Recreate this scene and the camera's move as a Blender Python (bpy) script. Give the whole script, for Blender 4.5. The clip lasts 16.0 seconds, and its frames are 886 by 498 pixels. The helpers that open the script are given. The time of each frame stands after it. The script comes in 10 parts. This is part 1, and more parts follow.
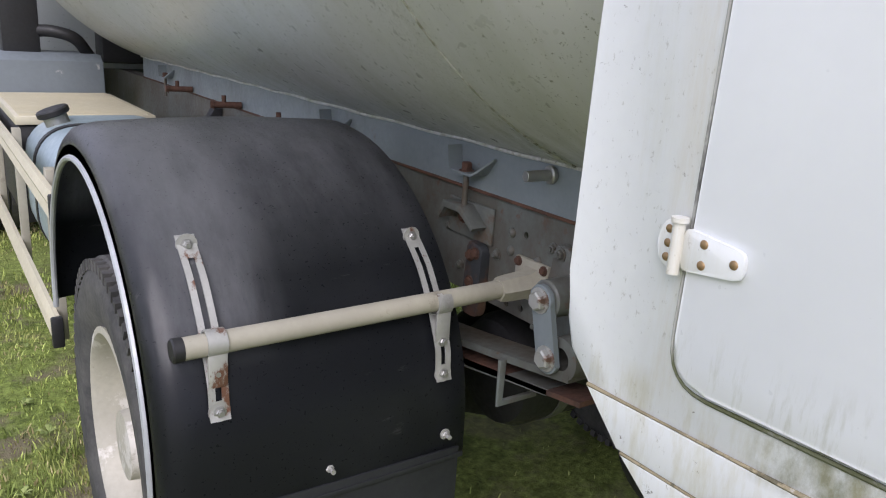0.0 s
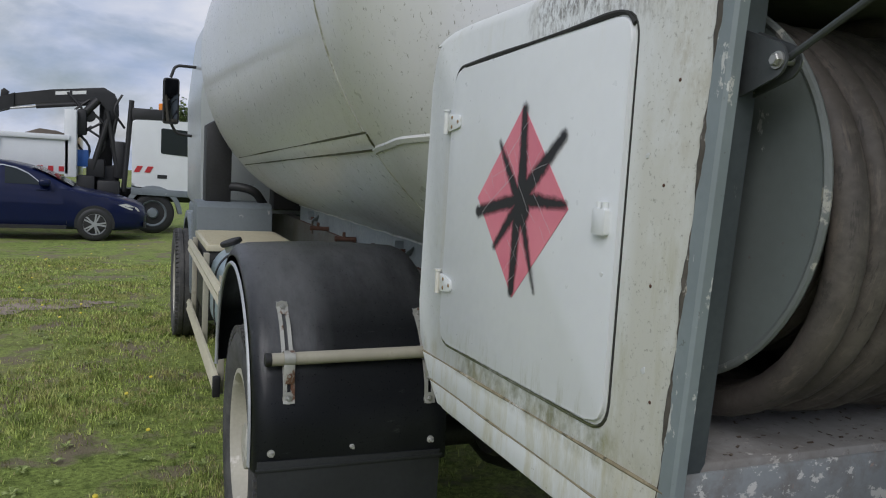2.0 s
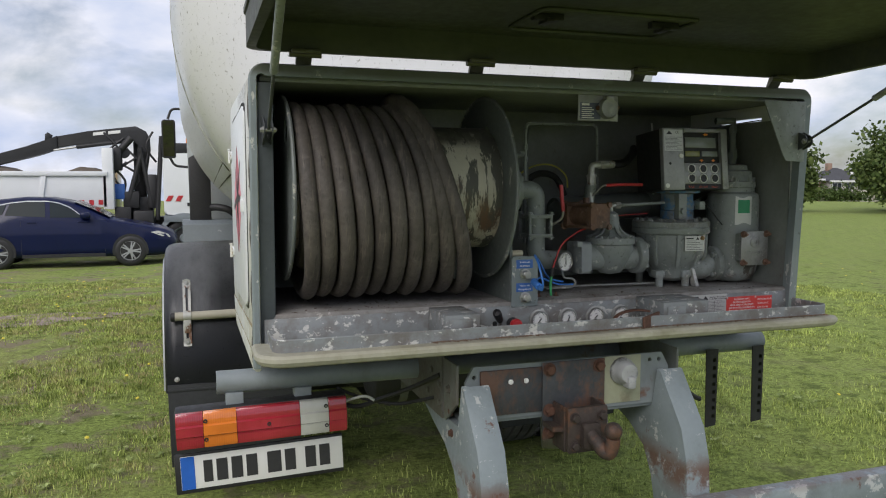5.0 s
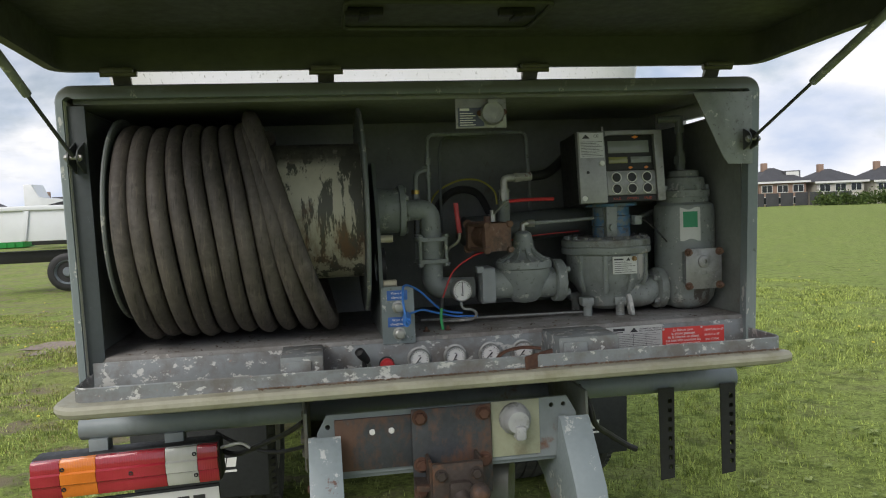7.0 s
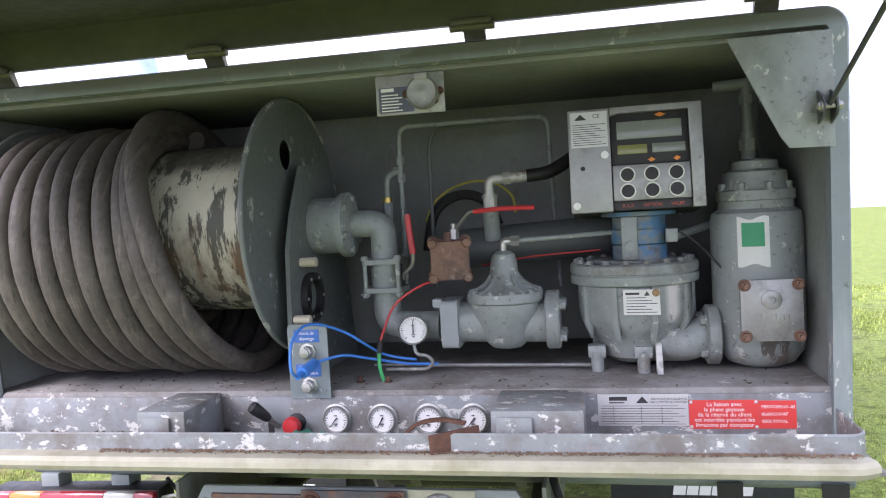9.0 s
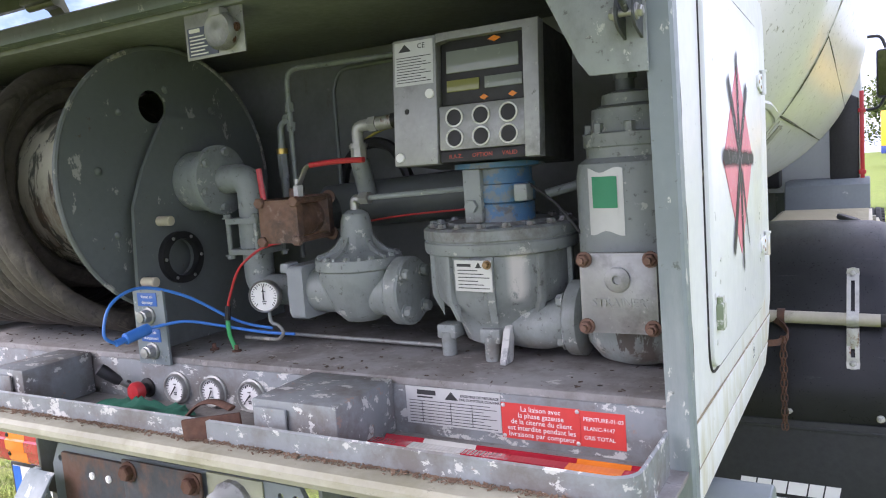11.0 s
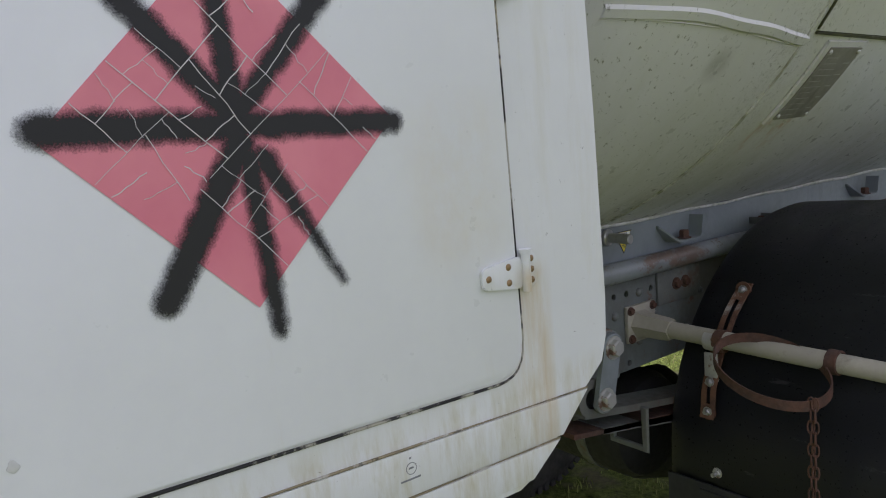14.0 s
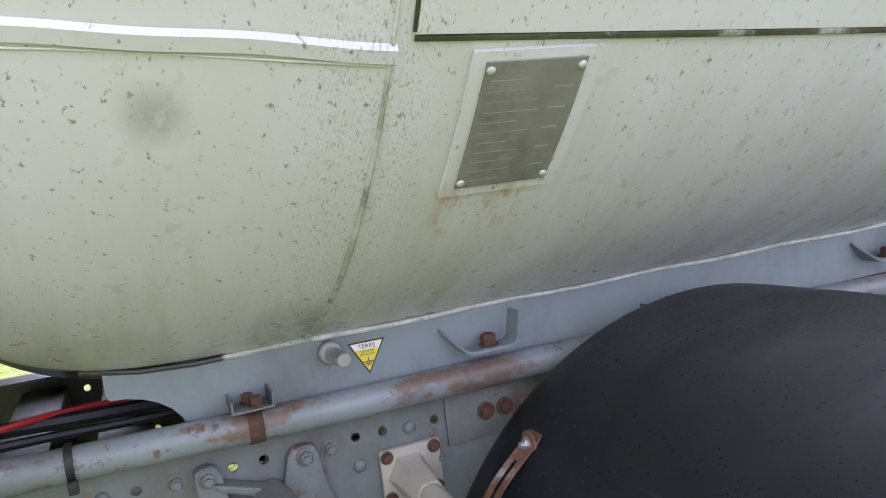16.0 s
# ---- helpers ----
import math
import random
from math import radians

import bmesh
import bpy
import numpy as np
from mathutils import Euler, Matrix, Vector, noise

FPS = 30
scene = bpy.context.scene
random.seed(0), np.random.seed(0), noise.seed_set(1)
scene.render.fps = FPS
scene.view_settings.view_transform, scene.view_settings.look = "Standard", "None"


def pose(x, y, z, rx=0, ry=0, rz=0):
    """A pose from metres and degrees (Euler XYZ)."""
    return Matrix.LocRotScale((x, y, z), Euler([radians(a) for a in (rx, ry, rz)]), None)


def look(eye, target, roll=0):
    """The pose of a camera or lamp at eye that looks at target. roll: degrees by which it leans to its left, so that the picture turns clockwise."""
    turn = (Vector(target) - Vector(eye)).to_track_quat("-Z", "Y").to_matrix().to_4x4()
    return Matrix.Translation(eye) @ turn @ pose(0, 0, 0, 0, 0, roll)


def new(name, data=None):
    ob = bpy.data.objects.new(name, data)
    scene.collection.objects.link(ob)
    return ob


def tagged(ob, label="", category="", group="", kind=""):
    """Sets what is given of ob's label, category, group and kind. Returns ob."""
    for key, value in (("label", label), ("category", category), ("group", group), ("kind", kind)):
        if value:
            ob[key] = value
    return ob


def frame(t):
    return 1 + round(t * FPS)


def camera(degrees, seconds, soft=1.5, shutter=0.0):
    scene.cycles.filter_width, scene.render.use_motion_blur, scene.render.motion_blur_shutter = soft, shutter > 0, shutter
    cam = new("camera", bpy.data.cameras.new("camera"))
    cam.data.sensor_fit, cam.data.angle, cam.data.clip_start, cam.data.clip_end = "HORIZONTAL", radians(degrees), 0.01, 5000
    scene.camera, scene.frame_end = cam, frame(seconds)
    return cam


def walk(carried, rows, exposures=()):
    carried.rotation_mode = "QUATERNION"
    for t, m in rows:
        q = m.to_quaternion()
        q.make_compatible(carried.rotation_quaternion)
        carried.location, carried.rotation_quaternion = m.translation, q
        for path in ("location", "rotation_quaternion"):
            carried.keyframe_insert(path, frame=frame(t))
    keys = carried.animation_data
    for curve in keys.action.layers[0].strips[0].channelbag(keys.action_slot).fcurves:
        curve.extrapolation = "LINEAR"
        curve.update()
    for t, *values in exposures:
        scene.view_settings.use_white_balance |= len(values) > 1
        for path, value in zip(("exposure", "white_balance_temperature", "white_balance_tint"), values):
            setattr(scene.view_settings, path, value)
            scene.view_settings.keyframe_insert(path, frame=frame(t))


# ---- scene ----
cam = camera(60.7, 16.0, soft=1.1)
PATH = [
    (0, (-1.563, 0.39, 1.59), (-0.456, 1.961, 1.035), 3.7),
    (0.5, (-1.659, 0.08, 1.614), (-0.668, 1.765, 1.191), 3.5),
    (1, (-1.687, -0.199, 1.654), (-0.809, 1.567, 1.322), 3.5),
    (1.5, (-1.624, -0.504, 1.647), (-0.832, 1.316, 1.401), 3.6),
    (2, (-1.639, -0.784, 1.662), (-0.885, 1.057, 1.458), 3.3),
    (2.5, (-1.625, -1.077, 1.66), (-0.909, 0.783, 1.488), 3.1),
    (3, (-1.529, -1.374, 1.65), (-0.855, 0.502, 1.488), 2.9),
    (3.5, (-1.494, -1.646, 1.646), (-0.837, 0.235, 1.475), 2.3),
    (4, (-1.459, -1.895, 1.65), (-0.8, -0.014, 1.479), 1.7),
    (4.5, (-1.306, -2.147, 1.663), (-0.65, -0.266, 1.485), 0.9),
    (4.7, (-1.243, -2.228, 1.666), (-0.589, -0.346, 1.488), 0.4),
    (6.8, (-0.425, -2.161, 1.658), (-0.055, -0.199, 1.544), -2.2),
    (7, (-0.331, -2.131, 1.665), (-0.009, -0.161, 1.542), -2.3),
    (7.5, (-0.12, -1.962, 1.672), (0.084, 0.023, 1.549), -2.6),
    (8, (0.05, -1.83, 1.692), (0.094, 0.166, 1.573), -2.6),
    (8.2, (0.153, -1.783, 1.685), (0.11, 0.213, 1.57), -2.6),
    (10.3, (0.982, -1.229, 1.655), (0.125, 0.574, 1.531), -4.3),
    (10.5, (1.061, -1.192, 1.66), (0.156, 0.585, 1.502), -4.4),
    (11, (1.195, -1.059, 1.64), (0.212, 0.668, 1.422), -4.2),
    (11.5, (1.232, -0.862, 1.617), (0.093, 0.764, 1.369), -4.2),
    (12, (1.305, -0.711, 1.608), (0.01, 0.786, 1.322), -4.5),
    (12.5, (1.506, -0.551, 1.597), (0.115, 0.856, 1.302), -4.3),
    (13, (1.583, -0.339, 1.586), (0.123, 0.995, 1.288), -4.5),
    (13.5, (1.6, -0.081, 1.588), (0.077, 1.183, 1.296), -5.0),
    (14, (1.692, 0.17, 1.59), (0.097, 1.339, 1.289), -4.9),
    (14.5, (1.825, 0.43, 1.584), (0.191, 1.544, 1.28), -5.4),
    (15, (1.801, 0.768, 1.56), (0.13, 1.83, 1.277), -5.0),
    (15.5, (1.728, 1.075, 1.587), (-0.02, 2.003, 1.299), -5.5),
    (16, (1.659, 1.338, 1.596), (-0.178, 2.095, 1.364), -6.7),
]
EXPOSURES = [(0, 0.44, 6100, 22), (0.5, 0.12, 6150, 20), (1.0, -0.05, 6150, 17), (1.5, -0.45, 6100, 14), (2.0, -0.5, 6100, 13), (2.5, -0.32, 6200, 14), (3.5, -0.25, 6250, 16), (4.5, -0.1, 6350, 15), (7.0, 0.03, 6550, 11), (7.5, 0.52, 6350, 16), (8.2, 1.16, 6080, 24), (10.3, 1.62, 6000, 28), (11.5, 1.18, 6150, 25), (12, 1.05, 6250, 24), (12.5, 0.9, 6300, 24), (13, 0.85, 6300, 24), (13.5, 0.52, 6300, 24), (14, 0.36, 6350, 24), (14.5, 0.5, 6350, 23), (15, 1.1, 6300, 23), (15.5, 1.76, 6150, 29), (16, 1.84, 6050, 31)]
walk(cam, [(t, look(eye, target, roll)) for t, eye, target, roll in PATH], EXPOSURES)

# ---- sky, sun and exposure ----
SUN_ELEV, SUN_AZ = 40.0, -140.0          # azimuth from +Y towards +X
world = bpy.data.worlds.new("overcast_sky")
scene.world = world
world.use_nodes = True
wn, wl = world.node_tree.nodes, world.node_tree.links
wn.clear()
w_out = wn.new("ShaderNodeOutputWorld")
w_bg = wn.new("ShaderNodeBackground")
w_sky = wn.new("ShaderNodeTexSky")
w_sky.sky_type = "NISHITA"
w_sky.sun_disc = False
w_sky.sun_elevation = radians(SUN_ELEV)
w_sky.sun_rotation = radians(SUN_AZ)
w_sky.air_density, w_sky.dust_density, w_sky.ozone_density = 1.0, 1.5, 1.0
w_co = wn.new("ShaderNodeTexCoord")
w_map = wn.new("ShaderNodeMapping")
w_map.inputs["Scale"].default_value = (1.0, 1.0, 2.2)
w_n = wn.new("ShaderNodeTexNoise")
w_n.inputs["Scale"].default_value = 3.4
w_n.inputs["Detail"].default_value = 7.0
w_n.inputs["Roughness"].default_value = 0.55
w_n.inputs["Distortion"].default_value = 0.25
w_ramp = wn.new("ShaderNodeValToRGB")
w_ramp.color_ramp.elements[0].position = 0.34
w_ramp.color_ramp.elements[1].position = 0.52
w_cloud = wn.new("ShaderNodeTexNoise")
w_cloud.inputs["Scale"].default_value = 5.2
w_cloud.inputs["Detail"].default_value = 6.0
w_cr = wn.new("ShaderNodeValToRGB")
w_cr.color_ramp.elements[0].position = 0.36
w_cr.color_ramp.elements[0].color = (6.7, 7.9, 10.2, 1)
w_cr.color_ramp.elements[1].position = 0.6
w_cr.color_ramp.elements[1].color = (11.9, 12.0, 12.3, 1)
w_mix = wn.new("ShaderNodeMixRGB")
w_bg.inputs["Strength"].default_value = 0.085
wl.new(w_co.outputs["Generated"], w_map.inputs["Vector"])
wl.new(w_map.outputs["Vector"], w_n.inputs["Vector"])
wl.new(w_map.outputs["Vector"], w_cloud.inputs["Vector"])
wl.new(w_n.outputs["Fac"], w_ramp.inputs["Fac"])
wl.new(w_cloud.outputs["Fac"], w_cr.inputs["Fac"])
wl.new(w_ramp.outputs["Color"], w_mix.inputs["Fac"])
wl.new(w_sky.outputs["Color"], w_mix.inputs["Color1"])
wl.new(w_cr.outputs["Color"], w_mix.inputs["Color2"])
wl.new(w_mix.outputs["Color"], w_bg.inputs["Color"])
wl.new(w_bg.outputs["Background"], w_out.inputs["Surface"])

sun_data = bpy.data.lights.new("sun", "SUN")
sun_data.energy = 2.2
sun_data.angle = radians(40)
sun_data.color = (1.0, 0.96, 0.9)
sun = new("sun", sun_data)
_sd = Vector((math.sin(radians(SUN_AZ)) * math.cos(radians(SUN_ELEV)), math.cos(radians(SUN_AZ)) * math.cos(radians(SUN_ELEV)), math.sin(radians(SUN_ELEV))))
sun.matrix_world = look(_sd * 30, (0, 0, 0))

# ---- mesh helpers ----
def mesh_from(name, bm, mat, smooth=35.0):
    bmesh.ops.recalc_face_normals(bm, faces=bm.faces[:])
    me = bpy.data.meshes.new(name)
    bm.to_mesh(me)
    bm.free()
    if mat:
        me.materials.append(mat)
    if smooth:
        me.polygons.foreach_set("use_smooth", [True] * len(me.polygons))
        me.set_sharp_from_angle(angle=radians(smooth))
    return me


def thing(name, base, label, category, group="", kind=""):
    ob = new(name)
    ob.empty_display_size = 0.1
    ob.location = base
    ob.matrix_basis = Matrix.Translation(base)
    return tagged(ob, label, category, group, kind)


BASES = {}


def world_base(ob):
    v = Vector(ob.location)
    while ob.parent:
        ob = ob.parent
        v = v + Vector(ob.location)
    return v


def part(name, bm, mat, parent, label="", smooth=35.0):
    """One mesh under a thing or a part; the bmesh is given in world metres."""
    base = world_base(parent)
    bmesh.ops.translate(bm, verts=bm.verts[:], vec=-base)
    ob = new(name, mesh_from(name, bm, mat, smooth))
    ob.parent = parent
    if label:
        tagged(ob, label)
    return ob


def solo(name, bm, mat, label, category, group="", kind="", smooth=35.0, base=(0, 0, 0)):
    bmesh.ops.translate(bm, verts=bm.verts[:], vec=-Vector(base))
    ob = new(name, mesh_from(name, bm, mat, smooth))
    ob.location = base
    return tagged(ob, label, category, group, kind)


def B():
    return bmesh.new()


def bevel_new(bm, verts, width, seg=2):
    if width <= 0:
        return
    vs = set(verts)
    edges = [e for e in bm.edges if e.verts[0] in vs and e.verts[1] in vs and len(e.link_faces) == 2 and e.calc_face_angle(0) > 0.6]
    bmesh.ops.bevel(bm, geom=edges, offset=width, segments=seg, profile=0.5, affect="EDGES", clamp_overlap=True)


def box(bm, x0, x1, y0, y1, z0, z1, bevel=0.004, m=None, seg=2):
    r = bmesh.ops.create_cube(bm, size=1.0)
    vs = r["verts"]
    bmesh.ops.scale(bm, vec=(x1 - x0, y1 - y0, z1 - z0), verts=vs)
    bmesh.ops.translate(bm, vec=((x0 + x1) / 2, (y0 + y1) / 2, (z0 + z1) / 2), verts=vs)
    if m is not None:
        bmesh.ops.transform(bm, matrix=m, verts=vs)
    bevel_new(bm, vs, bevel, seg)
    return bm


def frame_of(d):
    d = Vector(d).normalized()
    up = Vector((0, 0, 1)) if abs(d.z) < 0.9 else Vector((0, 1, 0))
    a = d.cross(up).normalized()
    return a, a.cross(d).normalized(), d


def lathe(bm, prof, o, d, seg=28, a0=0.0, a1=2 * math.pi, cap=True):
    """Turn a profile of (radius, height along d) round the axis through o."""
    a, b, d = frame_of(d)
    o = Vector(o)
    full = abs(a1 - a0 - 2 * math.pi) < 1e-6
    n = seg if full else seg + 1
    rings = []
    for r, h in prof:
        ring = []
        for i in range(n):
            t = a0 + (a1 - a0) * i / seg
            ring.append(bm.verts.new(o + d * h + (a * math.cos(t) + b * math.sin(t)) * max(r, 1e-5)))
        rings.append(ring)
    for r0, r1 in zip(rings, rings[1:]):
        for i in range(seg):
            j = (i + 1) % n
            bm.faces.new((r0[i], r0[j], r1[j], r1[i]))
    if cap and full:
        if prof[0][0] > 1e-4:
            bm.faces.new(rings[0])
        if prof[-1][0] > 1e-4:
            bm.faces.new(rings[-1][::-1])
    return bm


def cyl(bm, p0, p1, r, r1=None, seg=24, edge=0.0):
    p0, p1 = Vector(p0), Vector(p1)
    h = (p1 - p0).length
    r1 = r if r1 is None else r1
    if edge:
        prof = [(r - edge, 0), (r, edge), (r1, h - edge), (r1 - edge, h)]
    else:
        prof = [(r, 0), (r1, h)]
    return lathe(bm, prof, p0, p1 - p0, seg)


def smooth_path(pts, n=6, closed=False):
    pts = [Vector(p) for p in pts]
    out = []
    k = len(pts)
    for i in range(k if closed else k - 1):
        if closed:
            p0, p1, p2, p3 = pts[(i - 1) % k], pts[i], pts[(i + 1) % k], pts[(i + 2) % k]
        else:
            p0, p1, p2, p3 = pts[max(i - 1, 0)], pts[i], pts[i + 1], pts[min(i + 2, k - 1)]
        for s in range(n):
            t = s / n
            out.append(0.5 * ((2 * p1) + (p2 - p0) * t + (2 * p0 - 5 * p1 + 4 * p2 - p3) * t * t + (3 * p1 - p0 - 3 * p2 + p3) * t ** 3))
    if not closed:
        out.append(pts[-1])
    return out


def tube(bm, pts, r, seg=10, n=6, closed=False, wob=0.0, flat=1.0):
    path = smooth_path(pts, n, closed) if n else [Vector(p) for p in pts]
    k = len(path)
    rings = []
    a = None
    for i, p in enumerate(path):
        if closed:
            d = (path[(i + 1) % k] - path[i - 1]).normalized()
        else:
            d = (path[min(i + 1, k - 1)] - path[max(i - 1, 0)]).normalized()
        if a is None:
            a, b, _ = frame_of(d)
        else:
            a = (a - d * a.dot(d)).normalized()
            b = a.cross(d).normalized()
        rr = r * (1 + wob * math.sin(i * 12.9898))
        rings.append([bm.verts.new(p + (a * math.cos(2 * math.pi * j / seg) + b * flat * math.sin(2 * math.pi * j / seg)) * rr) for j in range(seg)])
    for i in range(k if closed else k - 1):
        r0, r1 = rings[i], rings[(i + 1) % k]
        for j in range(seg):
            bm.faces.new((r0[j], r0[(j + 1) % seg], r1[(j + 1) % seg], r1[j]))
    if not closed:
        bm.faces.new(rings[0][::-1])
        bm.faces.new(rings[-1])
    return bm


def bend_path(pts, rad, n=5):
    """A polyline with its corners rounded."""
    pts = [Vector(p) for p in pts]
    out = [pts[0]]
    for p0, p1, p2 in zip(pts, pts[1:], pts[2:]):
        a, b = (p0 - p1), (p2 - p1)
        ra = min(rad, a.length * 0.45, b.length * 0.45)
        q0, q1 = p1 + a.normalized() * ra, p1 + b.normalized() * ra
        for i in range(n + 1):
            t = i / n
            out.append(q0 * (1 - t) ** 2 + p1 * 2 * t * (1 - t) + q1 * t * t)
    out.append(pts[-1])
    return out


def prism(bm, poly, axis, a, b, bevel=0.003, seg=2):
    """Extrude a polygon along an axis from a to b. poly: pairs in the other two axes, in order."""
    def p3(u, v, w):
        return {"x": (w, u, v), "y": (u, w, v), "z": (u, v, w)}[axis]
    v0 = [bm.verts.new(p3(u, v, a)) for u, v in poly]
    v1 = [bm.verts.new(p3(u, v, b)) for u, v in poly]
    bm.faces.new(v0)
    bm.faces.new(v1[::-1])
    n = len(poly)
    for i in range(n):
        bm.faces.new((v0[i], v1[i], v1[(i + 1) % n], v0[(i + 1) % n]))
    if bevel:
        vs = set(v0 + v1)
        ring = set(v0), set(v1)
        edges = [e for e in bm.edges if (e.verts[0] in ring[0] and e.verts[1] in ring[0]) or (e.verts[0] in ring[1] and e.verts[1] in ring[1])]
        bmesh.ops.bevel(bm, geom=edges, offset=bevel, segments=seg, profile=0.5, affect="EDGES", clamp_overlap=True)
    return bm


def round_poly(poly, rad, n=5):
    out = []
    k = len(poly)
    for i in range(k):
        p0, p1, p2 = (Vector(poly[i - 1]), Vector(poly[i]), Vector(poly[(i + 1) % k]))
        r = rad[i] if isinstance(rad, (list, tuple)) else rad
        a, b = p0 - p1, p2 - p1
        ra = min(r, a.length * 0.48, b.length * 0.48)
        if ra < 1e-4:
            out.append((p1.x, p1.y))
            continue
        q0, q1 = p1 + a.normalized() * ra, p1 + b.normalized() * ra
        for j in range(n + 1):
            t = j / n
            q = q0 * (1 - t) ** 2 + p1 * 2 * t * (1 - t) + q1 * t * t
            out.append((q.x, q.y))
    return out


def bolt(bm, p, d, r=0.01, h=0.008, washer=True, stud=0.0):
    a, b, d = frame_of(d)
    p = Vector(p)
    if washer:
        lathe(bm, [(r * 1.35, 0), (r * 1.35, 0.0025)], p, d, 14)
    lathe(bm, [(r, 0.002), (r, h), (r * 0.82, h + r * 0.18)], p, d, 6)
    if stud:
        lathe(bm, [(r * 0.55, h), (r * 0.55, h + stud)], p, d, 8)
    return bm


def plate_holes(bm, outline, holes, axis, a, b):
    """A plate with real holes. outline and holes: loops of pairs in the two other axes."""
    def p3(u, v, w):
        return {"x": (w, u, v), "y": (u, w, v), "z": (u, v, w)}[axis]
    edges = []
    for loop in [outline] + holes:
        vs = [bm.verts.new(p3(u, v, a)) for u, v in loop]
        edges += [bm.edges.new((vs[i], vs[(i + 1) % len(vs)])) for i in range(len(vs))]
    r = bmesh.ops.triangle_fill(bm, use_beauty=True, use_dissolve=False, edges=edges)
    faces = [g for g in r["geom"] if isinstance(g, bmesh.types.BMFace)]
    e = bmesh.ops.extrude_face_region(bm, geom=faces)
    d = Vector(p3(0, 0, b - a))
    bmesh.ops.translate(bm, vec=d, verts=[g for g in e["geom"] if isinstance(g, bmesh.types.BMVert)])
    return bm


def circle(u, v, r, n=12, squash=1.0):
    return [(u + r * math.cos(2 * math.pi * i / n), v + r * squash * math.sin(2 * math.pi * i / n)) for i in range(n)]


BOLTS = {}


def bolts(name, parent, pts, d, r=0.01, h=0.008, mat=None, stud=0.0, washer=True, label="", dome=False):
    """Bolts or rivets, each a part of its own on one shared mesh."""
    key = (name, r, h, stud, washer, dome, mat.name)
    if key not in BOLTS:
        bm = B()
        if dome:
            rivet(bm, (0, 0, 0), (0, 0, 1), r, h)
        else:
            bolt(bm, (0, 0, 0), (0, 0, 1), r, h, washer, stud)
        BOLTS[key] = mesh_from(name, bm, mat)
    base = world_base(parent)
    q = Vector((0, 0, 1)).rotation_difference(Vector(d).normalized()).to_matrix().to_4x4()
    for p in pts:
        ob = new(name, BOLTS[key])
        ob.parent = parent
        ob.matrix_basis = Matrix.Translation(Vector(p) - base) @ q
        if label:
            tagged(ob, label)


def rivet(bm, p, d, r=0.012, h=0.008):
    return lathe(bm, [(r, 0), (r * 0.9, h * 0.45), (r * 0.6, h * 0.85), (0, h)], p, d, 12, cap=False)


def text_mesh(txt, size, m, align="CENTER", depth=0.0006, stretch=1.0):
    cu = bpy.data.curves.new("lettering", "FONT")
    cu.body = txt
    cu.size = size
    cu.extrude = depth
    cu.align_x = align
    cu.align_y = "CENTER"
    cu.resolution_u = 2
    tmp = bpy.data.objects.new("lettering", cu)
    scene.collection.objects.link(tmp)
    dg = bpy.context.evaluated_depsgraph_get()
    me = bpy.data.meshes.new_from_object(tmp.evaluated_get(dg))
    bpy.data.objects.remove(tmp)
    bm = bmesh.new()
    bm.from_mesh(me)
    bpy.data.meshes.remove(me)
    bmesh.ops.scale(bm, vec=(stretch, 1, 1), verts=bm.verts[:])
    bmesh.ops.transform(bm, matrix=m, verts=bm.verts[:])
    return bm


def plane_m(o, xdir, ydir):
    """The pose of a flat drawing at o: its x and y run along xdir and ydir."""
    x, y = Vector(xdir).normalized(), Vector(ydir).normalized()
    z = x.cross(y)
    m = Matrix((x, y, z)).transposed().to_4x4()
    m.translation = o
    return m


def quad_on(bm, m, x0, x1, y0, y1, t=0.001):
    return box(bm, x0, x1, y0, y1, 0, t, 0, m)


# ---- materials ----
def nodes_of(name):
    m = bpy.data.materials.new(name)
    m.use_nodes = True
    nt = m.node_tree
    return m, nt, nt.nodes["Principled BSDF"]


def noise_node(nt, scale, detail=4.0, rough=0.55, stretch=None, vec=None):
    co = nt.nodes.new("ShaderNodeTexCoord")
    n = nt.nodes.new("ShaderNodeTexNoise")
    n.inputs["Scale"].default_value = scale
    n.inputs["Detail"].default_value = detail
    n.inputs["Roughness"].default_value = rough
    if stretch:
        mp = nt.nodes.new("ShaderNodeMapping")
        mp.inputs["Scale"].default_value = stretch
        nt.links.new(co.outputs["Object"], mp.inputs["Vector"])
        nt.links.new(mp.outputs["Vector"], n.inputs["Vector"])
    else:
        nt.links.new(co.outputs["Object"], n.inputs["Vector"])
    return n.outputs["Fac"]


def ramp(nt, fac, p0, p1, c0=(0, 0, 0, 1), c1=(1, 1, 1, 1)):
    r = nt.nodes.new("ShaderNodeValToRGB")
    r.color_ramp.elements[0].position, r.color_ramp.elements[1].position = p0, p1
    r.color_ramp.elements[0].color, r.color_ramp.elements[1].color = c0, c1
    nt.links.new(fac, r.inputs["Fac"])
    return r.outputs["Color"]


def mixc(nt, fac, a, b, mode="MIX"):
    x = nt.nodes.new("ShaderNodeMixRGB")
    x.blend_type = mode
    for sock, v in (("Fac", fac), ("Color1", a), ("Color2", b)):
        if isinstance(v, (int, float)):
            x.inputs[sock].default_value = v
        elif isinstance(v, tuple):
            x.inputs[sock].default_value = (*v[:3], 1)
        else:
            nt.links.new(v, x.inputs[sock])
    return x.outputs["Color"]


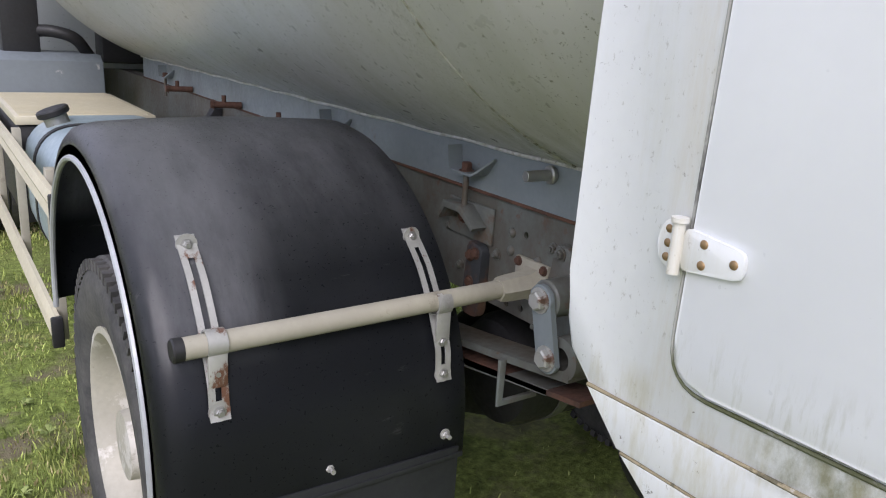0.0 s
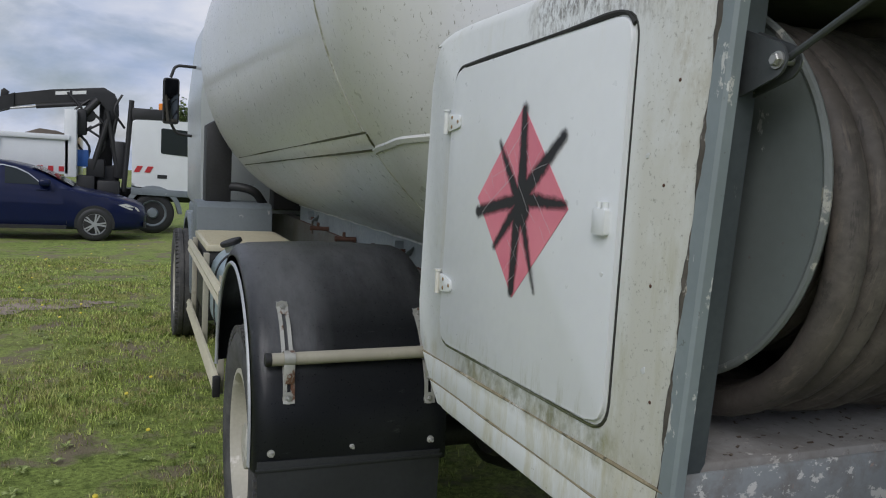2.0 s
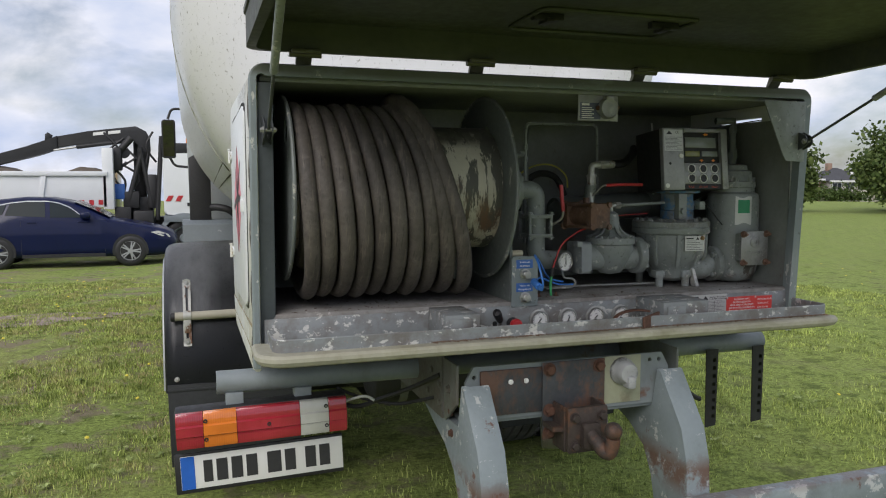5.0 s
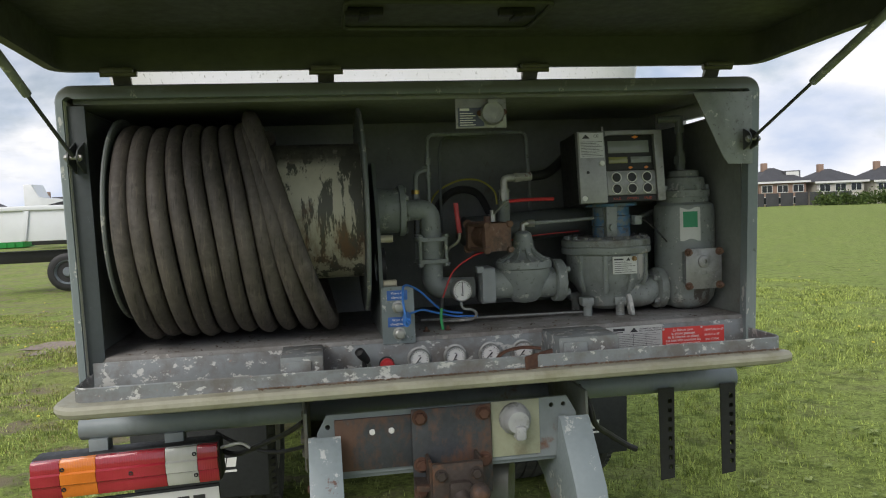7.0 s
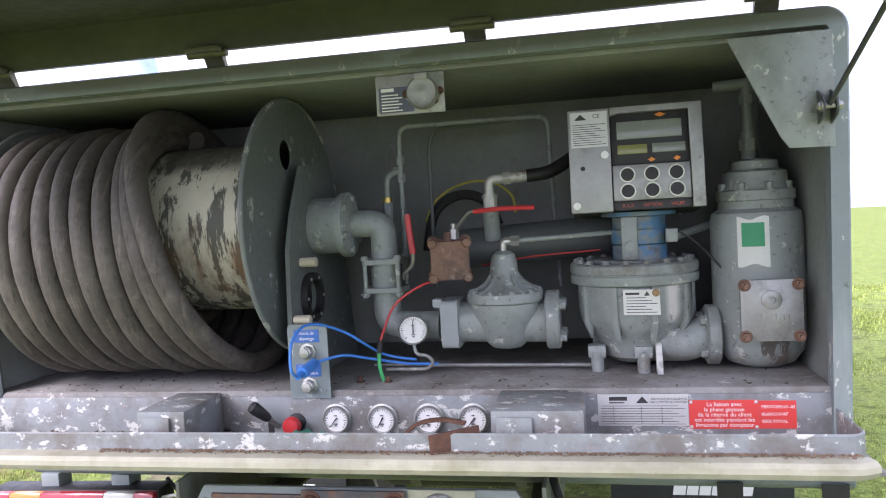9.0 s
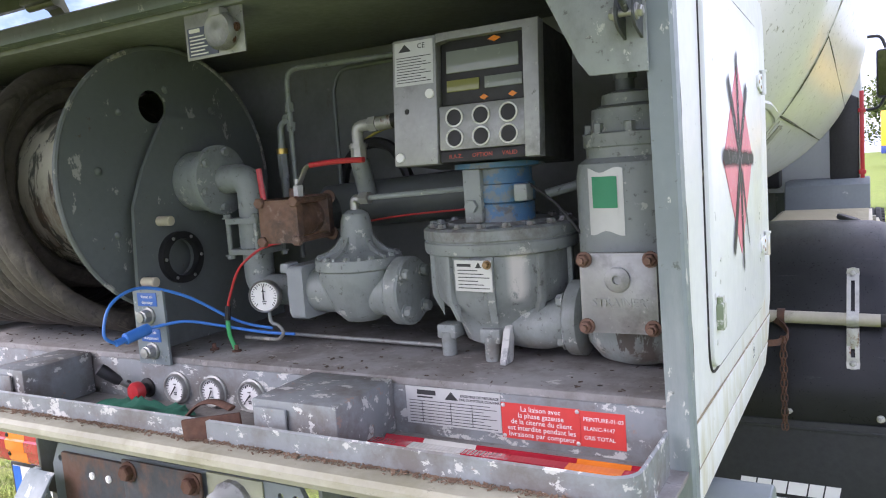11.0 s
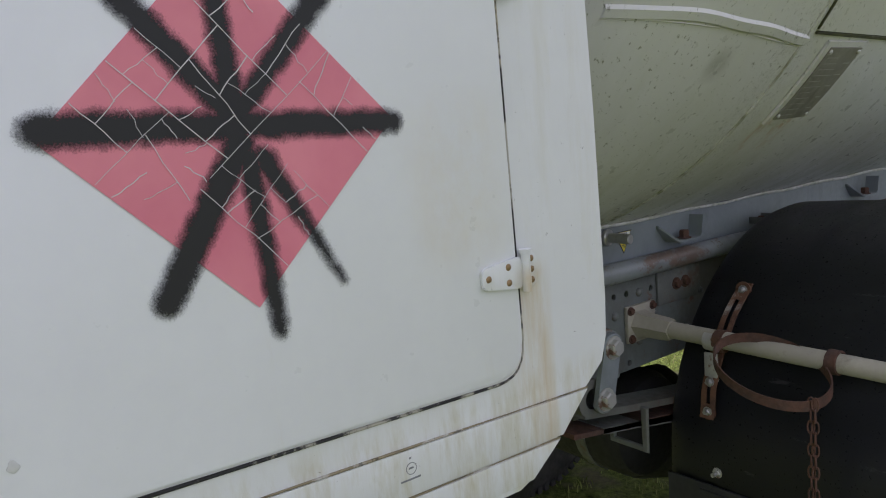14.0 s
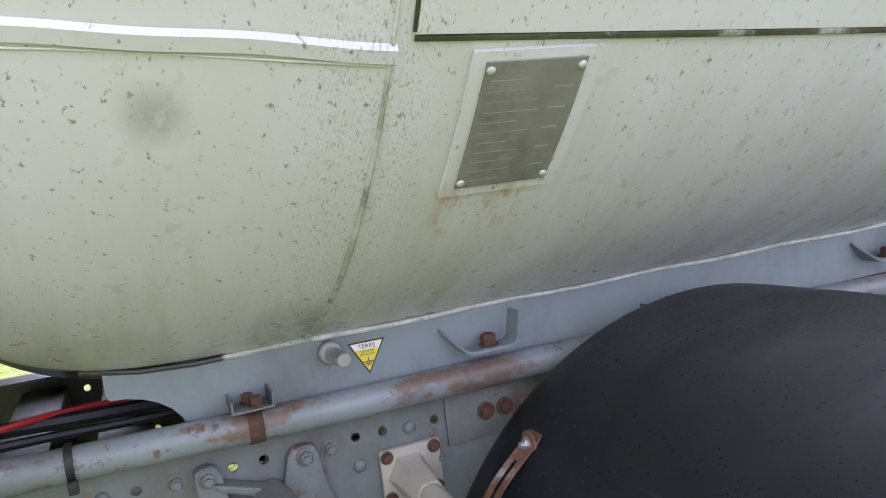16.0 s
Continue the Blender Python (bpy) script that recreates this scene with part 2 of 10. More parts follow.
def maths(nt, op, a, b=None, c=None, clamp=False):
    x = nt.nodes.new("ShaderNodeMath")
    x.operation = op
    x.use_clamp = clamp
    for i, v in enumerate((a, b, c)):
        if v is None:
            continue
        if isinstance(v, (int, float)):
            x.inputs[i].default_value = v
        else:
            nt.links.new(v, x.inputs[i])
    return x.outputs[0]


def bump(nt, bsdf, height, strength=0.2, dist=0.002):
    b = nt.nodes.new("ShaderNodeBump")
    b.inputs["Strength"].default_value = strength
    b.inputs["Distance"].default_value = dist
    nt.links.new(height, b.inputs["Height"])
    nt.links.new(b.outputs["Normal"], bsdf.inputs["Normal"])


def box_mask(nt, area, soft):
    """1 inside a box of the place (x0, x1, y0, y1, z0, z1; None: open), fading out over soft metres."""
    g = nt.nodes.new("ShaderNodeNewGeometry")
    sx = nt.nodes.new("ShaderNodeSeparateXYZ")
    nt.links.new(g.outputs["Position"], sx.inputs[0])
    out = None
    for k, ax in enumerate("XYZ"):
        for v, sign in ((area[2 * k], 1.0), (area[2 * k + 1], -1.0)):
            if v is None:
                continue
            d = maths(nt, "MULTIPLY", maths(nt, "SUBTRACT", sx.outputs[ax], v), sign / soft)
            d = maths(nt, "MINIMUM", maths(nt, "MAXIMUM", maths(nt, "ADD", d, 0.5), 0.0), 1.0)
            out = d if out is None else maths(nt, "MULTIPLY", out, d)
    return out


def surface(name, base, rough=0.5, metal=0.0, vary=0.15, scale=6.0, fine=60.0, layers=(), bumps=0.12, bump_dist=0.0015, spec=None, rvar=0.12, coat=0.0, stains_and_shading=()):
    """A worn surface: base colour varied at two scales, then layers of (colour, scale, low, high, stretch, amount)."""
    m, nt, b = nodes_of(name)
    big = noise_node(nt, scale, 5.0)
    small = noise_node(nt, fine, 3.0)
    dark = tuple(c * (1 - vary) for c in base)
    lite = tuple(min(1.0, c * (1 + vary)) for c in base)
    col = ramp(nt, big, 0.3, 0.7, (*dark, 1), (*lite, 1))
    col = mixc(nt, ramp(nt, small, 0.35, 0.75, (0, 0, 0, 1), (0.35, 0.35, 0.35, 1)), col, tuple(c * (1 - vary * 1.4) for c in base))
    for color, sc, lo, hi, stretch, amount in layers:
        f = noise_node(nt, sc, 9.0, 0.7, stretch)
        f = maths(nt, "MULTIPLY", ramp(nt, f, lo, hi), amount)
        col = mixc(nt, f, col, color)
    for color, area, soft, sc, lo, hi, stretch, amount in stains_and_shading:
        f = maths(nt, "MULTIPLY", ramp(nt, noise_node(nt, sc, 9.0, 0.72, stretch), lo, hi), amount)
        f = maths(nt, "MULTIPLY", f, box_mask(nt, area, soft))
        col = mixc(nt, f, col, color)
    nt.links.new(col, b.inputs["Base Color"])
    rr = ramp(nt, small, 0.2, 0.8, (max(0.02, rough - rvar),) * 3 + (1,), (min(1, rough + rvar),) * 3 + (1,))
    nt.links.new(rr, b.inputs["Roughness"])
    b.inputs["Metallic"].default_value = metal
    if spec is not None:
        b.inputs["Specular IOR Level"].default_value = spec
    if coat:
        b.inputs["Coat Weight"].default_value = coat
        b.inputs["Coat Roughness"].default_value = 0.12
    if bumps:
        bump(nt, b, small, bumps, bump_dist)
    return m


MOSS = (0.075, 0.085, 0.028)
RUST = (0.16, 0.055, 0.02)
GREY = (0.25, 0.276, 0.266)
M_WHITE = surface("white_gel_paint", (0.68, 0.7, 0.69), 0.42, 0, 0.05, 3.0, 40.0,
                  layers=[((0.55, 0.54, 0.42), 5.0, 0.54, 0.78, (3.0, 3.0, 0.45), 0.5), ((0.25, 0.25, 0.15), 14.0, 0.68, 0.8, (1.6, 1.6, 0.5), 0.4), ((0.12, 0.12, 0.10), 60.0, 0.665, 0.69, None, 0.75)], bumps=0.06,
                  stains_and_shading=[((0.24, 0.2, 0.12), (None, -0.88, 0.0, 0.46, 1.918, None), 0.08, 10.0, 0.46, 0.62, (0.4, 1.5, 0.35), 0.65), ((0.06, 0.05, 0.03), (None, -0.88, -0.02, 0.46, 1.905, None), 0.08, 120.0, 0.46, 0.6, (0.4, 1.0, 0.45), 0.8), ((0.26, 0.2, 0.1), (None, -0.9, -0.03, 0.06, 1.70, None), 0.03, 40.0, 0.48, 0.62, (1, 1, 0.5), 0.6),
                          ((0.15, 0.15, 0.06), (None, 0.0, 0.0, 0.72, 1.225, 1.285), 0.02, 22.0, 0.40, 0.62, (1.0, 1.0, 0.6), 0.8),
                          ((0.5, 0.49, 0.41), (None, 0.0, -0.08, 0.13, None, None), 0.05, 4.0, 0.25, 0.5, (1, 1, 0.5), 0.75),
                          ((0.2, 0.2, 0.15), (None, 0.0, -0.08, 0.13, None, None), 0.04, 130.0, 0.58, 0.63, None, 0.6),
                          ((0.22, 0.21, 0.15), (None, 0.0, 0.80, 0.96, None, None), 0.03, 150.0, 0.6, 0.65, (1, 1, 0.6), 0.4),
                          ((0.33, 0.31, 0.16), (None, 0.0, -0.05, 0.30, 1.12, 1.60), 0.12, 9.0, 0.50, 0.70, (1.5, 1.5, 0.3), 0.6),
                          ((0.42, 0.38, 0.2), (None, None, 0.0, 0.95, 1.10, 1.26), 0.03, 11.0, 0.46, 0.68, (2.0, 2.0, 0.4), 0.65),
                          ((0.5, 0.36, 0.14), (0.9, None, 0.80, 0.86, 1.16, 1.41), 0.02, 7.0, 0.36, 0.62, (2.0, 2.0, 0.25), 0.7),
                          ((0.5, 0.42, 0.24), (None, -0.9, 0.80, 0.85, 1.25, 1.78), 0.03, 7.0, 0.45, 0.68, (2.0, 2.0, 0.25), 0.6)])
M_WHITE_CLEAN = surface("white_door_paint", (0.71, 0.73, 0.73), 0.36, 0, 0.035, 3.0, 40.0,
                        layers=[((0.62, 0.58, 0.43), 4.0, 0.62, 0.82, (3.0, 3.0, 0.4), 0.4), ((0.2, 0.19, 0.17), 62.0, 0.72, 0.76, None, 0.6)], bumps=0.04,
                        stains_and_shading=[((0.3, 0.3, 0.16), (None, 0.0, None, None, 1.26, 1.32), 0.05, 22.0, 0.50, 0.68, (2.0, 2.0, 0.35), 0.5),
                                ((0.6, 0.5, 0.3), (0.9, None, 0.66, 0.78, 1.44, 1.62), 0.06, 6.0, 0.40, 0.7, (1.0, 1.0, 0.6), 0.4),
                                ((0.42, 0.38, 0.2), (None, None, 0.0, 0.95, 1.10, 1.26), 0.03, 11.0, 0.52, 0.72, (2.0, 2.0, 0.4), 0.5)])
M_RIM = surface("cream_bumper_rim", (0.335, 0.325, 0.25), 0.6, 0, 0.16, 8.0, 50.0,
                layers=[((0.2, 0.19, 0.11), 7.0, 0.5, 0.7, (1, 1, 1), 0.75), ((0.1, 0.08, 0.06), 34.0, 0.64, 0.70, (0.5, 1, 1), 0.85)], bumps=0.2)
M_TANK = surface("tank_green_grey_paint", (0.63, 0.63, 0.62), 0.34, 0, 0.05, 1.6, 30.0,
                 layers=[((0.55, 0.555, 0.49), 1.3, 0.42, 0.66, (1.2, 1.2, 0.5), 0.6), (MOSS, 6.0, 0.68, 0.84, (0.7, 1.6, 0.5), 0.45), ((0.12, 0.125, 0.07), 110.0, 0.605, 0.64, (1.0, 1.0, 0.45), 0.75), ((0.2, 0.21, 0.15), 46.0, 0.67, 0.70, (1.0, 1.0, 0.5), 0.6), ((0.3, 0.3, 0.26), 18.0, 0.74, 0.78, None, 0.35)], bumps=0.07, coat=0.25,
                 stains_and_shading=[((0.11, 0.115, 0.05), (None, None, 1.52, 1.66, None, 1.95), 0.05, 210.0, 0.55, 0.6, (1.0, 1.6, 0.5), 0.5),
                         # Small grey patch on the right of the dished end.
                         ((0.31, 0.31, 0.27), (0.5, None, 1.355, 1.40, 1.65, 1.685), 0.03, 40.0, 0.3, 0.5, None, 0.8),
                         ((0.12, 0.13, 0.045), (None, None, 1.50, 1.63, None, 1.40), 0.06, 24.0, 0.42, 0.62, (1, 1.4, 0.6), 0.7),
                         ((0.17, 0.18, 0.07), (None, None, 1.2, None, None, 1.40), 0.18, 7.0, 0.44, 0.70, (0.4, 2.2, 0.4), 0.8),
                         ((0.4, 0.41, 0.31), (None, None, None, None, None, 1.62), 0.4, 5.0, 0.46, 0.72, (0.35, 2.0, 0.35), 0.55),
                         # Near black on the rear underside, between x -0.42 and 0.42.
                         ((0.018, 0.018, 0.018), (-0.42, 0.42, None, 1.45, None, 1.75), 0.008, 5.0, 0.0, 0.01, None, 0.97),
                         ((0.4, 0.22, 0.08), (0.5, None, 1.70, 1.82, 1.50, 1.56), 0.03, 16.0, 0.5, 0.62, (1, 2, 0.4), 0.7)])
M_GREY = surface("grey_green_machine_paint", GREY, 0.46, 0, 0.1, 7.0, 70.0,
                 layers=[((0.08, 0.08, 0.07), 8.0, 0.5, 0.68, (1, 1, 0.6), 0.5), ((0.5, 0.5, 0.46), 24.0, 0.605, 0.62, None, 0.8), ((0.06, 0.055, 0.05), 70.0, 0.6, 0.64, None, 0.6)], bumps=0.2,
                 stains_and_shading=[((0.56, 0.54, 0.5), (0.655, 0.715, None, 0.13, 1.40, 1.485), 0.012, 22.0, 0.42, 0.47, (1, 1, 0.5), 0.95),
                         ((0.07, 0.055, 0.045), (0.83, 0.90, None, 0.17, 1.30, 1.36), 0.012, 16.0, 0.5, 0.53, (2.2, 2.2, 0.35), 0.9),
                         ((0.13, 0.1, 0.08), (None, None, -0.03, 0.4, 1.28, 1.325), 0.02, 14.0, 0.4, 0.62, None, 0.6),
                         ((0.09, 0.065, 0.05), (0.49, 0.73, 0.05, 0.36, 1.505, 1.545), 0.012, 20.0, 0.42, 0.6, None, 0.65)])
M_GREY_WORN = surface("worn_grey_paint_on_steel", (0.27, 0.295, 0.3), 0.55, 0, 0.12, 5.0, 60.0,
                      layers=[((0.52, 0.52, 0.49), 11.0, 0.57, 0.61, (1, 1, 1), 0.85), ((0.13, 0.085, 0.055), 7.0, 0.62, 0.74, None, 0.6)], bumps=0.2)
M_DECK = surface("dusty_grey_deck", (0.25, 0.245, 0.235), 0.75, 0, 0.16, 4.0, 50.0,
                 layers=[((0.14, 0.125, 0.11), 5.0, 0.45, 0.6, None, 0.8), ((0.48, 0.46, 0.43), 12.0, 0.62, 0.645, (0.7, 1.6, 1), 0.75), ((0.42, 0.38, 0.35), 26.0, 0.6, 0.66, None, 0.45), ((0.1, 0.085, 0.07), 60.0, 0.6, 0.64, None, 0.6)], bumps=0.2)
M_DARK = surface("dark_green_grey_lining", (0.2, 0.215, 0.2), 0.6, 0, 0.15, 4.0, 60.0,
                 layers=[((0.1, 0.1, 0.095), 3.0, 0.45, 0.7, None, 0.6), ((0.3, 0.3, 0.28), 26.0, 0.66, 0.68, None, 0.6), ((0.12, 0.08, 0.055), 12.0, 0.63, 0.7, (1, 1, 0.5), 0.6)], bumps=0.12)
M_LID = surface("dark_olive_lid_lining", (0.06, 0.066, 0.05), 0.6, 0, 0.2, 3.0, 40.0,
                layers=[((0.1, 0.11, 0.06), 5.0, 0.5, 0.75, (0.5, 2, 2), 0.6)], bumps=0.1)
M_FRAME = surface("blue_grey_chassis_paint", (0.21, 0.24, 0.25), 0.45, 0, 0.1, 5.0, 60.0,
                  layers=[(RUST, 6.0, 0.63, 0.72, None, 0.85), ((0.07, 0.07, 0.065), 4.0, 0.52, 0.75, (1, 1, 0.6), 0.55)], bumps=0.14)
M_LEG = surface("rust_chipped_blue_grey_paint", (0.22, 0.26, 0.275), 0.5, 0, 0.12, 5.0, 60.0,
                layers=[((0.07, 0.07, 0.065), 4.0, 0.5, 0.7, None, 0.6), ((0.5, 0.51, 0.5), 12.0, 0.58, 0.6, None, 0.8), ((0.12, 0.055, 0.035), 9.0, 0.62, 0.65, None, 0.9)], bumps=0.3,
                stains_and_shading=[((0.12, 0.06, 0.04), (None, None, None, None, 0.70, 0.80), 0.06, 9.0, 0.44, 0.52, None, 0.9)])
M_RAIL = surface("grey_chassis_rail_paint", (0.165, 0.19, 0.182), 0.5, 0, 0.12, 5.0, 60.0,
                 layers=[((0.08, 0.075, 0.065), 4.0, 0.45, 0.7, (1, 1, 0.7), 0.7), (RUST, 16.0, 0.59, 0.66, None, 0.8), ((0.085, 0.065, 0.045), 3.0, 0.42, 0.64, (1, 1, 0.5), 0.6)], bumps=0.22,
                 stains_and_shading=[((0.09, 0.075, 0.055), (None, 0.0, None, None, None, None), 0.05, 5.0, 0.36, 0.58, (1, 1, 0.7), 0.75)])
M_RUST = surface("rusted_steel", (0.115, 0.055, 0.035), 0.85, 0.1, 0.35, 14.0, 90.0,
                 layers=[((0.04, 0.032, 0.028), 8.0, 0.46, 0.66, None, 0.85), ((0.2, 0.085, 0.04), 20.0, 0.6, 0.7, None, 0.6)], bumps=0.5, bump_dist=0.003)
M_RUSTPLATE = surface("rust_stained_black_plate", (0.05, 0.055, 0.06), 0.6, 0.2, 0.2, 10.0, 70.0,
                      layers=[((0.13, 0.07, 0.045), 9.0, 0.47, 0.58, (1, 1, 0.6), 0.9), ((0.2, 0.21, 0.2), 14.0, 0.64, 0.72, None, 0.5)], bumps=0.4, bump_dist=0.002)
M_STEEL = surface("dull_zinc_steel", (0.42, 0.42, 0.4), 0.42, 0.75, 0.15, 15.0, 90.0,
                  layers=[(RUST, 16.0, 0.64, 0.7, None, 0.8)], bumps=0.15)
M_STRAP = surface("galvanised_strap_with_rust", (0.46, 0.46, 0.43), 0.5, 0.45, 0.12, 12.0, 80.0,
                  layers=[(RUST, 14.0, 0.55, 0.6, (1, 1, 0.5), 0.9), ((0.2, 0.19, 0.17), 9.0, 0.52, 0.66, None, 0.5)], bumps=0.15)
M_TUBE = surface("beige_painted_tube", (0.36, 0.34, 0.27), 0.6, 0, 0.12, 9.0, 70.0,
                 layers=[((0.16, 0.14, 0.1), 12.0, 0.6, 0.72, None, 0.6)], bumps=0.15)
M_CREAM = surface("cream_aluminium_rail", (0.54, 0.5, 0.37), 0.45, 0.1, 0.08, 4.0, 40.0, layers=[((0.3, 0.27, 0.17), 6.0, 0.62, 0.75, None, 0.5)], bumps=0.05)
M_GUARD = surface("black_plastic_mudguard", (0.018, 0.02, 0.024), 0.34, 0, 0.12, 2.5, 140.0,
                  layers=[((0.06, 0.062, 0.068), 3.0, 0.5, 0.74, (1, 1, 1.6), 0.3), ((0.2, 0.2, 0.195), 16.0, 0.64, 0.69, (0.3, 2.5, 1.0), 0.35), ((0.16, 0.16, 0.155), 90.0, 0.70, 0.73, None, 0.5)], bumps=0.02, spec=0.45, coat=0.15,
                  # Sky sheen on the crowns and left outer shoulder, put into the colour.
                  stains_and_shading=[((0.2, 0.205, 0.215), (None, 0.0, None, None, 1.20, None), 0.2, 4.0, 0.25, 0.6, (1.6, 0.5, 1), 0.75),
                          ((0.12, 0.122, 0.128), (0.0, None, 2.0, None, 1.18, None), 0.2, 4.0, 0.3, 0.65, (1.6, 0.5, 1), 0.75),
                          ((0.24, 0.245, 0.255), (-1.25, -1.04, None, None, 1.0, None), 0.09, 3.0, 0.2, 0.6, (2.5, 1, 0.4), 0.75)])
M_BLACK = surface("black_rubber_plastic", (0.016, 0.016, 0.017), 0.55, 0, 0.25, 6.0, 60.0, bumps=0.1)
M_FLAP = surface("grey_black_mudflap_rubber", (0.018, 0.02, 0.022), 0.6, 0, 0.2, 4.0, 50.0, layers=[((0.1, 0.1, 0.095), 7.0, 0.66, 0.75, None, 0.5)], bumps=0.1)
M_TYRE = surface("weathered_tyre_rubber", (0.045, 0.045, 0.045), 0.8, 0, 0.2, 8.0, 70.0, layers=[((0.13, 0.125, 0.115), 6.0, 0.42, 0.68, None, 0.75)], bumps=0.3)
M_RIMW = surface("peeling_cream_wheel", (0.42, 0.4, 0.33), 0.6, 0.1, 0.15, 5.0, 60.0, layers=[((0.62, 0.6, 0.55), 7.0, 0.55, 0.6, None, 0.8), (RUST, 10.0, 0.64, 0.7, None, 0.7)], bumps=0.3)
M_HOSE = surface("brown_black_hose_rubber", (0.078, 0.067, 0.059), 0.66, 0, 0.22, 7.0, 80.0, layers=[((0.15, 0.13, 0.11), 6.0, 0.46, 0.7, (1, 1, 1), 0.5), ((0.2, 0.175, 0.15), 22.0, 0.56, 0.7, (0.7, 1, 1), 0.4), ((0.3, 0.28, 0.25), 60.0, 0.69, 0.73, (2.0, 0.7, 0.7), 0.45), ((0.03, 0.028, 0.026), 5.0, 0.55, 0.7, None, 0.6), ((0.17, 0.14, 0.115), 34.0, 0.55, 0.62, (3.0, 0.3, 0.3), 0.5), ((0.025, 0.023, 0.021), 48.0, 0.57, 0.62, (3.0, 0.35, 0.35), 0.6)], bumps=0.35)
M_DRUM = surface("chipped_cream_drum_paint", (0.56, 0.53, 0.43), 0.5, 0, 0.1, 5.0, 50.0,
                 layers=[((0.07, 0.072, 0.062), 9.0, 0.5, 0.53, (2.4, 1.6, 0.35), 0.95), ((0.13, 0.06, 0.03), 6.0, 0.55, 0.66, None, 0.7)], bumps=0.3,
                 # Darker above z 1.79; rust-brown streaks between 1.50 and 1.62.
                 stains_and_shading=[((0.075, 0.072, 0.06), (None, None, None, None, 1.79, None), 0.03, 12.0, 0.3, 0.45, (3, 1, 0.6), 0.92), ((0.2, 0.1, 0.05), (None, None, None, None, 1.50, 1.62), 0.06, 9.0, 0.46, 0.6, (2.0, 1.0, 0.4), 0.7)])
M_BRASS = surface("brass_fitting", (0.5, 0.36, 0.1), 0.35, 0.9, 0.15, 20.0, 90.0, bumps=0.1)
M_ALU = surface("weathered_aluminium", (0.33, 0.335, 0.33), 0.5, 0.5, 0.12, 12.0, 90.0, layers=[((0.12, 0.12, 0.115), 9.0, 0.52, 0.68, None, 0.7), ((0.5, 0.5, 0.48), 50.0, 0.64, 0.68, None, 0.6), ((0.07, 0.07, 0.065), 40.0, 0.64, 0.67, None, 0.7)], bumps=0.1)
M_VALVE = surface("pinkish_rust_valve", (0.2, 0.115, 0.08), 0.75, 0.1, 0.3, 12.0, 80.0, layers=[((0.07, 0.055, 0.05), 8.0, 0.48, 0.62, None, 0.85), ((0.33, 0.24, 0.2), 24.0, 0.58, 0.64, None, 0.6)], bumps=0.4)
M_BLUE = surface("flaking_blue_paint", (0.07, 0.17, 0.3), 0.5, 0, 0.15, 9.0, 60.0, layers=[((0.17, 0.19, 0.19), 14.0, 0.48, 0.52, None, 0.9), ((0.08, 0.07, 0.06), 20.0, 0.58, 0.64, None, 0.7)], bumps=0.2)
M_BLUELABEL = surface("blue_label", (0.04, 0.13, 0.42), 0.4, 0, 0.1, 9.0, 60.0, bumps=0.05)
M_RED = surface("red_plastic_grip", (0.45, 0.03, 0.035), 0.35, 0, 0.1, 9.0, 60.0, bumps=0.05)
M_REDLABEL = surface("red_warning_label", (0.62, 0.06, 0.05), 0.45, 0, 0.05, 9.0, 60.0, bumps=0.03)
M_LABEL = surface("silver_white_data_plate", (0.55, 0.56, 0.54), 0.4, 0.25, 0.06, 9.0, 60.0, layers=[((0.35, 0.33, 0.26), 7.0, 0.6, 0.75, None, 0.5)], bumps=0.04)
M_PRINT = surface("white_print", (0.75, 0.75, 0.73), 0.5, 0, 0.03, bumps=0)
M_INK = surface("dark_print", (0.03, 0.03, 0.032), 0.5, 0, 0.1, bumps=0)
M_GREEN = surface("green_sticker", (0.03, 0.27, 0.13), 0.5, 0, 0.1, 9.0, 60.0, bumps=0.03)
M_YELLOW = surface("yellow_sticker", (0.72, 0.6, 0.06), 0.5, 0, 0.06, 9.0, 60.0, bumps=0.03)
M_CABLE_R = surface("red_cable", (0.42, 0.03, 0.03), 0.45, 0, 0.1, bumps=0)
M_CABLE_B = surface("blue_hose", (0.05, 0.2, 0.6), 0.4, 0, 0.1, bumps=0)
M_CABLE_G = surface("green_cable", (0.06, 0.4, 0.14), 0.45, 0, 0.1, bumps=0)
M_CABLE_Y = surface("yellow_cable", (0.5, 0.46, 0.08), 0.45, 0, 0.1, bumps=0)
M_CAB = surface("silver_cab_paint", (0.5, 0.53, 0.53), 0.35, 0.2, 0.05, 2.0, 40.0, bumps=0.03, coat=0.3)
M_CABGREY = surface("blue_grey_cab_panel", (0.16, 0.185, 0.2), 0.5, 0, 0.1, 3.0, 40.0, layers=[((0.5, 0.5, 0.47), 3.5, 0.64, 0.67, (1, 2, 1), 0.8)], bumps=0.06)
M_FUEL = surface("blue_grey_fuel_tank", (0.3, 0.38, 0.42), 0.38, 0.2, 0.08, 3.0, 40.0, bumps=0.05)
M_TRUCKW = surface("white_lorry_paint", (0.72, 0.74, 0.75), 0.35, 0, 0.04, 2.0, 30.0, bumps=0.02, coat=0.3)
M_CARBLUE = surface("deep_blue_car_paint", (0.002, 0.006, 0.04), 0.45, 0.0, 0.1, 2.0, 30.0, bumps=0.0, coat=0.5, spec=0.12)
M_BRICK = surface("reddish_brick_wall", (0.3, 0.2, 0.15), 0.8, 0, 0.12, 0.6, 8.0, bumps=0.1)
M_RENDER = surface("pale_render_wall", (0.55, 0.52, 0.47), 0.8, 0, 0.08, 0.5, 6.0, bumps=0.05)
M_ROOF = surface("dark_slate_roof", (0.06, 0.06, 0.065), 0.7, 0, 0.15, 0.8, 6.0, bumps=0.1)
